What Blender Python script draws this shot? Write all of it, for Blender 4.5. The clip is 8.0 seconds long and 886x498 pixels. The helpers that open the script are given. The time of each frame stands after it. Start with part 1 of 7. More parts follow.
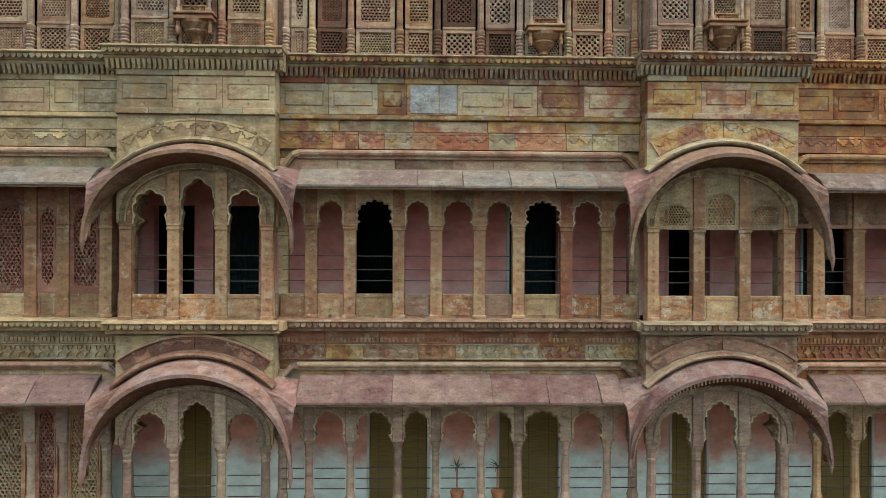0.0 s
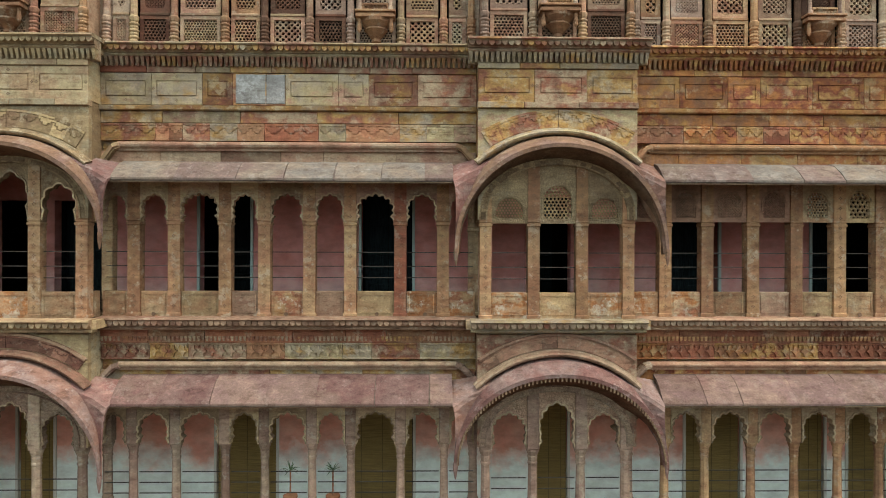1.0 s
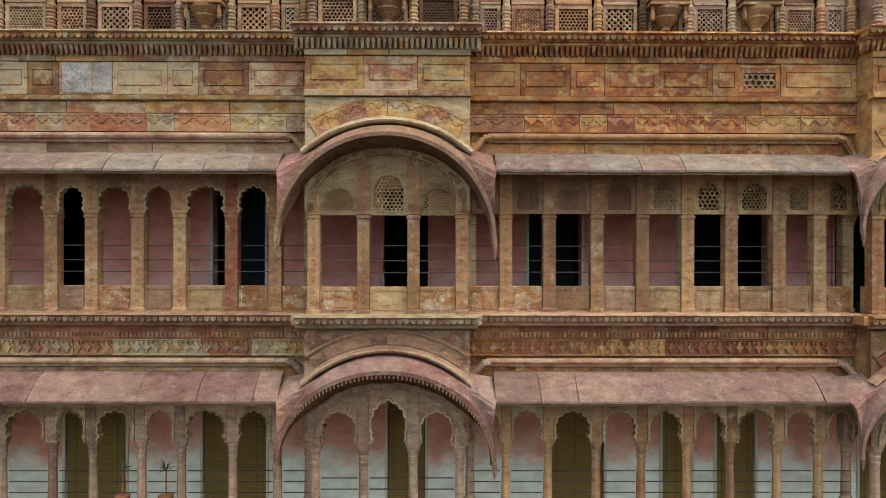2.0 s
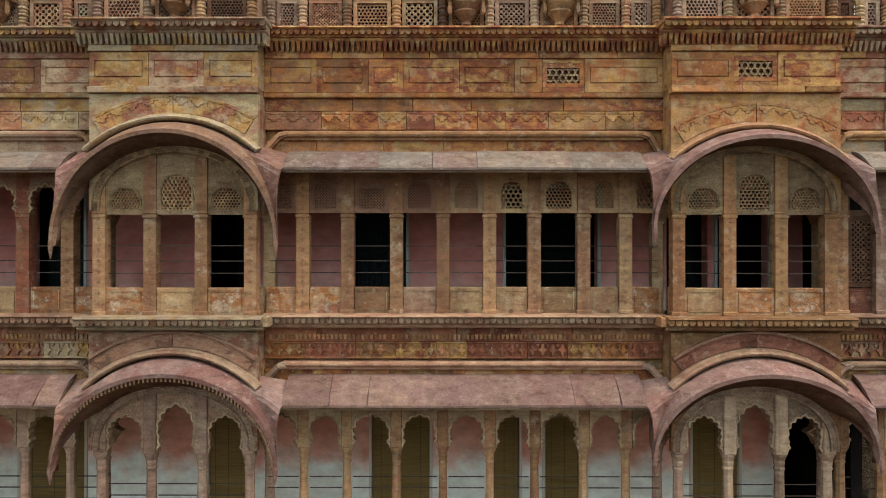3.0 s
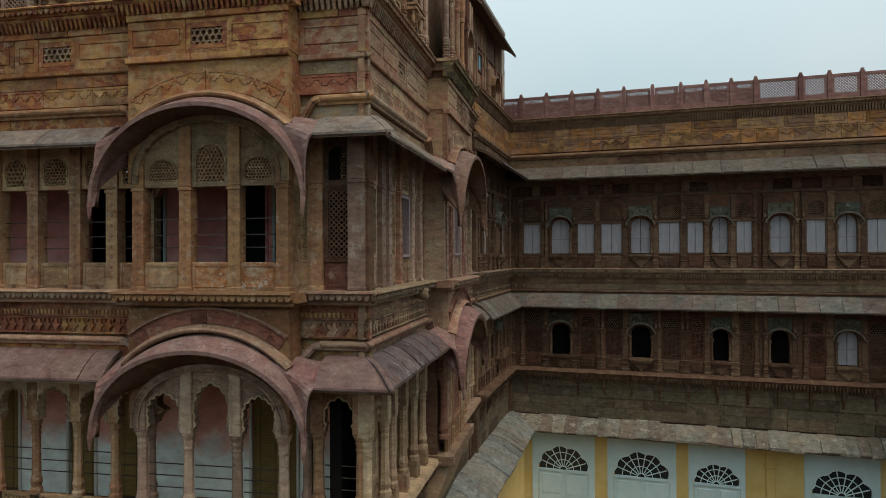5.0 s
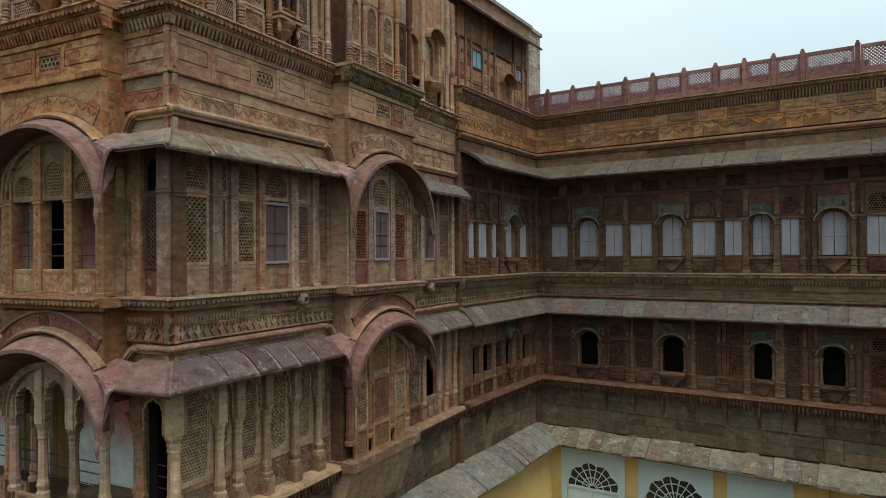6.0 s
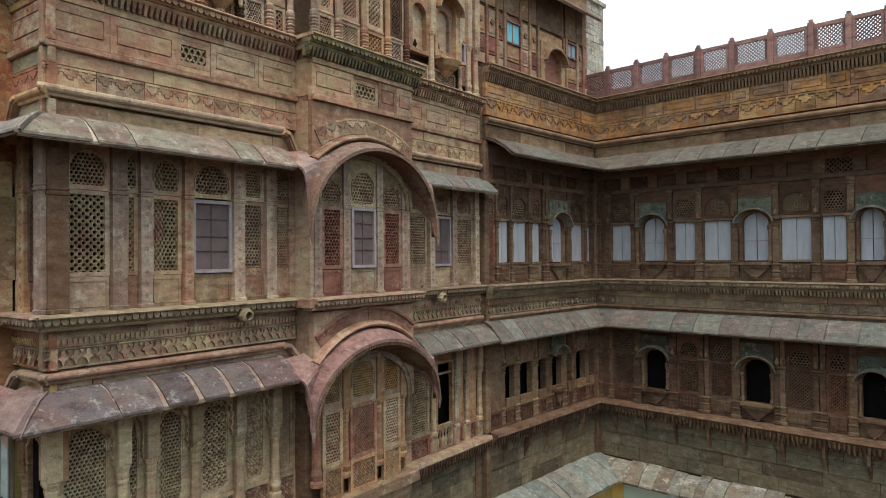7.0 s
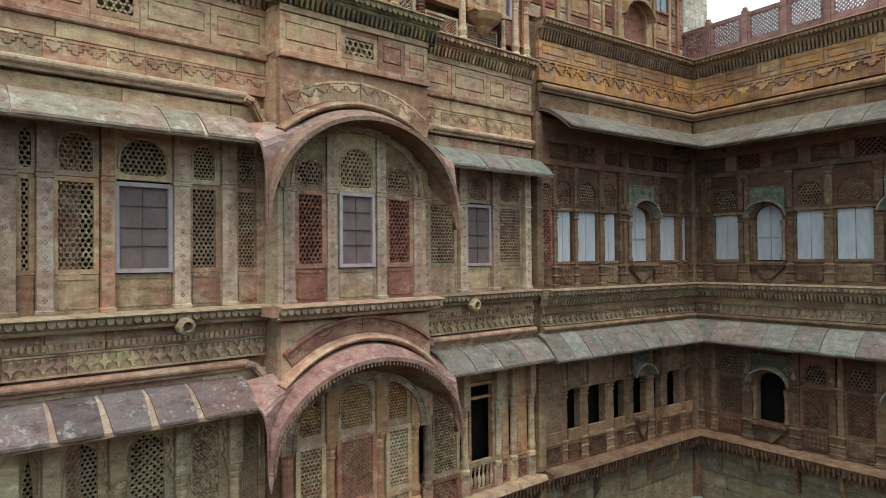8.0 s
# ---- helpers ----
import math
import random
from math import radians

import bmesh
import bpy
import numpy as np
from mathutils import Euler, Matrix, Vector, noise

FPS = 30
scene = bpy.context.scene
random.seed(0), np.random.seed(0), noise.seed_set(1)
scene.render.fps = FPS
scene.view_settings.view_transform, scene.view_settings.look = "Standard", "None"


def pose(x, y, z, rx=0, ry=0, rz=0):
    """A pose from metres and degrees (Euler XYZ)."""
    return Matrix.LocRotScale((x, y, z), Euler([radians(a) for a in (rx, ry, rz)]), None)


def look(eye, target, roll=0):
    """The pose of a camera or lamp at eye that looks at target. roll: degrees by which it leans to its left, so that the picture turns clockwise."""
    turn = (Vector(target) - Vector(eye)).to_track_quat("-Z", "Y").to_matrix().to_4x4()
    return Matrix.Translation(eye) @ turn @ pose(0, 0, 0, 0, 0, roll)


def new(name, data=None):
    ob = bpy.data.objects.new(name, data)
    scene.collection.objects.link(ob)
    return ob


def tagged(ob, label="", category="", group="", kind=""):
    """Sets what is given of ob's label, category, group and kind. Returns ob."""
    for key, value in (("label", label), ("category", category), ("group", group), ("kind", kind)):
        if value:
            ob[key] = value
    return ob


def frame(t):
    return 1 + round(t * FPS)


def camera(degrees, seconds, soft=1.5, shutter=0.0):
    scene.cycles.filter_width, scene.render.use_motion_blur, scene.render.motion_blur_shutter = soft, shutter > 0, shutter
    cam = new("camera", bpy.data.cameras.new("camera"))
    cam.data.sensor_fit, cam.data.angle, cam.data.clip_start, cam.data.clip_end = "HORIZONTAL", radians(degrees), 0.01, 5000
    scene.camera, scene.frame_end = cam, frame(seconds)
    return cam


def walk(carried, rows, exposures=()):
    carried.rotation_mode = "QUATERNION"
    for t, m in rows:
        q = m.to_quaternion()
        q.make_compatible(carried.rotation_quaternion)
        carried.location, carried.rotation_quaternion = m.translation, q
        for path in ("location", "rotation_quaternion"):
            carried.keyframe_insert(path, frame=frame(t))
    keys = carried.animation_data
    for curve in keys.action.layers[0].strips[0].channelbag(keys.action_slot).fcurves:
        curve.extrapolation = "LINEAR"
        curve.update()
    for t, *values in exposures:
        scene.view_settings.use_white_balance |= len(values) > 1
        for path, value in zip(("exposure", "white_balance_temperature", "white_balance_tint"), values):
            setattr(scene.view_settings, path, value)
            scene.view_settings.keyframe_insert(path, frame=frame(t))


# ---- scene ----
cam = camera(67.1, 8.0, soft=0.95)
METRES, EYE, TILT, LEAN, TURN = 27.0, 10.5, 0.0, 0.0, -0.8
ROWS = [
    (0.0, 0.0, 0.0, 0.0, -0.0, 0.03, -0.3),
    (0.5, 0.0445, 0.0071, 0.0004, 0.26, -0.03, -0.25),
    (1.0, 0.0926, 0.0142, -0.0017, 0.52, -0.05, -0.17),
    (1.5, 0.1348, 0.0205, -0.0038, 0.86, -0.09, -0.14),
    (3.0, 0.2858, 0.0372, -0.0068, 1.7, 0.25, -0.02),
    (3.5, 0.3429, 0.0423, -0.0072, 1.96, 0.31, 0.04),
    (4.0, 0.419, 0.0502, -0.0098, 2.49, 0.27, 0.08),
    (4.5, 0.4998, 0.063, -0.0162, 6.44, 0.29, 0.15),
    (5.0, 0.5978, 0.0831, -0.0202, 12.43, 0.34, 0.26),
    (6.5, 0.7858, 0.2059, -0.0171, 34.25, 0.62, 0.57),
    (7.0, 0.7837, 0.2629, -0.0157, 38.08, 0.63, 0.54),
    (7.5, 0.7758, 0.3139, -0.0157, 42.43, 0.71, 0.54),
    (8.0, 0.7691, 0.3668, -0.0182, 49.05, 0.82, 0.55),
]
LIGHT = [(0.0, 0.79, 6550, 8), (1.5, 0.88, 7300, 15), (3.0, 0.66, 7500, 20), (3.5, 0.43, 7500, 20), (4.0, -0.01, 7150, 17), (4.5, -0.28, 6900, 14), (5.2, -0.31, 6850, 14), (6.3, 0.18, 6800, 15), (7.0, 0.64, 6450, 10), (8.0, 0.94, 6300, 6)]
walk(cam, [(t, pose(0, 0, EYE, TILT, LEAN, TURN) @ pose(METRES * x, METRES * y, METRES * z, 90 + pitch, roll, yaw)) for t, x, y, z, yaw, pitch, roll in ROWS], LIGHT)

# ---- sky, sun ----
world = bpy.data.worlds.new("overcast_sky")
scene.world = world
world.use_nodes = True
wn, wl = world.node_tree.nodes, world.node_tree.links
wn.clear()
w_out = wn.new("ShaderNodeOutputWorld")
w_bg = wn.new("ShaderNodeBackground")
w_sky = wn.new("ShaderNodeTexSky")
w_sky.sky_type = "NISHITA"
w_sky.sun_disc = False
w_sky.sun_elevation, w_sky.sun_rotation = radians(63), radians(131)
w_sky.air_density, w_sky.dust_density, w_sky.ozone_density = 1.0, 4.0, 1.0
w_coord = wn.new("ShaderNodeTexCoord")
w_noise = wn.new("ShaderNodeTexNoise")
w_noise.inputs["Scale"].default_value = 2.2
w_noise.inputs["Detail"].default_value = 4
w_ramp = wn.new("ShaderNodeValToRGB")
w_ramp.color_ramp.elements[0].position, w_ramp.color_ramp.elements[0].color = 0.3, (6.5, 8.9, 9.5, 1)
w_ramp.color_ramp.elements[1].position, w_ramp.color_ramp.elements[1].color = 0.7, (7.8, 9.6, 10.0, 1)
w_mix = wn.new("ShaderNodeMix")
w_mix.data_type = "RGBA"
w_mix.inputs[0].default_value = 0.8
wl.new(w_coord.outputs["Generated"], w_noise.inputs["Vector"])
wl.new(w_noise.outputs["Fac"], w_ramp.inputs["Fac"])
wl.new(w_sky.outputs["Color"], w_mix.inputs[6])
wl.new(w_ramp.outputs["Color"], w_mix.inputs[7])
w_sep = wn.new("ShaderNodeSeparateXYZ")
w_up = wn.new("ShaderNodeMapRange")
w_up.inputs["From Min"].default_value, w_up.inputs["From Max"].default_value = 0.0, 1.0
w_up.inputs["To Min"].default_value, w_up.inputs["To Max"].default_value = 0.70, 2.2
w_mul = wn.new("ShaderNodeVectorMath")
w_mul.operation = "SCALE"
wl.new(w_coord.outputs["Generated"], w_sep.inputs[0])
wl.new(w_sep.outputs["Z"], w_up.inputs["Value"])
wl.new(w_mix.outputs[2], w_mul.inputs[0])
wl.new(w_up.outputs["Result"], w_mul.inputs["Scale"])
wl.new(w_mul.outputs["Vector"], w_bg.inputs["Color"])
w_bg.inputs["Strength"].default_value = 0.105
wl.new(w_bg.outputs["Background"], w_out.inputs["Surface"])
sun = new("sun", bpy.data.lights.new("sun", "SUN"))
sun.data.energy, sun.data.angle, sun.data.color = 1.6, radians(20), (1.0, 0.88, 0.74)
sun.matrix_basis = look((8.4, -7.4, 42), (0, 0, 20))

# ---- materials ----


def nodes_of(name):
    m = bpy.data.materials.new(name)
    m.use_nodes = True
    nt = m.node_tree
    return m, nt.nodes, nt.links, nt.nodes["Principled BSDF"]


def ramp(ns, stops, kind="LINEAR"):
    r = ns.new("ShaderNodeValToRGB")
    cr = r.color_ramp
    cr.interpolation = kind
    while len(cr.elements) < len(stops):
        cr.elements.new(0.5)
    for e, (p, c) in zip(cr.elements, stops):
        e.position, e.color = p, (*c, 1)
    return r


def noise_tex(ns, ls, pos, scale, detail=5, rough=0.6, stretch=None):
    n = ns.new("ShaderNodeTexNoise")
    n.inputs["Scale"].default_value, n.inputs["Detail"].default_value, n.inputs["Roughness"].default_value = scale, detail, rough
    if stretch:
        mp = ns.new("ShaderNodeMapping")
        mp.inputs["Scale"].default_value = stretch
        ls.new(pos, mp.inputs["Vector"])
        ls.new(mp.outputs["Vector"], n.inputs["Vector"])
    else:
        ls.new(pos, n.inputs["Vector"])
    return n.outputs["Fac"]


def mix(ns, ls, fac, a, b, mode="MIX"):
    m = ns.new("ShaderNodeMix")
    m.data_type, m.blend_type = "RGBA", mode
    for sock, v in ((m.inputs[0], fac), (m.inputs[6], a), (m.inputs[7], b)):
        if isinstance(v, (int, float)):
            sock.default_value = v
        elif isinstance(v, tuple):
            sock.default_value = (*v, 1)
        else:
            ls.new(v, sock)
    return m.outputs[2]


def stone(name, palette, stain=(0.10, 0.07, 0.05), pale=(0.50, 0.43, 0.33), stain_amount=0.45, pale_amount=0.5, bump=0.6, rough=0.85, spread=1.0, island=0.06, patch=1.5, carve=0.0):
    """Weathered stone: colour per block, drifting veins, pale lichen and dark streaks."""
    m, ns, ls, bsdf = nodes_of(name)
    geo = ns.new("ShaderNodeNewGeometry")
    info = ns.new("ShaderNodeObjectInfo")
    pos = geo.outputs["Position"]
    add = ns.new("ShaderNodeMath")
    add.operation = "ADD"
    isl = ns.new("ShaderNodeMath")
    isl.operation = "MULTIPLY"
    isl.inputs[1].default_value = island
    ls.new(geo.outputs["Random Per Island"], isl.inputs[0])
    ls.new(info.outputs["Random"], add.inputs[0])
    ls.new(isl.outputs[0], add.inputs[1])
    drift = ns.new("ShaderNodeMath")
    drift.operation = "MULTIPLY_ADD"
    ls.new(noise_tex(ns, ls, pos, 2.0, 8, 0.64, (1, 1, 1.4)), drift.inputs[0])
    drift.inputs[1].default_value = patch
    ls.new(add.outputs[0], drift.inputs[2])
    fr = ns.new("ShaderNodeMath")
    fr.operation = "PINGPONG"
    fr.inputs[1].default_value = 1.0
    ls.new(drift.outputs[0], fr.inputs[0])
    base = ramp(ns, [(i / max(1, len(palette) - 1), (0.71 * c[0], 0.69 * c[1], 0.67 * c[2])) for i, c in enumerate(palette)])
    ls.new(fr.outputs[0], base.inputs["Fac"])
    # each block lighter or darker than its neighbour
    mul = ns.new("ShaderNodeMath")
    mul.operation = "MULTIPLY"
    ls.new(add.outputs[0], mul.inputs[0])
    mul.inputs[1].default_value = 7.31
    frac = ns.new("ShaderNodeMath")
    frac.operation = "FRACT"
    ls.new(mul.outputs[0], frac.inputs[0])
    tone = ramp(ns, [(0.0, (0.66, 0.62, 0.61)), (0.5, (1, 1, 1)), (1.0, (1.32, 1.31, 1.25))])
    ls.new(frac.outputs[0], tone.inputs["Fac"])
    toned = mix(ns, ls, spread, base.outputs["Color"], tone.outputs["Color"], "MULTIPLY")
    # veins and grain
    vein = ramp(ns, [(0.36, (0.5, 0.44, 0.41)), (0.46, (0.92, 0.90, 0.88)), (0.55, (1.05, 1.04, 1.02)), (0.64, (1.45, 1.42, 1.36))])
    ls.new(noise_tex(ns, ls, pos, 6.0, 10, 0.74, (0.8, 0.8, 2.0)), vein.inputs["Fac"])
    col = mix(ns, ls, 0.8, toned, vein.outputs["Color"], "MULTIPLY")
    # pale lichen and scaling
    pm = ramp(ns, [(0.555, (0, 0, 0)), (0.60, (1, 1, 1))])
    ls.new(noise_tex(ns, ls, pos, 4.6, 10, 0.75), pm.inputs["Fac"])
    pf = mix(ns, ls, pale_amount, (0, 0, 0), pm.outputs["Color"])
    col = mix(ns, ls, pf, col, tuple(0.78 * v for v in pale))
    # round pale lichen spots, in drifts
    dots = ns.new("ShaderNodeTexVoronoi")
    dots.inputs["Scale"].default_value = 11.0
    ls.new(pos, dots.inputs["Vector"])
    dm = ramp(ns, [(0.14, (1, 1, 1)), (0.24, (0, 0, 0))])
    ls.new(dots.outputs["Distance"], dm.inputs["Fac"])
    dn = ramp(ns, [(0.54, (0, 0, 0)), (0.60, (1, 1, 1))])
    ls.new(noise_tex(ns, ls, pos, 2.6, 3, 0.6), dn.inputs["Fac"])
    col = mix(ns, ls, mix(ns, ls, pale_amount, (0, 0, 0), mix(ns, ls, 1.0, dm.outputs["Color"], dn.outputs["Color"], "MULTIPLY")), col, tuple(0.85 * v for v in pale))
    # dark water streaks
    sm = ramp(ns, [(0.52, (0, 0, 0)), (0.72, (1, 1, 1))])
    ls.new(noise_tex(ns, ls, pos, 2.2, 6, 0.6, (2.2, 2.2, 0.45)), sm.inputs["Fac"])
    sf = mix(ns, ls, stain_amount, (0, 0, 0), sm.outputs["Color"])
    col = mix(ns, ls, sf, col, tuple(0.7 * v for v in stain))
    fine = ramp(ns, [(0.34, (0.78, 0.77, 0.76)), (0.5, (1.0, 1.0, 1.0)), (0.66, (1.2, 1.2, 1.2))])
    grain = noise_tex(ns, ls, pos, 38, 4, 0.75)
    ls.new(grain, fine.inputs["Fac"])
    col = mix(ns, ls, 0.7, col, fine.outputs["Color"], "MULTIPLY")
    bsdf.inputs["Roughness"].default_value = rough
    bsdf.inputs["Specular IOR Level"].default_value = 0.12
    bp = ns.new("ShaderNodeBump")
    bp.inputs["Strength"].default_value, bp.inputs["Distance"].default_value = bump, 0.02
    hmix = mix(ns, ls, 0.35, noise_tex(ns, ls, pos, 14, 6, 0.65), grain)
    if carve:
        # fine foliage cut into the face; a dark tint in the cuts paints their shade
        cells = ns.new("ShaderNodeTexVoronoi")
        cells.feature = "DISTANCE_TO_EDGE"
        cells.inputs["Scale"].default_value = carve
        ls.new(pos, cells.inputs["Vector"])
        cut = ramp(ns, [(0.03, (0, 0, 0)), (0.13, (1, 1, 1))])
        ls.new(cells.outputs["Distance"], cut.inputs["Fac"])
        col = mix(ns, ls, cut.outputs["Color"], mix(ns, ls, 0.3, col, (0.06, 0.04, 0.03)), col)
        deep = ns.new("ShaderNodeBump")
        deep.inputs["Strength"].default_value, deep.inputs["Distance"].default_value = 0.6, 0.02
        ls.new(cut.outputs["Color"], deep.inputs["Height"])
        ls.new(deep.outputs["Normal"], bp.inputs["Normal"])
    ls.new(col, bsdf.inputs["Base Color"])
    ls.new(hmix, bp.inputs["Height"])
    ls.new(bp.outputs["Normal"], bsdf.inputs["Normal"])
    return m


def plain(name, a, b, scale=6.0, rough=0.6, metal=0.0, bump=0.1, streak=None):
    m, ns, ls, bsdf = nodes_of(name)
    pos = ns.new("ShaderNodeNewGeometry").outputs["Position"]
    r = ramp(ns, [(0.35, a), (0.65, b)])
    f = noise_tex(ns, ls, pos, scale, 7, 0.65, streak)
    ls.new(f, r.inputs["Fac"])
    ls.new(r.outputs["Color"], bsdf.inputs["Base Color"])
    bsdf.inputs["Roughness"].default_value, bsdf.inputs["Metallic"].default_value = rough, metal
    bsdf.inputs["Specular IOR Level"].default_value = 0.05 if rough >= 0.85 else 0.3
    if bump:
        bp = ns.new("ShaderNodeBump")
        bp.inputs["Strength"].default_value, bp.inputs["Distance"].default_value = bump, 0.01
        ls.new(noise_tex(ns, ls, pos, scale * 6, 4), bp.inputs["Height"])
        ls.new(bp.outputs["Normal"], bsdf.inputs["Normal"])
    return m


def plaster(name, upper, blush, lower, level, soft=0.35):
    """Limewash in two colours that meet in a ragged line at a height above the ground."""
    m, ns, ls, bsdf = nodes_of(name)
    geo = ns.new("ShaderNodeNewGeometry")
    pos = geo.outputs["Position"]
    sep = ns.new("ShaderNodeSeparateXYZ")
    ls.new(pos, sep.inputs[0])
    n = noise_tex(ns, ls, pos, 1.6, 7, 0.65)
    ma = ns.new("ShaderNodeMath")
    ma.operation = "MULTIPLY_ADD"
    ls.new(n, ma.inputs[0])
    ma.inputs[1].default_value = 1.2
    ls.new(sep.outputs["Z"], ma.inputs[2])
    mr = ns.new("ShaderNodeMapRange")
    mr.inputs["From Min"].default_value, mr.inputs["From Max"].default_value = level + 0.6 - soft / 2, level + 0.6 + soft / 2
    ls.new(ma.outputs[0], mr.inputs["Value"])
    up = ramp(ns, [(0.3, upper), (0.7, blush)])
    ls.new(noise_tex(ns, ls, pos, 2.3, 6, 0.6), up.inputs["Fac"])
    col = mix(ns, ls, mr.outputs["Result"], lower, up.outputs["Color"])
    ch = ramp(ns, [(0.35, (0.75, 0.72, 0.7)), (0.6, (1.08, 1.08, 1.08))])
    ls.new(noise_tex(ns, ls, pos, 4, 8, 0.65, (0.7, 0.7, 1.3)), ch.inputs["Fac"])
    col = mix(ns, ls, 0.8, col, ch.outputs["Color"], "MULTIPLY")
    ls.new(col, bsdf.inputs["Base Color"])
    bsdf.inputs["Roughness"].default_value = 0.9
    bp = ns.new("ShaderNodeBump")
    bp.inputs["Strength"].default_value, bp.inputs["Distance"].default_value = 0.2, 0.01
    ls.new(noise_tex(ns, ls, pos, 12, 5), bp.inputs["Height"])
    ls.new(bp.outputs["Normal"], bsdf.inputs["Normal"])
    return m


RED, OCHRE, BUFF = (0.22, 0.085, 0.055), (0.42, 0.235, 0.09), (0.43, 0.31, 0.20)
PINK, GREY, BROWN = (0.35, 0.20, 0.15), (0.36, 0.30, 0.24), (0.29, 0.15, 0.085)
S_PALE = stone("pale_buff_sandstone", [(0.442, 0.353, 0.218), (0.462, 0.377, 0.242), (0.391, 0.265, 0.175), (0.442, 0.343, 0.203), (0.411, 0.304, 0.184), (0.401, 0.353, 0.252)], pale=(0.551, 0.461, 0.323), pale_amount=0.45)
S_WARM = stone("orange_brown_sandstone", [(0.332, 0.123, 0.062), (0.465, 0.256, 0.100), (0.410, 0.153, 0.066), (0.462, 0.301, 0.161), (0.474, 0.260, 0.093), (0.337, 0.172, 0.107), (0.440, 0.194, 0.073), (0.245, 0.075, 0.052), (0.498, 0.306, 0.125)], pale=(0.516, 0.395, 0.247), pale_amount=0.4)
S_WARMCOL = stone("ruddy_column_sandstone", [(0.425, 0.282, 0.147), (0.356, 0.183, 0.099), (0.396, 0.246, 0.129), (0.326, 0.158, 0.085)], pale_amount=0.35)
S_WALL = stone("sandstone_blocks", [(0.281, 0.150, 0.093), OCHRE, (0.407, 0.330, 0.227), (0.339, 0.190, 0.149), (0.388, 0.320, 0.196), GREY, (0.417, 0.260, 0.103), (0.252, 0.100, 0.072), (0.388, 0.300, 0.216)], pale=(0.50, 0.42, 0.28), pale_amount=0.4, patch=1.1)
S_BUFF = stone("buff_sandstone", [(0.433, 0.338, 0.218), (0.378, 0.230, 0.176), (0.417, 0.323, 0.205), (0.395, 0.343, 0.247), (0.390, 0.255, 0.190), (0.433, 0.338, 0.210), (0.357, 0.201, 0.157), (0.417, 0.314, 0.223)], pale=(0.525, 0.469, 0.350), pale_amount=0.35, patch=0.85)
S_RED = stone("red_sandstone", [(0.24, 0.085, 0.065), (0.27, 0.125, 0.095), (0.21, 0.085, 0.065), (0.30, 0.16, 0.12)], pale_amount=0.25)
S_COL = stone("column_sandstone", [(0.429, 0.269, 0.147), (0.373, 0.202, 0.120), (0.411, 0.254, 0.144), (0.345, 0.183, 0.113), (0.429, 0.287, 0.170)], pale_amount=0.4)
S_EAVE = stone("eave_slab_stone", [(0.207, 0.154, 0.141), (0.237, 0.190, 0.176), (0.191, 0.133, 0.122), (0.237, 0.190, 0.157), (0.214, 0.194, 0.181)], stain=(0.134, 0.098, 0.094), pale=(0.437, 0.385, 0.344), pale_amount=0.22, stain_amount=0.4, spread=0.45)
S_EAVE_GREEN = stone("verdigris_stained_slab", [(0.18, 0.155, 0.135), (0.20, 0.19, 0.17), (0.155, 0.165, 0.15), (0.20, 0.155, 0.14), (0.15, 0.14, 0.125)], stain=(0.11, 0.16, 0.15), pale=(0.36, 0.35, 0.32), pale_amount=0.3, spread=0.45)
S_MOSSY = stone("damp_green_grey_stone", [(0.173, 0.142, 0.097), (0.146, 0.132, 0.097), (0.205, 0.167, 0.115), (0.162, 0.127, 0.092)], stain=(0.065, 0.064, 0.046), pale=(0.356, 0.323, 0.258), pale_amount=0.3, stain_amount=0.6)
S_HOOD = stone("rose_mauve_hood_stone", [(0.280, 0.158, 0.141), (0.305, 0.202, 0.185), (0.246, 0.126, 0.117), (0.297, 0.213, 0.202), (0.289, 0.162, 0.129)], stain=(0.143, 0.086, 0.081), pale=(0.441, 0.347, 0.322), pale_amount=0.35, spread=0.6)
S_HOODBUFF = stone("buff_mauve_hood_stone", [(0.282, 0.180, 0.124), (0.240, 0.137, 0.105), (0.298, 0.202, 0.144), (0.248, 0.159, 0.138), (0.274, 0.166, 0.111)], stain=(0.124, 0.080, 0.059), pale=(0.414, 0.317, 0.249), pale_amount=0.4, spread=0.6)
S_SHAFT = stone("grey_rose_column_stone", [(0.414, 0.313, 0.244), (0.358, 0.232, 0.192), (0.437, 0.346, 0.265), (0.347, 0.238, 0.198), (0.392, 0.275, 0.218)], pale=(0.50, 0.45, 0.38), pale_amount=0.4)
# brown darkened to carry the shade under hoods and the high eave
S_SOFFIT = stone("shade_brown_soffit_stone", [(0.14, 0.085, 0.06), (0.17, 0.11, 0.08), (0.15, 0.07, 0.05), (0.19, 0.13, 0.09)], pale=(0.28, 0.21, 0.15), pale_amount=0.25)
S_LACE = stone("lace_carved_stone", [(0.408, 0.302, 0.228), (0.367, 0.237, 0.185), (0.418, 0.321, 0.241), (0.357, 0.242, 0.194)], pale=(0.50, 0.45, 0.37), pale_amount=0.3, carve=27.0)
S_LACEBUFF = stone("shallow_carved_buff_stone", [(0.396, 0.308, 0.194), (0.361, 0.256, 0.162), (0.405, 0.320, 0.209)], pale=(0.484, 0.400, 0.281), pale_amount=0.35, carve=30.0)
S_HOODGREEN = stone("green_grey_weathered_stone", [(0.15, 0.155, 0.13), (0.20, 0.20, 0.165), (0.21, 0.175, 0.135), (0.16, 0.19, 0.165)], stain=(0.09, 0.14, 0.125), pale=(0.30, 0.30, 0.25), pale_amount=0.3, spread=0.5)
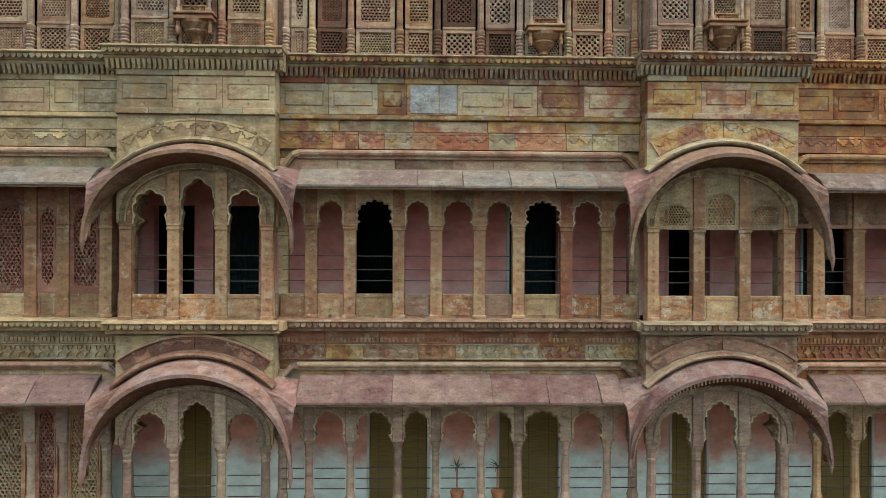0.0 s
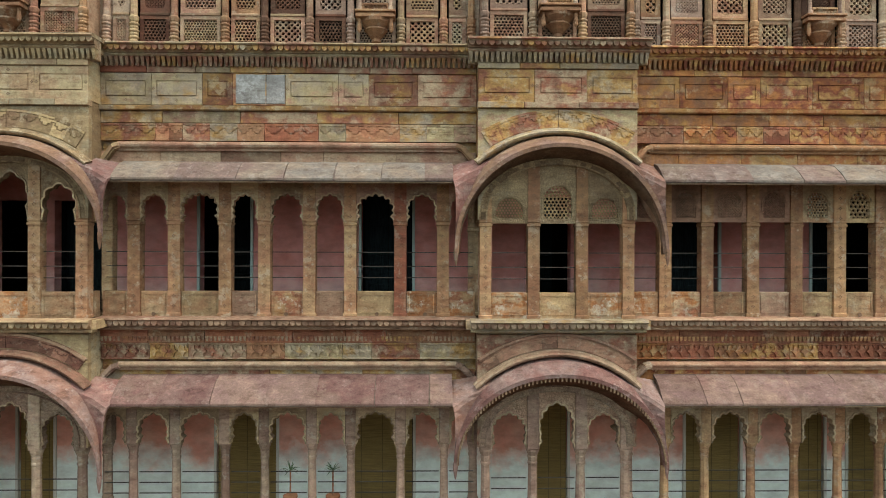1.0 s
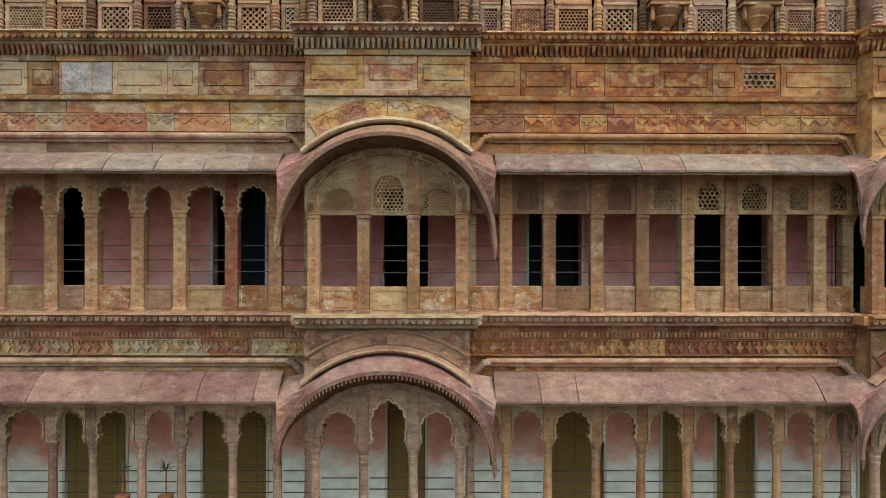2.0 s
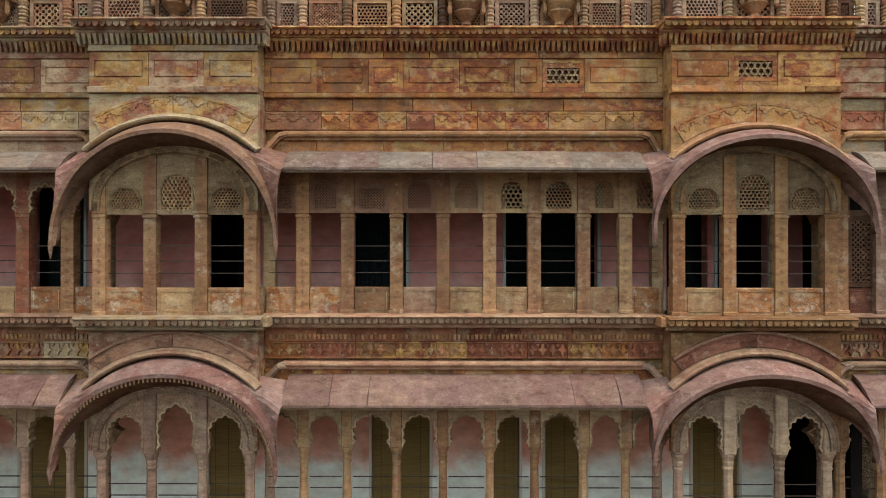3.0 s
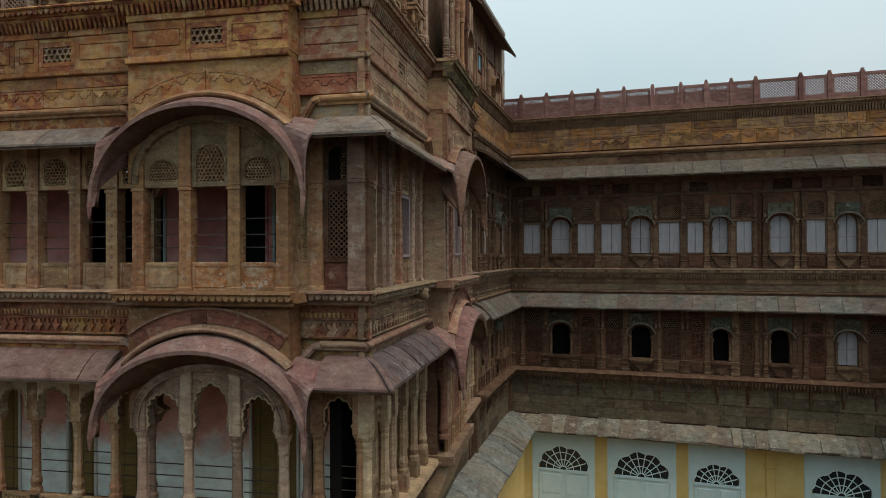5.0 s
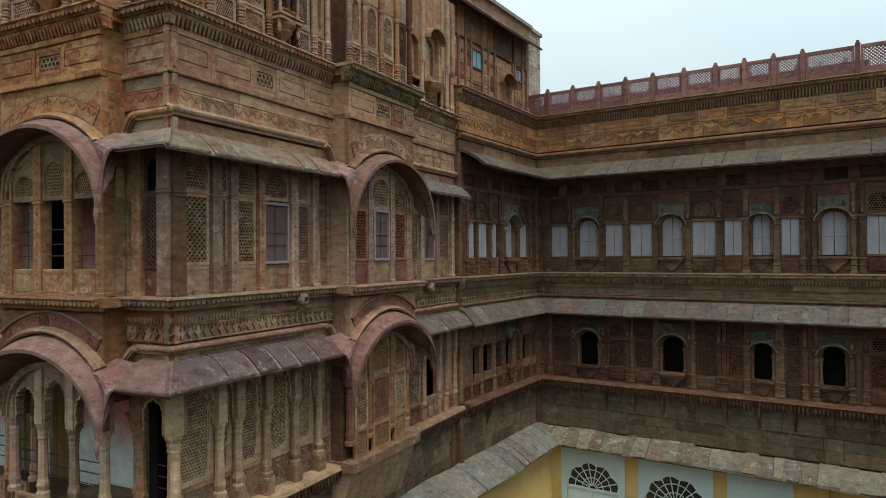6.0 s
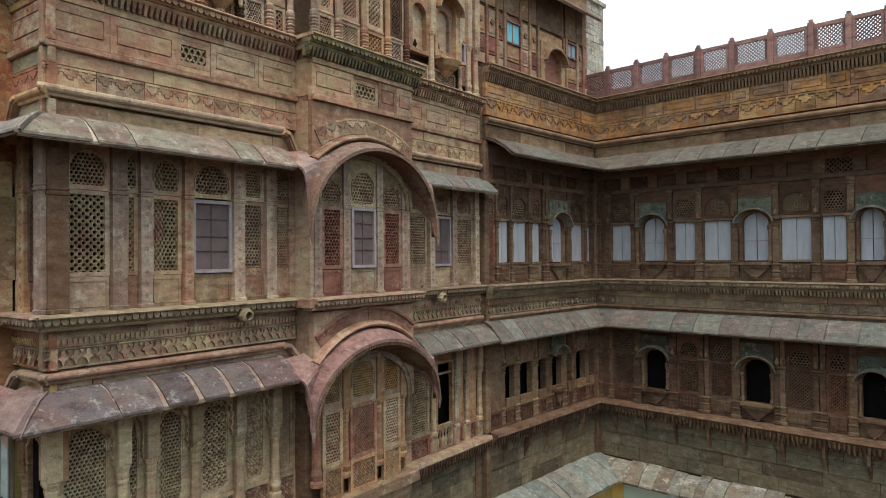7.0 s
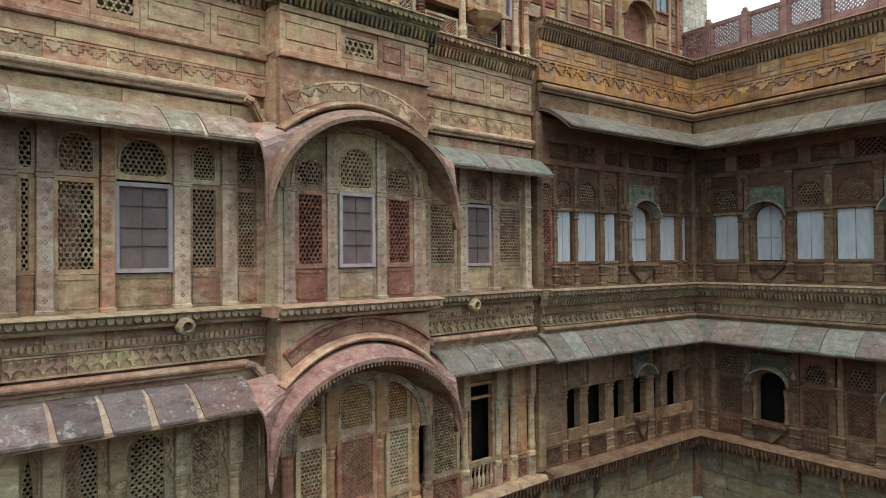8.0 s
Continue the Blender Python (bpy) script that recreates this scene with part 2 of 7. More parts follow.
S_EAVE_PALE = stone("pale_streaked_slab", [(0.268, 0.206, 0.151), (0.295, 0.256, 0.199), (0.232, 0.156, 0.132), (0.277, 0.252, 0.203), (0.250, 0.178, 0.144)], stain=(0.138, 0.128, 0.109), pale=(0.447, 0.425, 0.370), pale_amount=0.4, spread=0.5)
S_EAVELOW = stone("rose_mauve_eave_slab", [(0.211, 0.119, 0.106), (0.236, 0.153, 0.142), (0.184, 0.100, 0.095), (0.243, 0.166, 0.142), (0.209, 0.132, 0.128)], stain=(0.130, 0.078, 0.072), pale=(0.38, 0.30, 0.26), pale_amount=0.2, stain_amount=0.4, spread=0.5)
S_LEDGE = stone("khaki_weathered_ledge", [(0.319, 0.248, 0.167), (0.291, 0.220, 0.151), (0.336, 0.259, 0.184), (0.280, 0.193, 0.140)], pale=(0.40, 0.35, 0.27), pale_amount=0.3)
S_GREYSLAB = stone("grey_high_eave_slab", [(0.131, 0.107, 0.089), (0.150, 0.128, 0.107), (0.121, 0.110, 0.094), (0.145, 0.106, 0.090)], stain=(0.085, 0.105, 0.10), pale=(0.27, 0.26, 0.24), pale_amount=0.25, spread=0.45)
S_VERDIGRIS = stone("pale_verdigris_slab", [(0.24, 0.25, 0.23), (0.27, 0.29, 0.27), (0.22, 0.25, 0.24), (0.26, 0.24, 0.21)], stain=(0.12, 0.16, 0.155), pale=(0.42, 0.46, 0.44), pale_amount=0.4, spread=0.5)
S_HEADRED = stone("dull_red_lattice_stone", [(0.27, 0.145, 0.105), (0.30, 0.175, 0.125), (0.24, 0.135, 0.10)], pale=(0.36, 0.27, 0.20), pale_amount=0.3)
S_FOIL = stone("pale_buff_arch_stone", [(0.49, 0.39, 0.26), (0.44, 0.33, 0.225), (0.51, 0.415, 0.285), (0.43, 0.305, 0.215), (0.50, 0.395, 0.255)], pale=(0.58, 0.51, 0.39), pale_amount=0.4)
S_SLATE = stone("dark_mauve_slab", [(0.110, 0.079, 0.086), (0.139, 0.102, 0.110), (0.143, 0.089, 0.084), (0.123, 0.099, 0.105), (0.152, 0.111, 0.108)], stain=(0.134, 0.133, 0.127), pale=(0.470, 0.431, 0.401), pale_amount=0.3, spread=0.6)
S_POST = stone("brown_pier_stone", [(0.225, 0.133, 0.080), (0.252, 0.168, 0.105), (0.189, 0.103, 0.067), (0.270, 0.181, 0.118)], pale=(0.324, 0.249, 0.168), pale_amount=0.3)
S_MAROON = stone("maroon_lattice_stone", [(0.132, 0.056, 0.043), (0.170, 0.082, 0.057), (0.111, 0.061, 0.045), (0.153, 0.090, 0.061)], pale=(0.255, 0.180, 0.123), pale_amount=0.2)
S_BUFFWARM = stone("warm_buff_sandstone", [(0.42, 0.325, 0.20), (0.37, 0.235, 0.14), (0.41, 0.305, 0.18), (0.35, 0.20, 0.12), (0.39, 0.295, 0.19)], pale=(0.50, 0.43, 0.31), pale_amount=0.4)
S_BRICK = stone("brick_red_sandstone", [(0.33, 0.125, 0.075), (0.38, 0.18, 0.10), (0.29, 0.105, 0.07), (0.37, 0.215, 0.13)], pale_amount=0.3, patch=1.0)
S_AWNING = stone("pale_lumpy_slab", [(0.27, 0.245, 0.20), (0.24, 0.19, 0.15), (0.26, 0.27, 0.24), (0.28, 0.25, 0.20)], stain=(0.11, 0.12, 0.10), pale=(0.52, 0.50, 0.44), pale_amount=0.55, spread=0.6)
S_STAINED = stone("black_and_yellow_stained_stone", [(0.08, 0.08, 0.065), (0.31, 0.22, 0.10), (0.10, 0.105, 0.085), (0.34, 0.26, 0.13), (0.13, 0.12, 0.09)], pale=(0.22, 0.27, 0.22), pale_amount=0.3, patch=2.2)
S_PATCH = stone("blue_grey_patch_stone", [(0.36, 0.37, 0.38), (0.42, 0.43, 0.43), (0.33, 0.33, 0.34)], pale=(0.55, 0.56, 0.55), pale_amount=0.5)
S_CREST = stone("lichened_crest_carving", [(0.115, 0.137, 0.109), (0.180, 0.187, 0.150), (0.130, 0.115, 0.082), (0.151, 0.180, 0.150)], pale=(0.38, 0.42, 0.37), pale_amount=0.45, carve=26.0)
S_ROSEBUFF = stone("rosy_buff_sandstone", [(0.408, 0.252, 0.173), (0.364, 0.189, 0.132), (0.424, 0.286, 0.182), (0.385, 0.209, 0.146), (0.430, 0.310, 0.191), (0.331, 0.160, 0.114), (0.408, 0.301, 0.205)], pale=(0.493, 0.400, 0.294), pale_amount=0.35, patch=0.95)
S_MARBLED = stone("marbled_sandstone", [(0.460, 0.301, 0.192), (0.420, 0.172, 0.067), (0.520, 0.396, 0.266), (0.360, 0.146, 0.089), (0.470, 0.318, 0.185), (0.440, 0.232, 0.104)], pale=(0.60, 0.55, 0.46), pale_amount=0.55, patch=2.6)
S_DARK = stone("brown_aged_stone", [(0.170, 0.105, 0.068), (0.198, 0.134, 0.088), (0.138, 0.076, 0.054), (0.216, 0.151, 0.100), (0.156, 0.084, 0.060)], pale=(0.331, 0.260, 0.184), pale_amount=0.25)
S_ROSE = stone("rose_sandstone", [(0.36, 0.215, 0.155), (0.39, 0.265, 0.19), (0.32, 0.175, 0.13), (0.40, 0.30, 0.215)], pale_amount=0.3)
S_OCHRE = stone("ochre_sandstone", [(0.43, 0.215, 0.075), (0.22, 0.11, 0.075), (0.42, 0.255, 0.11), (0.27, 0.165, 0.12), (0.42, 0.20, 0.065), (0.29, 0.18, 0.13)], pale_amount=0.2, stain_amount=0.6)
S_MORTAR = stone("lime_mortar", [(0.42, 0.34, 0.30), (0.46, 0.39, 0.35)], pale_amount=0.3, stain_amount=0.4)
S_PARAPET = stone("mauve_painted_stone", [(0.25, 0.13, 0.125), (0.29, 0.16, 0.15)], pale_amount=0.12, stain_amount=0.3)
# dark brown that stands in for the shade inside small holes
M_PIT = plain("hole_shade_brown", (0.11, 0.068, 0.045), (0.16, 0.10, 0.07), 20, 0.95)
M_PINK = plaster("pink_limewash", (0.64, 0.22, 0.185), (0.74, 0.35, 0.32), (0.74, 0.54, 0.50), 9.75, 0.7)
M_PINKLOW = plaster("pink_limewash_over_pale_dado", (0.74, 0.29, 0.21), (0.80, 0.46, 0.36), (0.80, 0.85, 0.79), 7.12)
M_YELLOW = plain("yellow_limewash", (0.70, 0.50, 0.18), (0.78, 0.60, 0.26), 2.0, 0.9)
M_WHITE = plain("pale_blue_white_paint", (0.56, 0.75, 0.78), (0.66, 0.82, 0.84), 3.0, 0.6)
M_SHUTTER = plain("grey_lilac_painted_shutter", (0.27, 0.262, 0.285), (0.345, 0.335, 0.355), 4.0, 0.7, streak=(3, 3, 0.6))
M_FRAME = plain("weathered_grey_paint", (0.215, 0.17, 0.18), (0.29, 0.235, 0.24), 9.0, 0.8)
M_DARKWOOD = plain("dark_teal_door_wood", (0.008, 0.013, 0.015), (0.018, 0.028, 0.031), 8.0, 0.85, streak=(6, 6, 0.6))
# near-black that paints the darkness of unlit rooms, vents and holes
M_BLACK = plain("unlit_hollow_black", (0.006, 0.005, 0.005), (0.011, 0.010, 0.009), 3.0, 0.95)
M_IRON = plain("dark_iron", (0.05, 0.045, 0.04), (0.09, 0.07, 0.06), 20.0, 0.6, 0.6)
M_BAMBOO = plain("split_bamboo", (0.17, 0.105, 0.032), (0.30, 0.20, 0.066), 3.0, 0.7, streak=(1.275, 1.275, 47.600))
M_PANE = plain("dusty_mauve_pane", (0.10, 0.068, 0.066), (0.14, 0.097, 0.094), 5.0, 0.9)
M_TAPE = plain("brown_binding_tape", (0.10, 0.07, 0.035), (0.15, 0.105, 0.05), 9.0, 0.9)
M_BLUEGREY = plain("weathered_blue_paint", (0.16, 0.22, 0.26), (0.24, 0.30, 0.34), 8.0, 0.6)
M_BLUE = plain("turquoise_paint", (0.10, 0.30, 0.38), (0.16, 0.40, 0.48), 8.0, 0.6)
M_LEAF = plain("spiky_leaf", (0.05, 0.10, 0.03), (0.09, 0.15, 0.05), 12.0, 0.5)
M_POT = plain("terracotta", (0.30, 0.13, 0.07), (0.38, 0.18, 0.10), 9.0, 0.85)
M_SHALE = stone("grey_rubble", [(0.36, 0.34, 0.31), (0.42, 0.40, 0.37), (0.32, 0.28, 0.24)], pale_amount=0.4)
M_GROUND = stone("courtyard_paving", [(0.17, 0.145, 0.12), (0.21, 0.175, 0.145)], pale=(0.28, 0.25, 0.2), pale_amount=0.3)
M_GLASS = bpy.data.materials.new("window_glass")
M_GLASS.use_nodes = True
M_GLASS.node_tree.nodes["Principled BSDF"].inputs["Base Color"].default_value = (0.02, 0.025, 0.03, 1)
M_GLASS.node_tree.nodes["Principled BSDF"].inputs["Roughness"].default_value = 0.08

# ---- geometry kit: local axes are u along a wall, y into the wall, z up ----


class Geo:
    def __init__(self):
        self.v, self.f = [], []

    def add(self, pts, faces):
        n = len(self.v)
        self.v += pts
        self.f += [tuple(n + i for i in f) for f in faces]
        return self

    def box(self, u0, u1, y0, y1, z0, z1):
        return self.add([(u0, y0, z0), (u1, y0, z0), (u1, y1, z0), (u0, y1, z0), (u0, y0, z1), (u1, y0, z1), (u1, y1, z1), (u0, y1, z1)],
                        [(0, 1, 5, 4), (1, 2, 6, 5), (2, 3, 7, 6), (3, 0, 4, 7), (4, 5, 6, 7), (3, 2, 1, 0)])

    def cbox(self, u0, u1, y0, y1, z0, z1, c=0.008):
        """A block whose front edges are worn off."""
        b = [(u0, z0), (u1, z0), (u1, z1), (u0, z1)]
        i = [(u0 + c, z0 + c), (u1 - c, z0 + c), (u1 - c, z1 - c), (u0 + c, z1 - c)]
        pts = [(u, y1, z) for u, z in b] + [(u, y0 + c, z) for u, z in b] + [(u, y0, z) for u, z in i]
        fs = [(8, 9, 10, 11), (3, 2, 1, 0)]
        for k in range(4):
            j = (k + 1) % 4
            fs += [(4 + k, 4 + j, 8 + j, 8 + k), (k, j, 4 + j, 4 + k)]
        return self.add(pts, fs)

    def prism(self, prof, u0, u1, m0=0.0, m1=0.0):
        """A profile of (y, z) points drawn along u; m0, m1 mitre its ends."""
        n = len(prof)
        pts = [(u0 + m0 * y, y, z) for y, z in prof] + [(u1 - m1 * y, y, z) for y, z in prof]
        fs = [(k, k + n, (k + 1) % n + n, (k + 1) % n) for k in range(n)]
        return self.add(pts, fs + [tuple(range(n)), tuple(range(2 * n - 1, n - 1, -1))])

    def sheet(self, poly, y0, y1):
        """An outline of (u, z) points with thickness."""
        n = len(poly)
        pts = [(u, y0, z) for u, z in poly] + [(u, y1, z) for u, z in poly]
        fs = [(k, k + n, (k + 1) % n + n, (k + 1) % n) for k in range(n)]
        return self.add(pts, fs + [tuple(range(n)), tuple(range(2 * n - 1, n - 1, -1))])

    def bar(self, a, b, w, y0, y1):
        """A bar in the plane of the wall from a to b, both (u, z)."""
        du, dz = b[0] - a[0], b[1] - a[1]
        l = math.hypot(du, dz) or 1e-6
        nu, nz = -dz / l * w / 2, du / l * w / 2
        q = [(a[0] + nu, a[1] + nz), (a[0] - nu, a[1] - nz), (b[0] - nu, b[1] - nz), (b[0] + nu, b[1] + nz)]
        pts = [(u, y0, z) for u, z in q] + [(u, y1, z) for u, z in q]
        return self.add(pts, [(0, 1, 2, 3), (0, 4, 5, 1), (1, 5, 6, 2), (2, 6, 7, 3), (3, 7, 4, 0), (7, 6, 5, 4)])

    def nest(self, loops):
        """A stepped panel in one piece: (u0, u1, z0, z1, y) rectangles from its outer back edge to its middle."""
        pts, fs = [], []
        for u0, u1, z0, z1, y in loops:
            pts += [(u0, y, z0), (u1, y, z0), (u1, y, z1), (u0, y, z1)]
        for i in range(len(loops) - 1):
            fs += [(i * 4 + k, i * 4 + (k + 1) % 4, i * 4 + 4 + (k + 1) % 4, i * 4 + 4 + k) for k in range(4)]
        return self.add(pts, fs + [tuple((len(loops) - 1) * 4 + k for k in range(4))])

    def stack(self, a, b, y0, y1, prof):
        """A squared pier in one piece: (offset, z) points up its three free faces."""
        pts, fs = [], []
        for d, z in prof:
            pts += [(a - d, y0 - d, z), (b + d, y0 - d, z), (b + d, y1, z), (a - d, y1, z)]
        for i in range(len(prof) - 1):
            fs += [(i * 4 + k, i * 4 + (k + 1) % 4, i * 4 + 4 + (k + 1) % 4, i * 4 + 4 + k) for k in range(4)]
        fs += [(3, 2, 1, 0), tuple((len(prof) - 1) * 4 + k for k in range(4))]
        return self.add(pts, fs)

    def turned(self, prof, u, y, sides=8, twist=0.0):
        """A turned or faceted shaft: (radius, z) points round the upright axis at u, y."""
        pts, fs = [], []
        for r, z in prof:
            pts += [(u + r * math.cos(twist + 2 * math.pi * k / sides), y + r * math.sin(twist + 2 * math.pi * k / sides), z) for k in range(sides)]
        for i in range(len(prof) - 1):
            fs += [(i * sides + k, i * sides + (k + 1) % sides, (i + 1) * sides + (k + 1) % sides, (i + 1) * sides + k) for k in range(sides)]
        fs += [tuple(range(sides - 1, -1, -1)), tuple((len(prof) - 1) * sides + k for k in range(sides))]
        return self.add(pts, fs)

    def grid(self, rows, thick=None):
        """A sheet over rows of 3D points; thick: a vector by which the underside lies off."""
        n, m = len(rows), len(rows[0])
        top = [p for r in rows for p in r]
        fs = [(i * m + k, i * m + k + 1, (i + 1) * m + k + 1, (i + 1) * m + k) for i in range(n - 1) for k in range(m - 1)]
        if not thick:
            return self.add(top, fs)
        t = n * m
        low = [tuple(a + b for a, b in zip(p, thick)) for p in top]
        fs += [tuple(t + q for q in reversed(f)) for f in fs]
        rim = [k for k in range(m)] + [i * m + m - 1 for i in range(1, n)] + [(n - 1) * m + k for k in range(m - 2, -1, -1)] + [i * m for i in range(n - 2, 0, -1)]
        fs += [(a, a + t, b + t, b) for a, b in zip(rim, rim[1:] + rim[:1])]
        return self.add(top + low, fs)

    def ring_plate(self, rect, centre, shape, phi0, phi1, y0, y1, steps=48):
        """A plate over rect (u0, u1, z0, z1) with a hole; shape(phi) gives the hole's (du, dz) from its centre."""
        u0, u1, z0, z1 = rect
        cu, cz = centre
        marks = [math.atan2(z - cz, u - cu) for u in (u0, u1) for z in (z0, z1)]
        marks = [a + 2 * math.pi * k for a in marks for k in (-1, 0, 1)]
        phis = sorted({round(phi0 + (phi1 - phi0) * k / steps, 5) for k in range(steps + 1)} | {round(a, 5) for a in marks if phi0 < a < phi1})
        inner, outer = [], []
        for p in phis:
            du, dz = shape(p)
            inner.append((cu + du, cz + dz))
            c, s = math.cos(p), math.sin(p)
            k = min([((u1 if c > 0 else u0) - cu) / c if abs(c) > 1e-6 else 1e9, ((z1 if s > 0 else z0) - cz) / s if abs(s) > 1e-6 else 1e9])
            outer.append((cu + c * k, cz + s * k))
        n = len(phis)
        pts = [(u, y0, z) for u, z in inner] + [(u, y0, z) for u, z in outer] + [(u, y1, z) for u, z in inner] + [(u, y1, z) for u, z in outer]
        fs = []
        for k in range(n - 1):
            fs += [(k, n + k, n + k + 1, k + 1), (2 * n + k + 1, 3 * n + k + 1, 3 * n + k, 2 * n + k), (k + 1, 2 * n + k + 1, 2 * n + k, k), (n + k, 3 * n + k, 3 * n + k + 1, n + k + 1)]
        return self.add(pts, fs)

    def mesh(self, name, material, smooth=False):
        me = bpy.data.meshes.new(name)
        me.from_pydata(self.v, [], self.f)
        bm = bmesh.new()
        bm.from_mesh(me)
        bmesh.ops.recalc_face_normals(bm, faces=bm.faces)
        bm.to_mesh(me)
        bm.free()
        me.materials.append(material)
        if smooth:
            me.polygons.foreach_set("use_smooth", [True] * len(me.polygons))
        return me


def part(name, geo, material, parent, label="", at=None, kind="", smooth=False):
    """One mesh under a thing or a part; geo: a Geo, or a mesh that is shared."""
    me = geo.mesh(name, material, smooth) if isinstance(geo, Geo) else geo
    ob = new(name, me)
    ob.parent = parent
    if at:
        ob.matrix_basis = Matrix.Translation(at)
    return tagged(ob, label, "", "", kind)


def thing(name, place, label, category, group="", kind=""):
    ob = new(name)
    ob.empty_display_size = 0.3
    ob.matrix_basis = place
    return tagged(ob, label, category, group, kind)


def wall_frame(x, y, degrees):
    return Matrix.Translation((x, y, 0)) @ Matrix.Rotation(radians(degrees), 4, "Z")


SOUTH = wall_frame(0, 9.74, 0.72)
EAST = wall_frame(13.57, 9.87, 90)
INNER = wall_frame(13.64, 18.3, 85.4)
FAR = wall_frame(14.0, 22.8, -6.6)

# ---- shapes that repeat ----


def ribbon(pts, w, y0, y1):
    """A square-edged bead of width w that follows a line in the wall's plane, in one piece."""
    vs = []
    for k, p in enumerate(pts):
        a, c = Vector(pts[max(k - 1, 0)]), Vector(pts[min(k + 1, len(pts) - 1)])
        d = (c - a).normalized()
        n = Vector((-d.y, d.x)) * (w / 2)
        vs += [(p[0] + n.x, y0, p[1] + n.y), (p[0] - n.x, y0, p[1] - n.y), (p[0] - n.x, y1, p[1] - n.y), (p[0] + n.x, y1, p[1] + n.y)]
    e = 4 * (len(pts) - 1)
    return Geo().add(vs, [(4 * i + k, 4 * i + (k + 1) % 4, 4 * i + 4 + (k + 1) % 4, 4 * i + 4 + k) for i in range(len(pts) - 1) for k in range(4)] + [(3, 2, 1, 0), (e, e + 1, e + 2, e + 3)])


FOIL = ((0.99, 0.0), (0.93, 0.06), (0.83, 0.15), (0.79, 0.25), (0.85, 0.36), (0.88, 0.5), (0.82, 0.66), (0.66, 0.81), (0.43, 0.91), (0.2, 0.97), (0.0, 1.0))


def foil(half, rise, lobes=11, depth=0.075):
    """The outline of a cusped arch: brackets that draw in above the caps, then a scalloped dome."""
    pts = []
    for (a, b), (c, d) in zip(FOIL, FOIL[1:]):
        pts += [Vector((half * (a + (c - a) * k / 12), rise * (b + (d - b) * k / 12))) for k in range(12)]
    pts.append(Vector((0.0, rise)))
    run = [0.0]
    for a, b in zip(pts, pts[1:]):
        run.append(run[-1] + (b - a).length)
    table = []
    for k, p in enumerate(pts):
        d = (pts[min(k + 1, len(pts) - 1)] - pts[max(k - 1, 0)]).normalized()
        swell = depth * min(half, rise) * 2 * abs(math.sin(math.pi * lobes / 2 * run[k] / run[-1])) ** 0.75 * min(1.0, 0.35 + 2.5 * run[k] / run[-1])
        q = p + Vector((d.y, -d.x)) * swell
        q.x = min(q.x, half * 0.985)
        table.append((math.atan2(max(q.y, 0.0), q.x), q.x, max(q.y, 0.0)))
    table.sort()
    angles, us, zs = zip(*table)

    def shape(p):
        a = p if p <= math.pi / 2 else math.pi - p
        u, z = float(np.interp(a, angles, us)), float(np.interp(a, angles, zs))
        return (u if p <= math.pi / 2 else -u), z
    return shape


def window_shape(half, h0, h1):
    """A hole with an arched head: half wide, from -h0 up to h1 of its centre."""
    def shape(p):
        c, s = math.cos(p), math.sin(p)
        if s < 0:
            k = min(half / max(abs(c), 1e-6), h0 / max(-s, 1e-6))
            return k * c, k * s
        spring = max(0.0, h1 - half)
        k = half / max(abs(c), 1e-6)
        if k * s <= spring:
            return k * c, k * s
        b = spring * s
        k = b + math.sqrt(max(0.0, b * b - spring * spring + half * half))
        return k * c, k * s
    return shape


JALI = {}


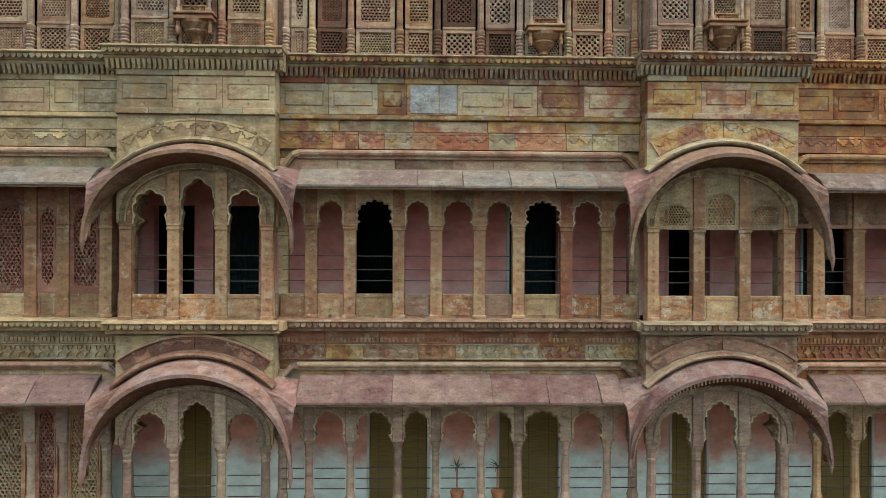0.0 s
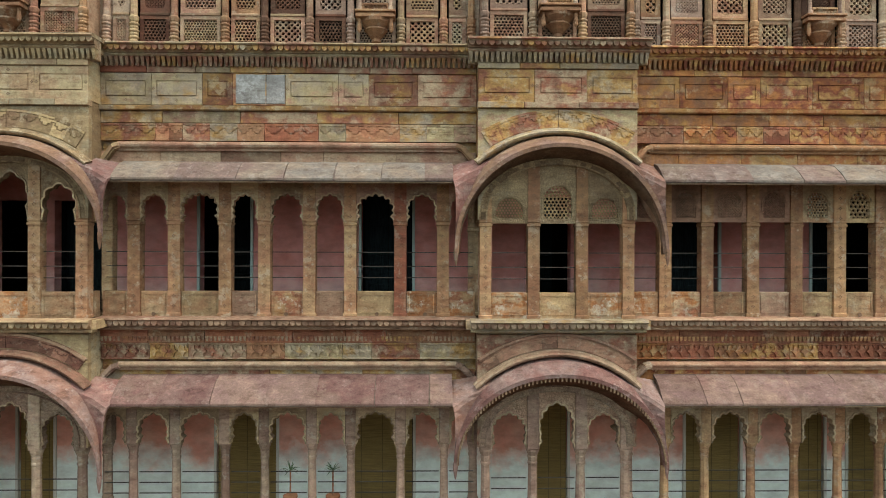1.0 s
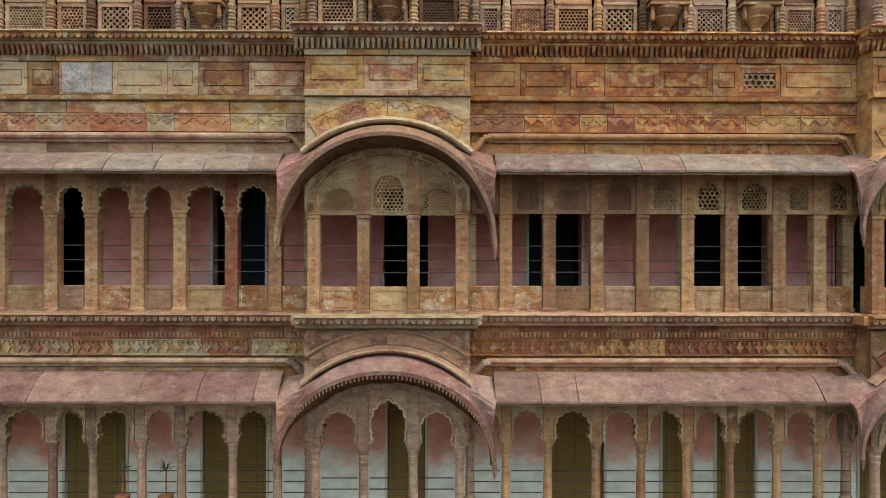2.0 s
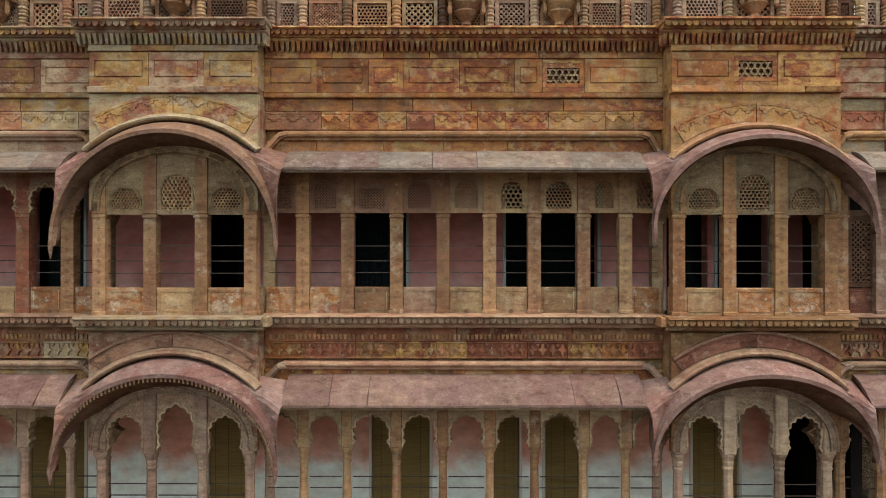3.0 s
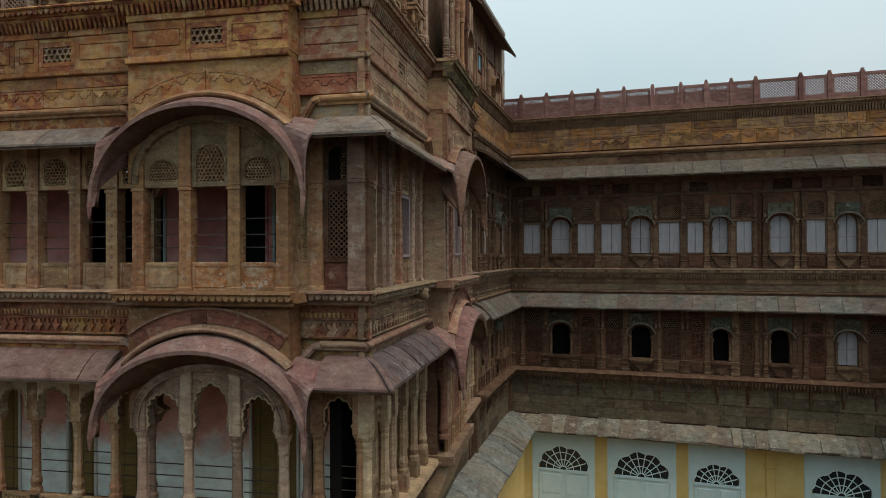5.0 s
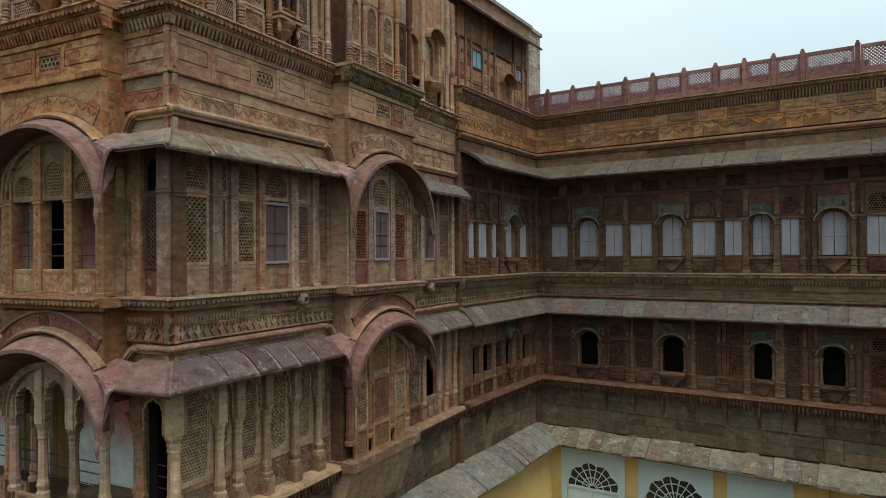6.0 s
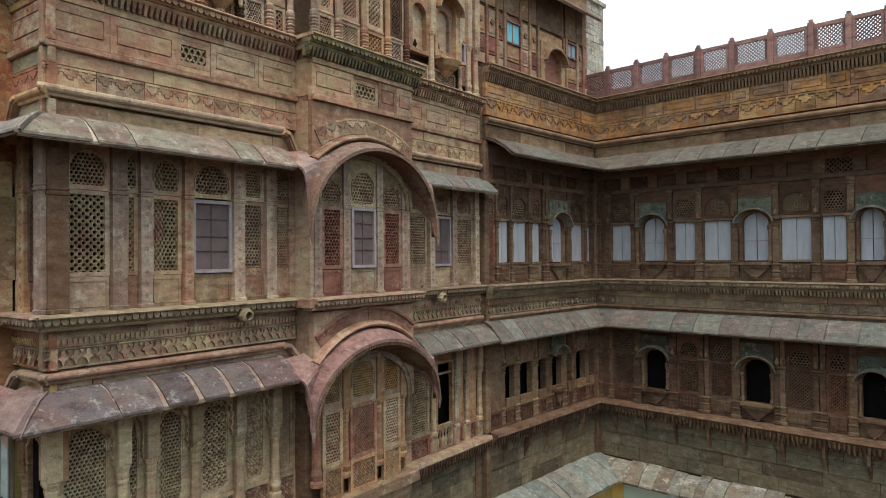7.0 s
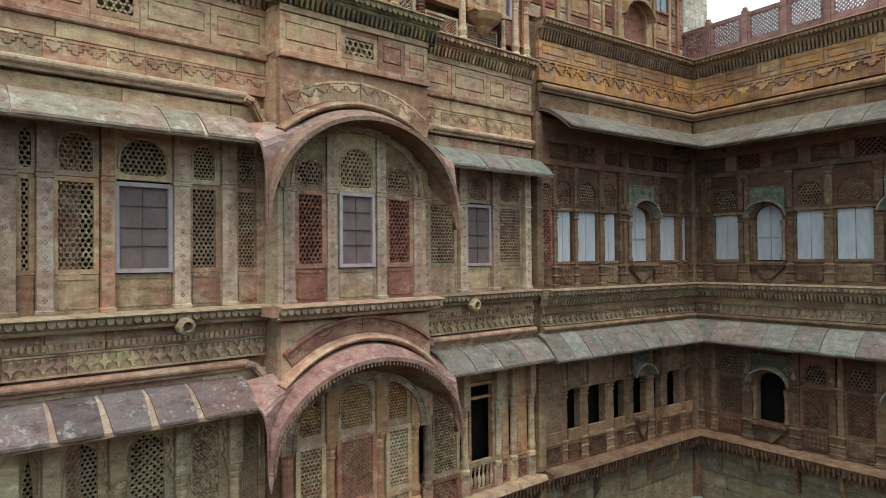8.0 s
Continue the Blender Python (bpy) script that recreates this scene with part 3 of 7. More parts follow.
def jali_mesh(w, h, cell, style, material, arch=False, bar=None):
    """A pierced stone screen, w by h, from its lower left corner."""
    key = (round(w, 2), round(h, 2), cell, style, material.name, arch, bar)
    if key in JALI:
        return JALI[key]
    w, h = key[0], key[1]
    g = Geo()
    t = bar or cell * (0.17 if style == "kagome" else 0.30)
    segs = []

    def inside(u, z):
        if not (0 <= u <= w and 0 <= z <= h):
            return False
        if arch and z > h - w / 2:
            return (u - w / 2) ** 2 + (z - (h - w / 2)) ** 2 <= (w / 2) ** 2
        return True

    def seg(a, b):
        if inside((a[0] + b[0]) / 2, (a[1] + b[1]) / 2):
            segs.append((a, b))

    if style == "hex":
        r = cell / math.sqrt(3)
        rows, cols = int(h / (1.5 * r)) + 2, int(w / cell) + 2
        for j in range(-1, rows):
            for i in range(-1, cols):
                cu, cz = i * cell + (cell / 2 if j % 2 else 0), j * 1.5 * r
                c = [(cu + r * math.sin(math.pi / 3 * k), cz + r * math.cos(math.pi / 3 * k)) for k in range(3)] + [(cu, cz - r)]
                seg(c[0], c[1]), seg(c[1], c[2]), seg(c[2], c[3])
    elif style == "kagome":
        dz = cell * math.sqrt(3) / 2
        for j in range(-1, int(h / dz) + 2):
            for i in range(-2, int(w / cell) + 2):
                u, z = i * cell + (cell / 2 if j % 2 else 0.0), j * dz
                for tri in (((u, z), (u + cell, z), (u + cell / 2, z + dz)), ((u + cell, z), (u + cell / 2, z + dz), (u + cell * 1.5, z + dz))):
                    m = [((a[0] + b[0]) / 2, (a[1] + b[1]) / 2) for a, b in ((tri[0], tri[1]), (tri[1], tri[2]), (tri[2], tri[0]))]
                    seg(m[0], m[1]), seg(m[1], m[2]), seg(m[2], m[0])
    elif style == "diag":
        n = int((w + h) / cell) + 2
        for i in range(-n, n):
            for j in range(-n, n):
                u, z = (i + j) * cell / 2, (i - j) * cell / 2
                if -cell < u < w + cell and -cell < z < h + cell:
                    seg((u, z), (u + cell / 2, z + cell / 2)), seg((u, z), (u + cell / 2, z - cell / 2))
    else:  # star: octagons and squares with crossed links
        c = cell * 1.5
        for i in range(-1, int(w / c) + 2):
            for j in range(-1, int(h / c) + 2):
                u, z = i * c, j * c
                o = [(u + c * 0.36 * math.cos(math.pi / 8 + math.pi / 4 * k), z + c * 0.36 * math.sin(math.pi / 8 + math.pi / 4 * k)) for k in range(8)]
                for k in range(8):
                    seg(o[k], o[(k + 1) % 8])
                seg(o[0], (u + c - o[0][0] + u, o[0][1])), seg(o[7], (u + c - o[7][0] + u, o[7][1]))
                seg(o[1], (o[1][0], z + c - o[1][1] + z)), seg(o[2], (o[2][0], z + c - o[2][1] + z))
    for a, b in segs:
        g.bar(a, b, t, 0.0, 0.035)
    JALI[key] = g.mesh("lattice", material)
    return JALI[key]


def screen(parent, u0, u1, z0, z1, y, material, lattice, cell=0.075, style="hex", arch=False, border=0.05, name="lattice_panel", label=""):
    """A framed pierced panel: a surround and its lattice."""
    cu, cz = (u0 + u1) / 2, (z0 + z1) / 2
    w, h = u1 - u0 - 2 * border, z1 - z0 - 2 * border
    g = Geo()
    if arch:
        hw = w / 2
        cz = z0 + border + max(0.02, (h - hw) * 0.5)
        g.ring_plate((u0, u1, z0, z1), (cu, cz), window_shape(hw, cz - z0 - border, z1 - border - cz), -math.pi, math.pi, y, y + 0.06, 32)
    else:
        g.box(u0, u1, y, y + 0.06, z0, z0 + border).box(u0, u1, y, y + 0.06, z1 - border, z1)
        g.box(u0, u0 + border, y, y + 0.06, z0 + border, z1 - border).box(u1 - border, u1, y, y + 0.06, z0 + border, z1 - border)
    p = part(name, g, material, parent, label)
    part("lattice", jali_mesh(w, h, cell, style, lattice, arch), lattice, p, at=(u0 + border, y + 0.015, z0 + border))
    return p


def stones(parent, u0, u1, z0, z1, y, depth, material, rng, lo=0.45, hi=0.95, name="stone"):
    """One course of dressed blocks, each a piece of its own."""
    u = u0
    while u < u1 - 0.01:
        l = rng.uniform(lo, hi)
        if u1 - (u + l) < lo * 0.6:
            l = u1 - u
        j = rng.uniform(0, 0.012)
        m = S_BRICK if material in (S_WALL, S_WARM) and rng.random() < 0.1 else material
        part(name, Geo().cbox(u + 0.0022, u + l - 0.0022, y - j, y + depth, z0 + 0.0015, z1 - 0.0015, 0.006), m, parent)
        u += l


ZIG = {}


def incised(n, p, h, g=0.015):
    """Outlines of the pieces left standing between a dashed line and a stepped zigzag, n periods of length p."""
    out = []
    lo, hi, dash = h * 0.42, h * 0.70, h * 0.84
    m = (hi - lo) / 2
    for k in range(n):
        a = k * p
        half = [(0.0, hi), (0.13, hi), (0.13, hi - m), (0.30, hi - m), (0.34, lo)]
        def line(d):
            left = [(a + u * p + d * (0 < u), z + d * (1 if z < hi else 0.6)) for u, z in half]
            return left + [(2 * a + p - u, z) for u, z in reversed(left)]
        out.append([(a, 0.004), (a + p, 0.004)] + list(reversed(line(-g / 2))))
        out.append(line(g / 2) + [(a + p, dash - g / 2), (a, dash - g / 2)])
        out.append([(a, dash + g / 2), (a + p, dash + g / 2), (a + p, h - 0.004), (a, h - 0.004)])
        for q in (0.0, 0.5):
            out.append([(a + q * p, dash - g / 2), (a + (q + 0.16) * p, dash - g / 2), (a + (q + 0.16) * p, dash + g / 2), (a + q * p, dash + g / 2)])
    return out


def zigzag_mesh(l, h, material):
    """A block with a dashed line and a stepped zigzag cut into its face."""
    key = (round(l, 2), round(h, 2), material.name)
    if key not in ZIG:
        l, h = key[:2]
        n = max(1, round(l / max(0.22, 0.8 * h)))
        bold = h > 0.3
        g = Geo().cbox(0.002, l - 0.002, 0.016 if bold else 0.004, 0.09, 0.002, h - 0.002, 0.003)
        for poly in incised(n, (l - 0.006) / n, h, 0.034 if bold else 0.015):
            g.sheet([(u + 0.003, z) for u, z in poly], -0.006, 0.018 if bold else 0.006)
        ZIG[key] = g.mesh("frieze_stone", material)
    return ZIG[key]


def zigzag_course(parent, u0, u1, z0, z1, y, material, rng):
    u = u0
    while u < u1 - 0.02:
        l = rng.choice((0.38, 0.57, 0.76))
        if u1 - (u + l) < 0.3:
            l = u1 - u
        m = S_BRICK if material in (S_WALL, S_WARM) and rng.random() < 0.22 else material
        part("frieze_stone", zigzag_mesh(l, z1 - z0, m), m, parent, at=(u, y, z0))
        u += l


def lozenge_mesh(l, h, material):
    """A block with a sunk field of raised crosses and diamonds under a row of small pegs."""
    key = ("lozenge", round(l, 2), round(h, 2), material.name)
    if key not in ZIG:
        l, h = key[1:3]
        n = max(1, round(l / 0.135))
        p = (l - 0.008) / n
        g = Geo().cbox(0.002, l - 0.002, 0.020, 0.09, 0.002, h - 0.002, 0.003)
        g.box(0.004, l - 0.004, -0.006, 0.021, 0.004, 0.022).box(0.004, l - 0.004, -0.006, 0.021, h - 0.02, h - 0.004)
        c, r = h / 2, h / 2 - 0.03
        for k in range(n):
            m = 0.004 + (k + 0.5) * p
            star = [(m + p * 0.44, c), (m + p * 0.16, c + r * 0.30), (m + p * 0.12, c + r * 0.95), (m - p * 0.12, c + r * 0.95), (m - p * 0.16, c + r * 0.30), (m - p * 0.44, c), (m - p * 0.16, c - r * 0.30), (m, c - r * 0.98), (m + p * 0.16, c - r * 0.30)]
            g.sheet(star, -0.012, 0.021)
            g.sheet([(m + p * 0.34, c + r * 0.95), (m + p * 0.5, c + r * 0.5), (m + p * 0.66, c + r * 0.95)] if k < n - 1 else [(m + p * 0.34, c + r * 0.95), (m + p * 0.48, c + r * 0.5), (m + p * 0.48, c + r * 0.95)], -0.008, 0.021)
        ZIG[key] = g.mesh("frieze_stone", material)
    return ZIG[key]


def lozenge_course(parent, u0, u1, z0, z1, y, material, rng):
    u = u0
    while u < u1 - 0.02:
        l = rng.choice((0.41, 0.54, 0.68, 0.81))
        if u1 - (u + l) < 0.3:
            l = u1 - u
        m = S_BRICK if material in (S_WALL, S_WARM) and rng.random() < 0.35 else material
        part("frieze_stone", lozenge_mesh(l, z1 - z0, m), m, parent, at=(u, y, z0))
        u += l


def teeth(u0, u1, y0, y1, z0, z1, step, taper=0.6):
    """A row of dentils that narrow downwards."""
    g = Geo()
    n = max(1, int((u1 - u0) / step))
    s = (u1 - u0) / n
    for k in range(n):
        c, h = u0 + (k + 0.5) * s, s * 0.37
        g.add([(c - h * taper, y0 + 0.4 * (y1 - y0), z0), (c + h * taper, y0 + 0.4 * (y1 - y0), z0), (c + h, y0, z1), (c - h, y0, z1), (c - h * taper, y1, z0), (c + h * taper, y1, z0), (c + h, y1, z1), (c - h, y1, z1)],
              [(0, 1, 2, 3), (0, 3, 7, 4), (1, 5, 6, 2), (0, 4, 5, 1), (4, 7, 6, 5)])
    return g


def scallops(u0, u1, y0, y1, z0, z1, step):
    """A fringe of small leaf-shaped tongues."""
    g = Geo()
    n = max(1, int((u1 - u0) / step))
    s = (u1 - u0) / n
    for k in range(n):
        c, h = u0 + (k + 0.5) * s, s * 0.45
        g.sheet([(c - h, z1), (c - h, z0 + (z1 - z0) * 0.45), (c - h * 0.5, z0 + (z1 - z0) * 0.1), (c, z0), (c + h * 0.5, z0 + (z1 - z0) * 0.1), (c + h, z0 + (z1 - z0) * 0.45), (c + h, z1)], y0, y1)
    return g


def cornice(parent, u0, u1, y, top, m0=0.0, m1=0.0, scale=1.0, material=None, tooth=True):
    """The ledge that carries a storey: a leaf-fringed shelf over dentils."""
    material = material or S_WALL
    a = 0.0 if m0 == 0 else 0.17 * m0
    b = 0.0 if m1 == 0 else 0.17 * m1
    g = Geo().prism([(y + 0.05, top - 0.035), (y - 0.20, top - 0.035), (y - 0.215, top - 0.02), (y - 0.205, top), (y + 0.05, top + 0.012)], u0, u1, m0, m1)
    g.prism([(y + 0.05, top - 0.12), (y - 0.12, top - 0.12), (y - 0.16, top - 0.037), (y + 0.05, top - 0.037)], u0, u1, m0, m1)
    g.prism([(y + 0.05, top - 0.17), (y - 0.10, top - 0.17), (y - 0.115, top - 0.15), (y - 0.10, top - 0.122), (y + 0.05, top - 0.122)], u0, u1, m0, m1)
    part("cornice_shelf", g, material, parent)
    part("leaf_fringe", scallops(u0 - a * 0.9, u1 + b * 0.9, y - 0.185, y - 0.15, top - 0.105, top - 0.036, 0.085), material, parent, kind="stuff")
    if tooth:
        low = top - 0.17 - 0.115 * scale
        part("dentil_bed", Geo().prism([(y + 0.05, low - 0.012), (y - 0.012, low - 0.012), (y - 0.012, top - 0.172), (y + 0.05, top - 0.172)], u0, u1, m0, m1), material, parent)
        part("dentil_course", teeth(u0 - a * 0.4, u1 + b * 0.4, y - 0.105, y + 0.0, low, top - 0.172, 0.072, 0.5), material, parent, kind="stuff")


def roll(parent, u0, u1, y, z, r, m0=0.0, m1=0.0, material=None, name="string_course"):
    """A rounded string course with a fillet beneath."""
    prof = [(y + 0.05, z - r)] + [(y - r * 1.1 * math.sin(a) - 0.03, z - r * math.cos(a)) for a in [k * math.pi / 6 for k in range(7)]] + [(y + 0.05, z + r)]
    g = Geo().prism(prof, u0, u1, m0, m1)
    g.prism([(y + 0.05, z - r - 0.03), (y - 0.035, z - r - 0.03), (y - 0.045, z - r + 0.005), (y + 0.05, z - r + 0.005)], u0, u1, m0, m1)
    part(name, g, material or S_WALL, parent)


def frieze_panels(parent, u0, u1, z0, z1, y, material, rng, holes=()):
    """Sunk-frame panels of two widths between small studs; holes: pierced vents (u0, u1)."""
    u = u0
    zc0, zc1 = z0 + (z1 - z0) * 0.26, z0 + (z1 - z0) * 0.76
    k = 0
    dots = Geo()
    while u < u1 - 0.12:
        l = (0.74, 0.44)[k % 3 == 2] * rng.uniform(0.93, 1.06)
        k += 1
        if u1 - (u + l) < 0.35:
            l = u1 - u
        for h0, h1 in holes:
            if u < h0 - 0.06 < u + l + 0.25:
                l = h0 - 0.06 - u
            elif h0 - 0.07 <= u < h1:
                l = h1 + 0.06 - u
        vent = next(((a, b) for a, b in holes if a > u - 0.01 and b < u + l + 0.01), None)
        if vent:
            p = screen(parent, u + 0.002, u + l - 0.002, zc0 - 0.05, zc1 + 0.05, y, material, S_BUFF, 0.085, "hex", False, 0.06, "vent_grille", "honeycomb vent pierced in sandstone")
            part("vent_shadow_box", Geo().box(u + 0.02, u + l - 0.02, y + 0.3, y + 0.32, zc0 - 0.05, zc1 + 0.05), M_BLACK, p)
            for a, b in ((z0, zc0 - 0.052), (zc1 + 0.052, z1)):
                part("stone", Geo().cbox(u + 0.002, u + l - 0.002, y, y + 0.08, a, b, 0.005), material, parent)
        else:
            a, b = u + 0.07, u + l - 0.07
            f = y - 0.012
            o = (u + 0.002, u + l - 0.002, z0 + 0.002, z1 - 0.002)
            loops = [o + (y + 0.08,), o + (f + 0.004,), (o[0] + 0.004, o[1] - 0.004, o[2] + 0.004, o[3] - 0.004, f)]
            if b - a > 0.08:
                i, j = (a, b, zc0, zc1), (a + 0.015, b - 0.015, zc0 + 0.015, zc1 - 0.015)
                loops += [i + (f,), i + (y - 0.001,), j + (y - 0.001,), j + (f,), (j[0] + 0.004, j[1] - 0.004, j[2] + 0.004, j[3] - 0.004, f - 0.004)]
            g = Geo().nest(loops)
            part("frieze_panel", g, material, parent)
            # dark diamonds paint the shade of drilled dots
            for du, dz in ((u + 0.03, (zc0 + zc1) / 2), (u + l - 0.03, (zc0 + zc1) / 2), (u + l / 2, zc0 - 0.05), (u + l / 2, zc1 + 0.05)):
                for q in ((0.014, 0), (-0.014, 0), (0, 0.014), (0, -0.014)):
                    dots.sheet([(du + q[0] - 0.009, dz + q[1]), (du + q[0], dz + q[1] - 0.009), (du + q[0] + 0.009, dz + q[1]), (du + q[0], dz + q[1] + 0.009)], y - 0.0145, y - 0.011)
        u += l
    if dots.f:
        part("rosette_inlay", dots, M_PIT, parent, kind="stuff")


def eave(name, place, u0, u1, y, wall_z, edge_z, out, rng, m0=0.0, m1=0.0, material=None, label="", bulge=0.03, slab=(0.5, 0.85), joint=0.012, bed=None, rough=0.0, slant=0.08):
    """A sloping stone eave: mortar bed with slabs on it, and a dark underside."""
    e = thing(name, place, label, "eave", "stone eaves", "structure")
    def prof(lift, t, front):
        ys = [0.0, 0.35, 0.7, 1.0]
        top = [(y - out * k * front, wall_z + (edge_z - wall_z) * k ** 1.25 + bulge * math.sin(math.pi * k) + lift) for k in ys]
        return [(yy, zz - t) for yy, zz in reversed(top)] + top
    part("mortar_bed", Geo().prism(prof(-0.010, 0.03, 0.95), u0, u1, m0 * 0.95, m1 * 0.95), bed or S_MORTAR, e)
    # a dark sheet below the bed puts the eave's own shade into colour
    part("soffit", Geo().prism([(a, b - 0.004) for a, b in prof(-0.042, 0.012, 0.965)], u0, u1, m0 * 0.96, m1 * 0.96), S_DARK, e, "brown underside, darkened for its shade")
    u = u0
    while u < u1 - 0.02:
        l = rng.uniform(*slab)
        if u1 - (u + l) < slab[0] * 0.6:
            l = u1 - u
        first, last = u <= u0 + 0.001, u + l >= u1 - 0.001
        lean = rng.uniform(-slant, slant)
        pr = prof(rng.uniform(0, 0.008 + rough), 0.03 + rough, 1.0 + rng.uniform(-1.5 * rough, 0.012 + 3 * rough))
        if rough:
            pr = [(a + rng.uniform(-rough, rough), b + rng.uniform(-rough, rough)) for a, b in pr]
        part("eave_slab", Geo().prism(pr, u + (0 if first else joint / 2), u + l - (0 if last else joint / 2), m0 if first else lean, m1 if last else lean), material or S_EAVE, e)
        u += l
    return e


def pierced(parent, u0, u1, z0, z1, y, hole, material, lattice, cell=0.07, style="hex", name="lattice_panel", label="", rib=True):
    """A solid panel with one arched lattice let into it; hole: (u0, u1, z0, z1)."""
    a, b, c, d = hole
    cu, hw = (a + b) / 2, (b - a) / 2
    cz = c + max(0.02, (d - c - hw) * 0.5)
    g = Geo().ring_plate((u0, u1, z0, z1), (cu, cz), window_shape(hw, cz - c, d - cz), -math.pi, math.pi, y, y + 0.06, 32)
    if rib:
        sh = window_shape(hw + 0.02, cz - c + 0.015, d - cz + 0.02)
        ps = [(cu + sh(k * math.pi / 14)[0], cz + sh(k * math.pi / 14)[1]) for k in range(15)]
        for p, q in zip(ps, ps[1:]):
            g.bar(p, q, 0.014, y - 0.014, y + 0.002)
    p = part(name, g, material, parent, label)
    part("lattice", jali_mesh(b - a, d - c, cell, style, lattice, True), lattice, p, at=(a, y + 0.015, c))
    return p


def rosettes(g, u, y, z0, z1, step=0.14, r=0.0095, s=0.017):
    """Clusters of four dark diamonds down a shaft, painted for the shade in drilled dots."""
    z = z0 + step * 0.5
    while z < z1 - 0.05:
        for du, dz in ((s, 0), (-s, 0), (0, s), (0, -s)):
            g.sheet([(u + du - r, z + dz), (u + du, z + dz - r), (u + du + r, z + dz), (u + du, z + dz + r)], y - 0.004, y + 0.002)
        z += step
    return g


POSTS = {}


def square_post(parent, u, y, z0, z1, cap, w=0.17, material=None, dots=True):
    """A square carved post with a plinth, a necking at cap height and drilled rosettes."""
    material = material or S_COL
    key = (round(z0, 2), round(z1, 2), round(cap, 2), w, material.name)
    if key not in POSTS:
        g = Geo().stack(-w / 2, w / 2, 0, w, [(0.006, z0), (0.014, z0 + 0.008), (0.014, z0 + 0.045), (0.0, z0 + 0.055), (0.0, cap - 0.03), (0.013, cap - 0.02), (0.013, cap + 0.008), (0.0, cap + 0.016), (0.0, cap + 0.028), (0.009, cap + 0.034), (0.009, cap + 0.048), (0.0, cap + 0.055), (0.0, z1)])
        POSTS[key] = (g.mesh("post", material), rosettes(Geo(), 0, 0, z0 + 0.08, z1 - 0.05).mesh("rosette_inlay", M_PIT))
    p = part("post", POSTS[key][0], material, parent, at=(u, y, 0))
    if dots:
        part("rosette_inlay", POSTS[key][1], M_PIT, p, kind="stuff")
    return p


SHAFTS = {}


def baluster_column(parent, u, y, z0, cap, top, r=0.075, material=None):
    """A slender faceted column with a vase-shaped base and a flared, banded capital; it carries a square block."""
    material = material or S_COL
    key = (round(z0, 2), round(cap, 2), round(top, 2), r, material.name)
    if key not in SHAFTS:
        g = Geo().turned([(r * 1.35, z0), (r * 1.35, z0 + 0.06), (r * 1.0, z0 + 0.09), (r * 1.25, z0 + 0.17), (r * 0.95, z0 + 0.26), (r * 0.98, z0 + 0.3), (r * 0.86, cap - 0.2), (r * 1.0, cap - 0.19),
                          (r * 1.0, cap - 0.165), (r * 0.88, cap - 0.15), (r * 1.02, cap - 0.1), (r * 1.02, cap - 0.085), (r * 0.95, cap - 0.07), (r * 1.3, cap - 0.01), (r * 1.3, cap + 0.015)], 0, r, 8, math.pi / 8)
        g.cbox(-r * 1.15, r * 1.15, -0.01, r * 2.2, cap + 0.015, top, 0.01)
        SHAFTS[key] = g.mesh("column", material)
    return part("column", SHAFTS[key], material, parent, at=(u, y, 0))


def cusped(parent, u0, u1, spring, top, y, rise, material=None, thick=0.10, lobes=11, label=""):
    """The pierced plate of one cusped arch between two columns."""
    material = material or S_BUFF
    hw = (u1 - u0) / 2 - 0.012
    g = Geo().ring_plate((u0, u1, spring, top), ((u0 + u1) / 2, spring), foil(hw, rise, lobes), 0, math.pi, y, y + thick, 110)
    sh = foil(hw, rise, lobes)
    ps = [((u0 + u1) / 2 + 1.04 * sh(k * math.pi / 96)[0], spring + 1.03 * sh(k * math.pi / 96)[1]) for k in range(4, 93)]
    a = part("cusped_arch", g, material, parent, label)
    part("arch_rim", ribbon(ps, 0.02, y - 0.014, y + 0.002), S_FOIL, a)
    return a


def railing(parent, u0, u1, y, zs):
    for z in zs:
        g = Geo()
        g.box(u0, u1, y, y + 0.012, z, z + 0.012)
        part("rail_rod", g, M_IRON, parent)


def parapet_slab(parent, u0, u1, y, z0, z1, material, rng):
    g = Geo().cbox(u0, u1, y, y + 0.07, z0, z1, 0.008)
    a, b, c, d = u0 + 0.04, u1 - 0.04, z0 + 0.05, z1 - 0.04
    if b - a > 0.1:
        for s in ((a, b, c, c + 0.01), (a, b, d - 0.01, d), (a, a + 0.01, c, d), (b - 0.01, b, c, d)):
            g.box(s[0], s[1], y - 0.008, y + 0.001, s[2], s[3])
    part("parapet_slab", g, material, parent)


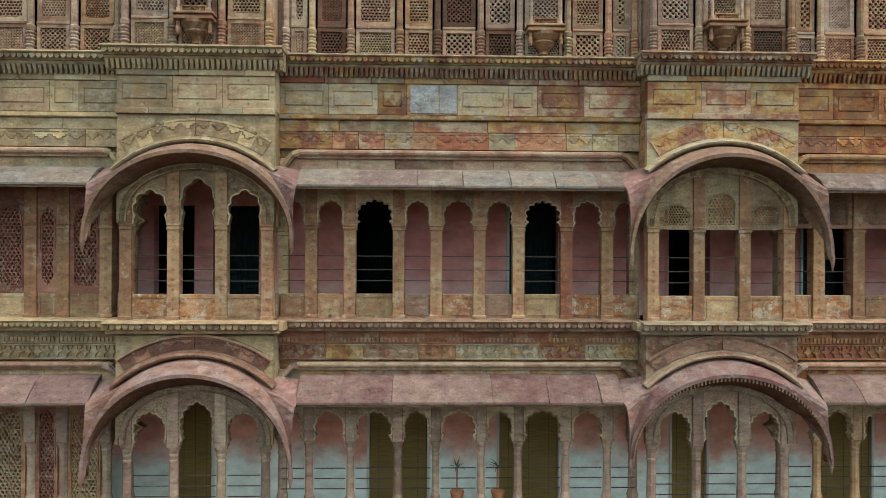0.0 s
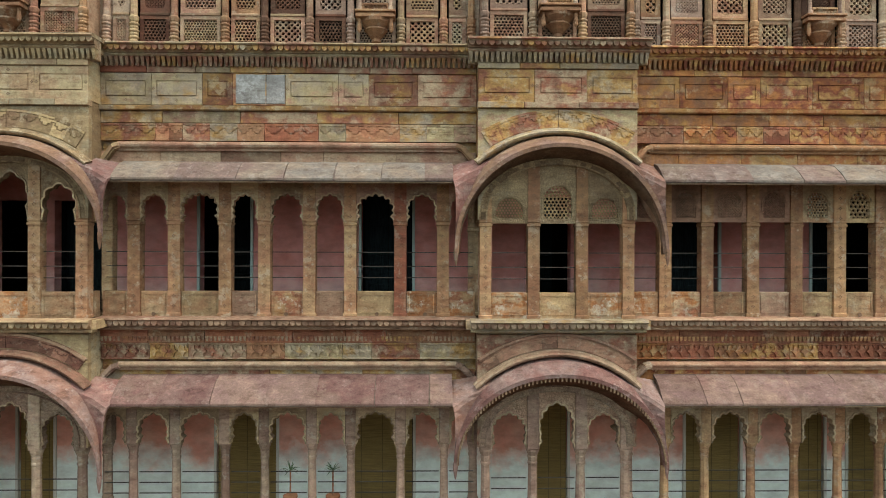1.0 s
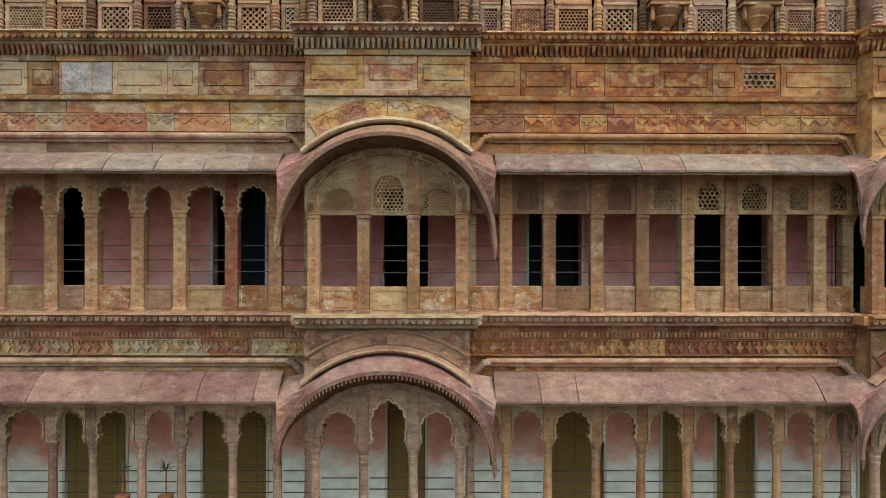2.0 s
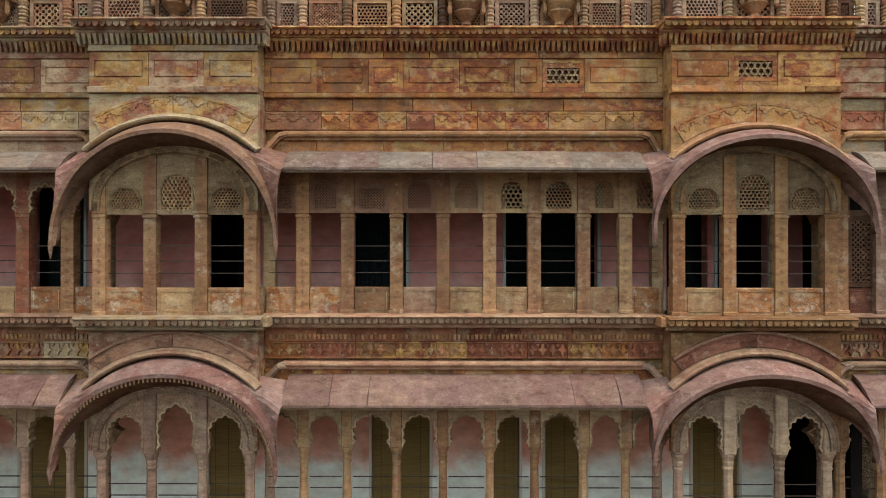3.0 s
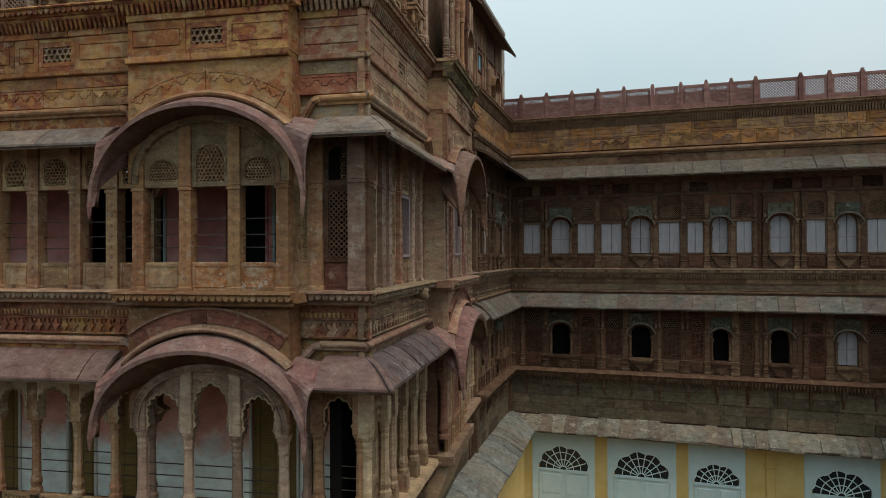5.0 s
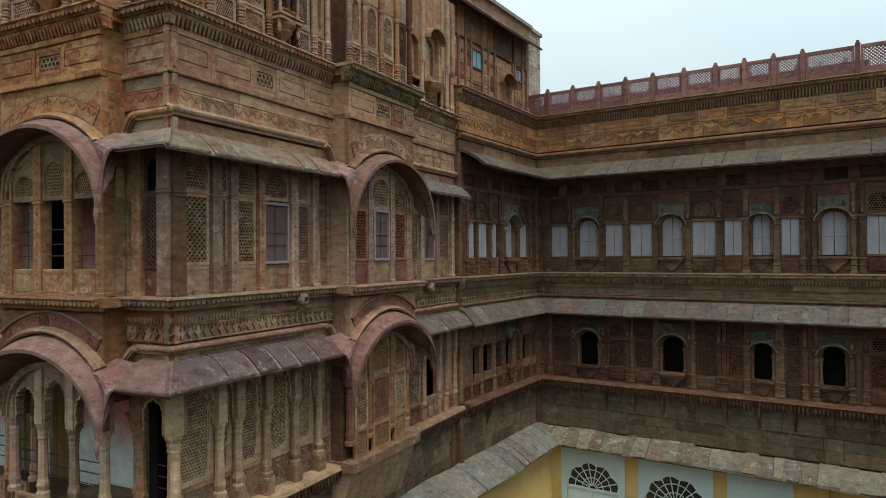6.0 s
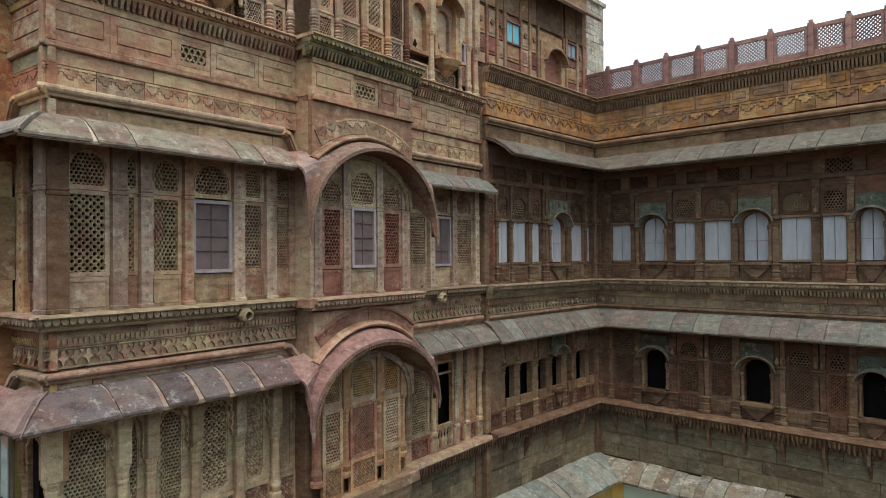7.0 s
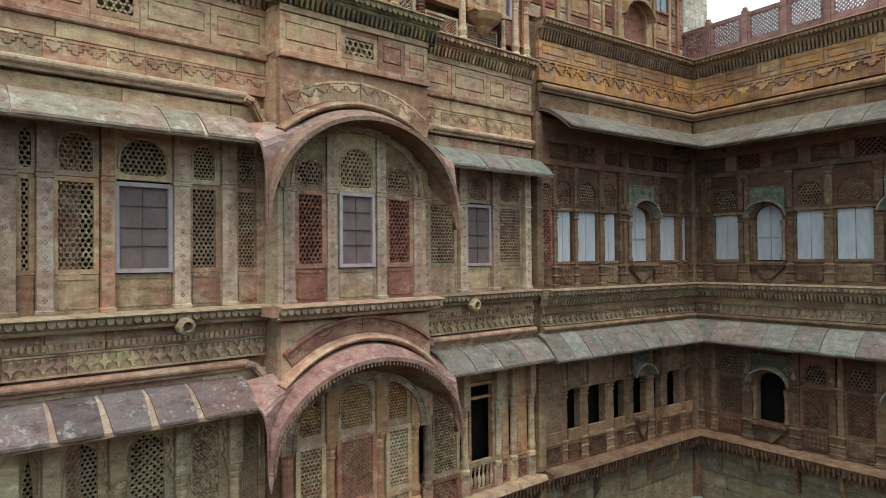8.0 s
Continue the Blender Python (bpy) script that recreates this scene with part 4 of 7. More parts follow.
def hood(place, c, y, mould_apex, edge_apex, tip, rng, eave_z, half=1.09, reach=1.42, fringe=False, label="", sides=(True, True), eave_y=-0.44, red=True, mat=None, bow=1.66, shell=None, cap=10.85):
    """A drooping curved eave over a bay, with its roll moulding and the valley stones at its sides."""
    h = thing("curved_eave", place, label or "drooping arched eave of mauve sandstone over a balcony bay", "eave", "curved eaves", "structure")
    front, shell = y - 0.38, shell or S_HOOD
    crown = lambda u: mould_apex - bow + math.sqrt(max(0.0, bow * bow - u * u))
    rows, n = [], 40
    for k in range(n + 1):
        a = -math.pi / 2 + math.pi * k / n
        s, co = math.sin(a), max(0.0, math.cos(a))
        q = min(1.0, max(0.0, (abs(s) - 0.90) / 0.10))
        fz, fu = tip + (edge_apex - tip) * co ** 0.92, reach * s
        fy = front + 0.05 * abs(s) ** 4
        bu = s * (1.17 + (reach - 1.17) * 0.72 * s * s)
        w = min(1.0, max(0.0, (abs(s) - 0.74) / 0.22))
        w = w * w * (3 - 2 * w)
        bz = (crown(min(abs(bu), half)) - 0.045) * (1 - w) + (fz + 0.03) * w
        by = y + 0.03 + 0.10 * s * s
        by, bu = by + (fy + 0.05 - by) * q ** 1.5, bu + (fu * 0.985 - bu) * q
        t = 0.05 - 0.02 * q
        mu, mz, my = (bu + fu) / 2, (bz + fz) / 2 + 0.04 * co, (by + fy) / 2
        rows.append([(c + bu, by, bz), (c + mu, my, mz), (c + fu, fy, fz), (c + fu * 0.972, fy + 0.004, fz - t), (c + mu * 0.972, my + 0.01, mz - t), (c + bu * 0.97, by, bz - t)])
    m = 6
    pts = [p for r in rows for p in r]
    fs = [(i * m + k, i * m + (k + 1) % m, (i + 1) * m + (k + 1) % m, (i + 1) * m + k) for i in range(n) for k in range(m)]
    fs += [tuple(range(m)), tuple(n * m + k for k in range(m - 1, -1, -1))]
    part("hood_shell", Geo().add(pts, fs), shell, h, smooth=False)
    # the vault beneath runs back from the rim to the arch of the bay's front
    vault = []
    for k, r in enumerate(rows):
        a = -math.pi / 2 + math.pi * k / n
        back = Vector((c + 1.07 * math.sin(a), y + 0.005, cap + 0.835 * max(0.0, math.cos(a)) ** 0.8))
        rim = Vector(r[3]) + Vector((0, 0.012, 0.012))
        w = min(1.0, max(0.0, (abs(math.sin(a)) - 0.78) / 0.2))
        back = back.lerp(rim + Vector((-0.035 * math.sin(a), 0.09, 0.0)), w * w * (3 - 2 * w))
        vault.append([tuple(rim), tuple((rim * 0.5 + back * 0.5) + Vector((0.02 * math.sin(a), 0, 0.035 * math.cos(a)))), tuple(back)])
    # darker than the shell, so the colour deepens the underside's shade
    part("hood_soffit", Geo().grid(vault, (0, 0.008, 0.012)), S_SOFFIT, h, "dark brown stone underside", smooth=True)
    # pendant tips
    for sgn in (-1, 1):
        g = Geo().turned([(0.008, tip - 0.17), (0.022, tip - 0.10), (0.034, tip - 0.02), (0.03, tip + 0.05)], c + sgn * reach * 0.985, front + 0.06, 6)
        part("pendant_tip", g, shell, h)
    # valley stones down to the tips
    for sgn, wanted in zip((-1, 1), sides):
        if not wanted:
            continue
        top_a = int(round((sgn * 0.56 + math.pi / 2) / math.pi * n))
        e0, e1 = Vector((c + sgn * (reach + 0.015), y + 0.33, eave_z + 0.235)), Vector(rows[top_a][0])
        grid = [[tuple(e0), tuple((e0 + e1) / 2 + Vector((0, -0.02, -0.03))), tuple(e1)]]
        for k in range(9):
            f = k / 8
            i = int(round((0.5 - 0.5 * sgn * -1) * n))
            p1 = Vector((c + sgn * (reach + 0.015), y + 0.33 + eave_y - 0.0, eave_z)).lerp(Vector((c + sgn * reach, front + 0.07, tip + 0.02)), f)
            p1.y = (y + 0.33 + eave_y) + (front + 0.07 - y - 0.33 - eave_y) * f ** 0.55
            p1.z = eave_z + (tip + 0.02 - eave_z) * f ** 1.5
            p1.x -= sgn * 0.03 * math.sin(math.pi * f)
            a = sgn * (0.78 + (math.pi / 2 - 0.78) * f)
            idx = min(n, max(0, int(round((a + math.pi / 2) / math.pi * n))))
            p2 = Vector(rows[idx][1])
            p0 = Vector((c + sgn * (reach - 0.03), y + 0.30, eave_z + 0.24)).lerp(Vector((c + sgn * reach, front + 0.09, tip)), f ** 0.8)
            grid.append([tuple(p1), tuple((p1 + p2) / 2 + Vector((0, 0.03 * (1 - f), 0.02 * (1 - f)))), tuple(p2)])
        part("valley_stone", Geo().grid(grid, (0, 0.035, -0.02)), S_HOOD, h)
    # roll moulding and zigzag frieze round the arch
    for r, w, roll_mat, nm in ((bow, 0.075, S_ROSE if mould_apex < 10 else ((S_COL if mat is S_WARM else mat) or S_BUFF), "arch_moulding"),):
        g = Geo()
        amax = math.asin(min(1.0, (half + 0.02) / r))
        prof = [(-0.10, -0.55), (-0.135, -0.3), (-0.145, 0.0), (-0.12, 0.3), (-0.07, 0.42), (-0.06, 0.75), (0.0, 0.75), (0.0, -0.55)]
        ring = []
        for k in range(25):
            a = -amax + 2 * amax * k / 24
            ring.append([(c + (r + w * q) * math.sin(a), y + p, mould_apex - bow + (r + w * q) * math.cos(a)) for p, q in prof])
        n2 = len(prof)
        g.add([p for q in ring for p in q], [(i * n2 + k, i * n2 + (k + 1) % n2, (i + 1) * n2 + (k + 1) % n2, (i + 1) * n2 + k) for i in range(24) for k in range(n2)] + [tuple(range(n2)), tuple(24 * n2 + k for k in range(n2 - 1, -1, -1))])
        part(nm, g, roll_mat, h)
    low = mould_apex < 10
    band = S_RED if low and red else (mat or S_BUFF)
    r0, hh, cz = bow + 0.065, 0.17 if low else 0.25, mould_apex - bow
    amax = math.asin((half - 0.03) / (r0 + hh))
    g = Geo()
    for k in range(2):
        a0, a1 = -amax + amax * k + 0.003, -amax + amax * (k + 1) - 0.003
        bend = lambda u, z: (c + (r0 + z) * math.sin(a0 + u), cz + (r0 + z) * math.cos(a0 + u))
        arc = [(a1 - a0) * j / 14 for j in range(15)]
        g.sheet([bend(a, 0.0) for a in arc] + [bend(a, hh) for a in reversed(arc)], y - 0.008, y + 0.01)
        for poly in incised(5, (a1 - a0) / 5 * r0, hh):
            g.sheet([bend(u / r0, z) for u, z in poly], y - 0.017, y - 0.003)
    part("frieze_stone", g, band, h)
    if low:
        arc = [-amax + 2 * amax * j / 24 for j in range(25)]
        bend = lambda a, r: (c + r * math.sin(a), cz + r * math.cos(a))
        part("arch_trim", Geo().sheet([bend(a, r0 + hh + 0.004) for a in arc] + [bend(a, r0 + hh + 0.04) for a in reversed(arc)], y - 0.045, y + 0.01), S_ROSE if place is SOUTH else S_RED, h)
    # the string course dips to the foot of the arch on either side
    for sgn, wanted in zip((-1, 1), sides):
        if wanted:
            zr = 8.82 if low else 11.885
            pts = [(c + sgn * (half + 0.29), zr), (c + sgn * (half + 0.20), zr - 0.03), (c + sgn * (half + 0.01), crown(half) + 0.0)]
            g = Geo()
            for p, q in zip(pts, pts[1:]):
                g.bar(p, q, 0.085, y + 0.25, y + 0.36).bar((p[0], p[1] + 0.004), (q[0], q[1] + 0.004), 0.045, y + 0.225, y + 0.26)
            part("string_course", g, S_SHAFT if low else (S_COL if mat in (S_WARM, S_WALL) else mat) or S_BUFF, h)
    if fringe:
        g = Geo()
        for k in range(2, 77):
            a = -math.pi / 2 + math.pi * k / 78
            co = max(0.0, math.cos(a))
            u, z = c + reach * 0.97 * math.sin(a), tip + (edge_apex - tip) * co ** 0.92 - 0.06
            g.box(u - 0.011, u + 0.011, front + 0.012, front + 0.04, z - 0.038, z + 0.01)
        part("bead_fringe", g, S_DARK, h, kind="stuff")
    return h


def bay_arch(half, rise):
    return lambda p: (half * math.cos(p), rise * max(0.0, math.sin(p)) ** 0.8)


def arch_rib(parent, c, y, spring, material):
    """A carved rib round the arch of a bay's front, between two thin fillets."""
    for r0, r1, lift, m in ((0.915, 0.985, 0.0, material), (0.90, 0.92, 0.014, material), (0.98, 1.0, 0.016, material)):
        lo, hi = bay_arch(1.07 * r0, 0.835 * r0), bay_arch(1.07 * r1, 0.835 * r1)
        arc = [math.pi * k / 40 for k in range(41)]
        g = Geo()
        for p, q in zip(arc, arc[1:]):
            g.sheet([(c + f(w)[0], spring + f(w)[1]) for f, w in ((lo, p), (hi, p), (hi, q), (lo, q))], y + 0.012 - lift, y + 0.058)
        part("arch_rib", g, m, parent)


def bay_head(place, c, y, rng, half=1.09, vent=False, lower=False, mat=None, name="balcony_bay", crown=None):
    """The masonry of a projecting bay above (or, lower, between) its openings."""
    mat = mat or S_WALL
    t = thing(name, place, "projecting sandstone balcony bay with carved friezes and a cornice", "balcony", "balcony bays")
    a, b = c - half, c + half
    if not lower:
        g = Geo().box(a + 0.01, b - 0.01, y + 0.08, 0.12, 11.95, 13.25)
        part("bay_core", g, mat, t)
        g = Geo().ring_plate((a, b, 10.85, 12.36), (c, 10.85), bay_arch(1.07, 0.835), 0.0, math.pi, y, y + 0.09, 48)
        part("arch_spandrel", g, mat, t)
        arch_rib(t, c, y, 10.85, S_LACEBUFF)
        for s, e in ((a, a + 0.06), (b - 0.06, b)):
            part("bay_cheek", Geo().box(s, e, y + 0.092, 0.1, 11.2, 12.36), mat, t)
        stones(t, a - 0.012, b + 0.012, 12.365, 12.45, y - 0.045, 0.12, mat, rng)
        frieze_panels(t, a, b, 12.45, 12.90, y, mat, rng, [(c - 0.22, c + 0.22)] if vent else [])
        stones(t, a - 0.01, b + 0.01, 12.902, 12.985, y - 0.03, 0.12, mat, rng)
        part("bay_return", Geo().box(a, a + 0.04, y + 0.002, 0.1, 12.45, 12.99), mat, t)
        part("bay_return", Geo().box(b - 0.04, b, y + 0.002, 0.1, 12.45, 12.99), mat, t)
        cornice(t, a - 0.14, b + 0.14, y, 13.28, 0, 0, 1.1, crown or mat)
        part("cornice_return", Geo().box(a - 0.10, a, y, 0.1, 13.10, 13.23), mat, t)
        part("cornice_return", Geo().box(b, b + 0.10, y, 0.1, 13.10, 13.23), mat, t)
        part("roof_ledge", Geo().box(a - 0.15, b + 0.15, y - 0.19, 0.1, 13.235, 13.29), mat, t)
    else:
        g = Geo().ring_plate((a, b, 7.75, 9.28), (c, 7.75), bay_arch(1.07, 0.835), 0.0, math.pi, y, y + 0.09, 48)
        part("arch_spandrel", g, mat, t)
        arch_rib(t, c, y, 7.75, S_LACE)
        for s, e in ((a, a + 0.06), (b - 0.06, b)):
            part("bay_cheek", Geo().box(s, e, y + 0.092, 0.1, 8.1, 9.30), mat, t)
        part("bay_floor", Geo().box(a + 0.01, b - 0.01, y + 0.05, 1.28, 9.26, 9.42), mat, t)
        cornice(t, a - 0.10, b + 0.10, y, 9.485, 0, 0, 0.8, mat, False)
        part("cornice_return", Geo().box(a - 0.16, a, y - 0.1, 0.0, 9.36, 9.48), mat, t)
        part("cornice_return", Geo().box(b, b + 0.16, y - 0.1, 0.0, 9.36, 9.48), mat, t)
    return t


RINGED = {}


def ringed_column(parent, u, y, z, top, r, material):
    """A slender eight-sided shaft on a base of stacked rings."""
    key = (round(z, 2), round(top, 2), r, material.name)
    if key not in RINGED:
        prof = [(r * 1.45, z), (r * 1.45, z + 0.05), (r * 1.1, z + 0.06)]
        for k in range(3):
            q = z + 0.075 + k * 0.095
            prof += [(r * 1.05, q), (r * 1.38, q + 0.018), (r * 1.38, q + 0.034), (r * 1.0, q + 0.048), (r * 1.2, q + 0.07)]
        prof += [(r * 1.3, z + 0.37), (r * 1.3, z + 0.39), (r * 0.95, z + 0.41), (r * 0.9, z + 1.2), (r * 1.2, z + 1.22), (r * 1.2, z + 1.27), (r * 1.0, z + 1.3), (r * 1.4, z + 1.42), (r * 1.4, top)]
        RINGED[key] = Geo().turned(prof, 0, r, 8, math.pi / 8).mesh("column", material)
    return part("column", RINGED[key], material, parent, at=(u, y, 0))


def upper_row(place, cols, y, z, rng, group, top=15.3, corbels=(), mats=None):
    """The screened gallery of the top storey: ringed columns, two tiers of lattice, carved corbels."""
    t = thing("screened_gallery", place, "top-storey sandstone gallery of ringed columns and pierced lattice screens", "gallery", group)
    mats = mats or (S_BUFF, S_SHAFT, S_ROSE, S_MAROON, S_COL, S_ROSEBUFF)
    styles = (("star", 0.055), ("hex", 0.042), ("diag", 0.045), ("hex", 0.05), ("star", 0.045))
    for k, u in enumerate(cols):
        ringed_column(t, u, y - 0.07, z, top - 0.25, 0.052, mats[(k * 5 + 1) % len(mats)])
        if k == len(cols) - 1:
            break
        a, b = u + 0.075, cols[k + 1] - 0.075
        m1 = mats[rng.randrange(len(mats))]
        st, ce = styles[rng.randrange(5)]
        screen(t, a, b, z + 0.01, z + 0.42, y, m1, m1, ce, st, False, 0.05)
        part("mid_rail", Geo().cbox(a, b, y - 0.012, y + 0.07, z + 0.422, z + 0.458, 0.006), m1, t)
        m2 = mats[rng.randrange(len(mats))]
        st, ce = styles[rng.randrange(5)]
        screen(t, a, b, z + 0.46, z + 1.3, y + 0.01, m2, m2, ce, st, True, 0.065)
        part("infill_slab", Geo().cbox(a, b, y, y + 0.08, z + 1.3, top - 0.2, 0.008), m1, t)
    for cu in corbels:
        g = Geo()
        for w, d, z0, z1 in ((0.27, 0.22, 0.36, 0.40), (0.25, 0.20, 0.40, 0.43), (0.28, 0.23, 0.43, 0.46)):
            g.cbox(cu - w, cu + w, y - d, y, z + z0, z + z1, 0.006)
        g.turned([(0.03, z + 0.04), (0.07, z + 0.06), (0.06, z + 0.10), (0.13, z + 0.18), (0.17, z + 0.22), (0.15, z + 0.25), (0.22, z + 0.32), (0.23, z + 0.36)], cu, y - 0.01, 10)
        for sg in (-1, 1):
            g.turned([(0.012, z + 0.16), (0.03, z + 0.19), (0.032, z + 0.25), (0.022, z + 0.30), (0.03, z + 0.35)], cu + sg * 0.22, y - 0.15, 6)
        part("carved_corbel", g, S_COL, t)
        for sg in (-1, 1):
            part("balcony_post", Geo().turned([(0.034, z + 0.46), (0.034, z + 0.5), (0.024, z + 0.53), (0.026, z + 1.2), (0.04, z + 1.25), (0.04, z + 1.32)], cu + sg * 0.21, y - 0.16, 8), S_SHAFT, t)
        screen(t, cu - 0.18, cu + 0.18, z + 0.46, z + 0.56, y - 0.17, S_COL, S_COL, 0.04, "diag", False, 0.02)
        part("balcony_cap", Geo().cbox(cu - 0.28, cu + 0.28, y - 0.26, y, z + 1.32, z + 1.4, 0.01), S_COL, t)
    return t


rng = random.Random(7)
END = 13.62          # the south front's corner
BAYS = (-3.33, 4.11, 11.62)
SPANS = ((-9.0, -4.42), (-2.24, 3.02), (5.20, 10.53), (12.71, END))
BY = -0.33

# ---- south front: masonry ----
south = tagged(new("wall_south", Geo().box(-9.0, END - 0.1, 0.081, 0.34, 11.5, 13.26).box(-9.0, END - 0.1, 0.081, 0.34, 8.25, 9.34).box(-9.0, END - 0.1, 0.05, 0.34, 0.0, 6.2).mesh("wall_south", S_WALL)),
               "palace front of weathered red and ochre sandstone blocks", "wall", "", "structure")
south.matrix_basis = SOUTH
LOCAL = (S_PALE, S_WALL, S_WARM, S_WALL)
for i, (a, b) in enumerate(SPANS):
    m1 = 1.0 if i == 3 else 0.0
    mat = LOCAL[i]
    cornice(south, a, b, 0, 13.28, 0, m1, 1.1, mat)
    stones(south, a, b, 12.902, 13.0, -0.02, 0.1, mat, rng)
    frieze_panels(south, a, b, 12.45, 12.90, 0, mat, rng, [(8.98, 9.42)] if i == 2 else [])
    part("ledge_course", Geo().prism([(0.08, 12.37), (-0.035, 12.37), (-0.05, 12.385), (-0.05, 12.44), (0.08, 12.448)], a, b, 0, m1), mat, south)
    stones(south, a, b, 12.20, 12.368, 0.0, 0.08, mat, rng, 0.6, 1.3)
    zigzag_course(south, a, b, 11.95, 12.198, 0.0, mat, rng)
    ra, rb = a + (0.26 if i > 0 else 0.0), b - (0.26 if i < 3 else 0.0)
    roll(south, ra, rb, 0, 11.885, 0.05, 0, m1, S_WARMCOL if i > 1 else S_ROSE)
    stones(south, a, b, 11.60, 11.81, 0.01, 0.07, S_ROSE if i == 1 else mat, rng, 0.5, 1.2)
    # between the storeys
    cornice(south, a, b, 0, 9.485, 0, m1, 0.9, S_ROSE if i else S_PALE, False)
    stones(south, a, b, 9.12, 9.314, 0.004, 0.08, S_BRICK if i in (1, 2) else mat, rng, 0.5, 1.3)
    lozenge_course(south, a, b, 8.89, 9.118, 0.0, mat, rng)
    part("leaf_fringe", teeth(a, b, -0.028, 0.006, 9.15, 9.215, 0.058, 0.6), S_WARMCOL if mat is S_WARM else mat, south, kind="stuff")
    roll(south, ra, rb, 0, 8.82, 0.04, 0, m1, S_ROSE)
    stones(south, a, b, 8.60, 8.745, 0.01, 0.07, mat, rng, 0.5, 1.2)
    roll(south, a, b, 0, 6.25, 0.06, 0, m1, S_BUFFWARM, "floor_ledge")

for a, b in ((-0.36, 0.06), (0.065, 0.33)):
    part("patch_slab", Geo().cbox(a, b, -0.022, 0.01, 12.47, 12.885, 0.01), S_PATCH, south, "blue-grey replacement slab")

# ---- south front: eaves ----
EDGES = ((-9.0, -4.76), (-1.91, 2.68), (5.54, 10.19), (13.05, END))
for i, (a, b) in enumerate(EDGES):
    m1 = 1.0 if i == 3 else 0.0
    eave("eave", SOUTH, a, b, 0, 11.66, 11.39, 0.43, rng, 0, m1, None, "sloping eave of mauve-grey sandstone slabs", joint=0.005, bed=S_EAVE, slant=0.03)
    eave("eave", SOUTH, a, b, 0, 8.68, 8.36, 0.43, rng, 0, m1, S_EAVELOW, "sloping eave of rose-mauve sandstone slabs, stained", joint=0.005, bed=S_EAVE, slant=0.03)
for i, c in enumerate(BAYS):
    bay_head(SOUTH, c, BY, rng, vent=(i == 2), mat=(S_PALE, S_WALL, S_WARM)[i])
    bay_head(SOUTH, c, BY, rng, lower=True, mat=(S_PALE, S_WALL, S_WARMCOL)[i])
    hood(SOUTH, c, BY, (12.0, 12.04, 11.93)[i], (11.83, 11.84, 11.77)[i], (10.60, 10.40, 10.56)[i], rng, 11.39, mat=(S_PALE, S_WALL, S_WARM)[i], shell=(S_HOODBUFF, S_HOODBUFF, S_HOOD)[i])
    hood(SOUTH, c, BY, 9.03, 8.81, (7.42, 7.59, 7.70)[i], rng, 8.36, bow=1.58, cap=7.75, fringe=(i == 1), red=(i != 1), mat=(S_PALE, S_ROSE, S_WARM)[i])

# ---- south front: the storey of the balconies ----
UPPER = {1: (-1.78, -1.22, -0.51, 0.04, 0.67, 1.245, 1.95, 2.55), 2: (5.71, 6.31, 6.965, 7.59, 8.215, 8.815, 9.475, 10.035)}
RAILS = (10.03, 10.19, 10.39)


def arcade(i, group):
    a, b = SPANS[i]
    t = thing("arcade", SOUTH, "open gallery arcade of carved posts under scalloped arches" if i == 1 else "open gallery of carved posts with lattice heads", "arcade", group)
    posts = UPPER[i]
    for u in posts:
        square_post(t, u, 0.0, 9.49, 11.60, 10.80, material=S_BRICK if u == 1.95 else S_COL)
    marks = [a - 0.05] + list(posts) + [b + 0.05]
    for k, (p, q) in enumerate(zip(marks, marks[1:])):
        l, r = p + 0.087, q - 0.087
        parapet_slab(t, l, r, 0.04, 9.49, 9.845, (S_BUFFWARM, S_MARBLED, S_ROSE)[rng.randrange(3)], rng)
        railing(t, l, r, 0.10, RAILS)
        if i == 1:
            cusped(t, l, r, 10.82, 11.60, 0.006, 0.365, S_BUFF)
        else:
            red = k < 4
            m = S_HEADRED if red else S_BUFFWARM
            pierced(t, l, r, 10.84, 11.60, 0.03, (l + 0.07, r - 0.07, 10.90, 11.27), m, m, 0.04 if red else (0.05, 0.045, 0.066)[k % 3], "diag" if red else ("hex", "hex", "kagome")[k % 3], label="reddish lattice head" if red else "pale lattice head")
    return t


arcade(1, "galleries"), arcade(2, "galleries")


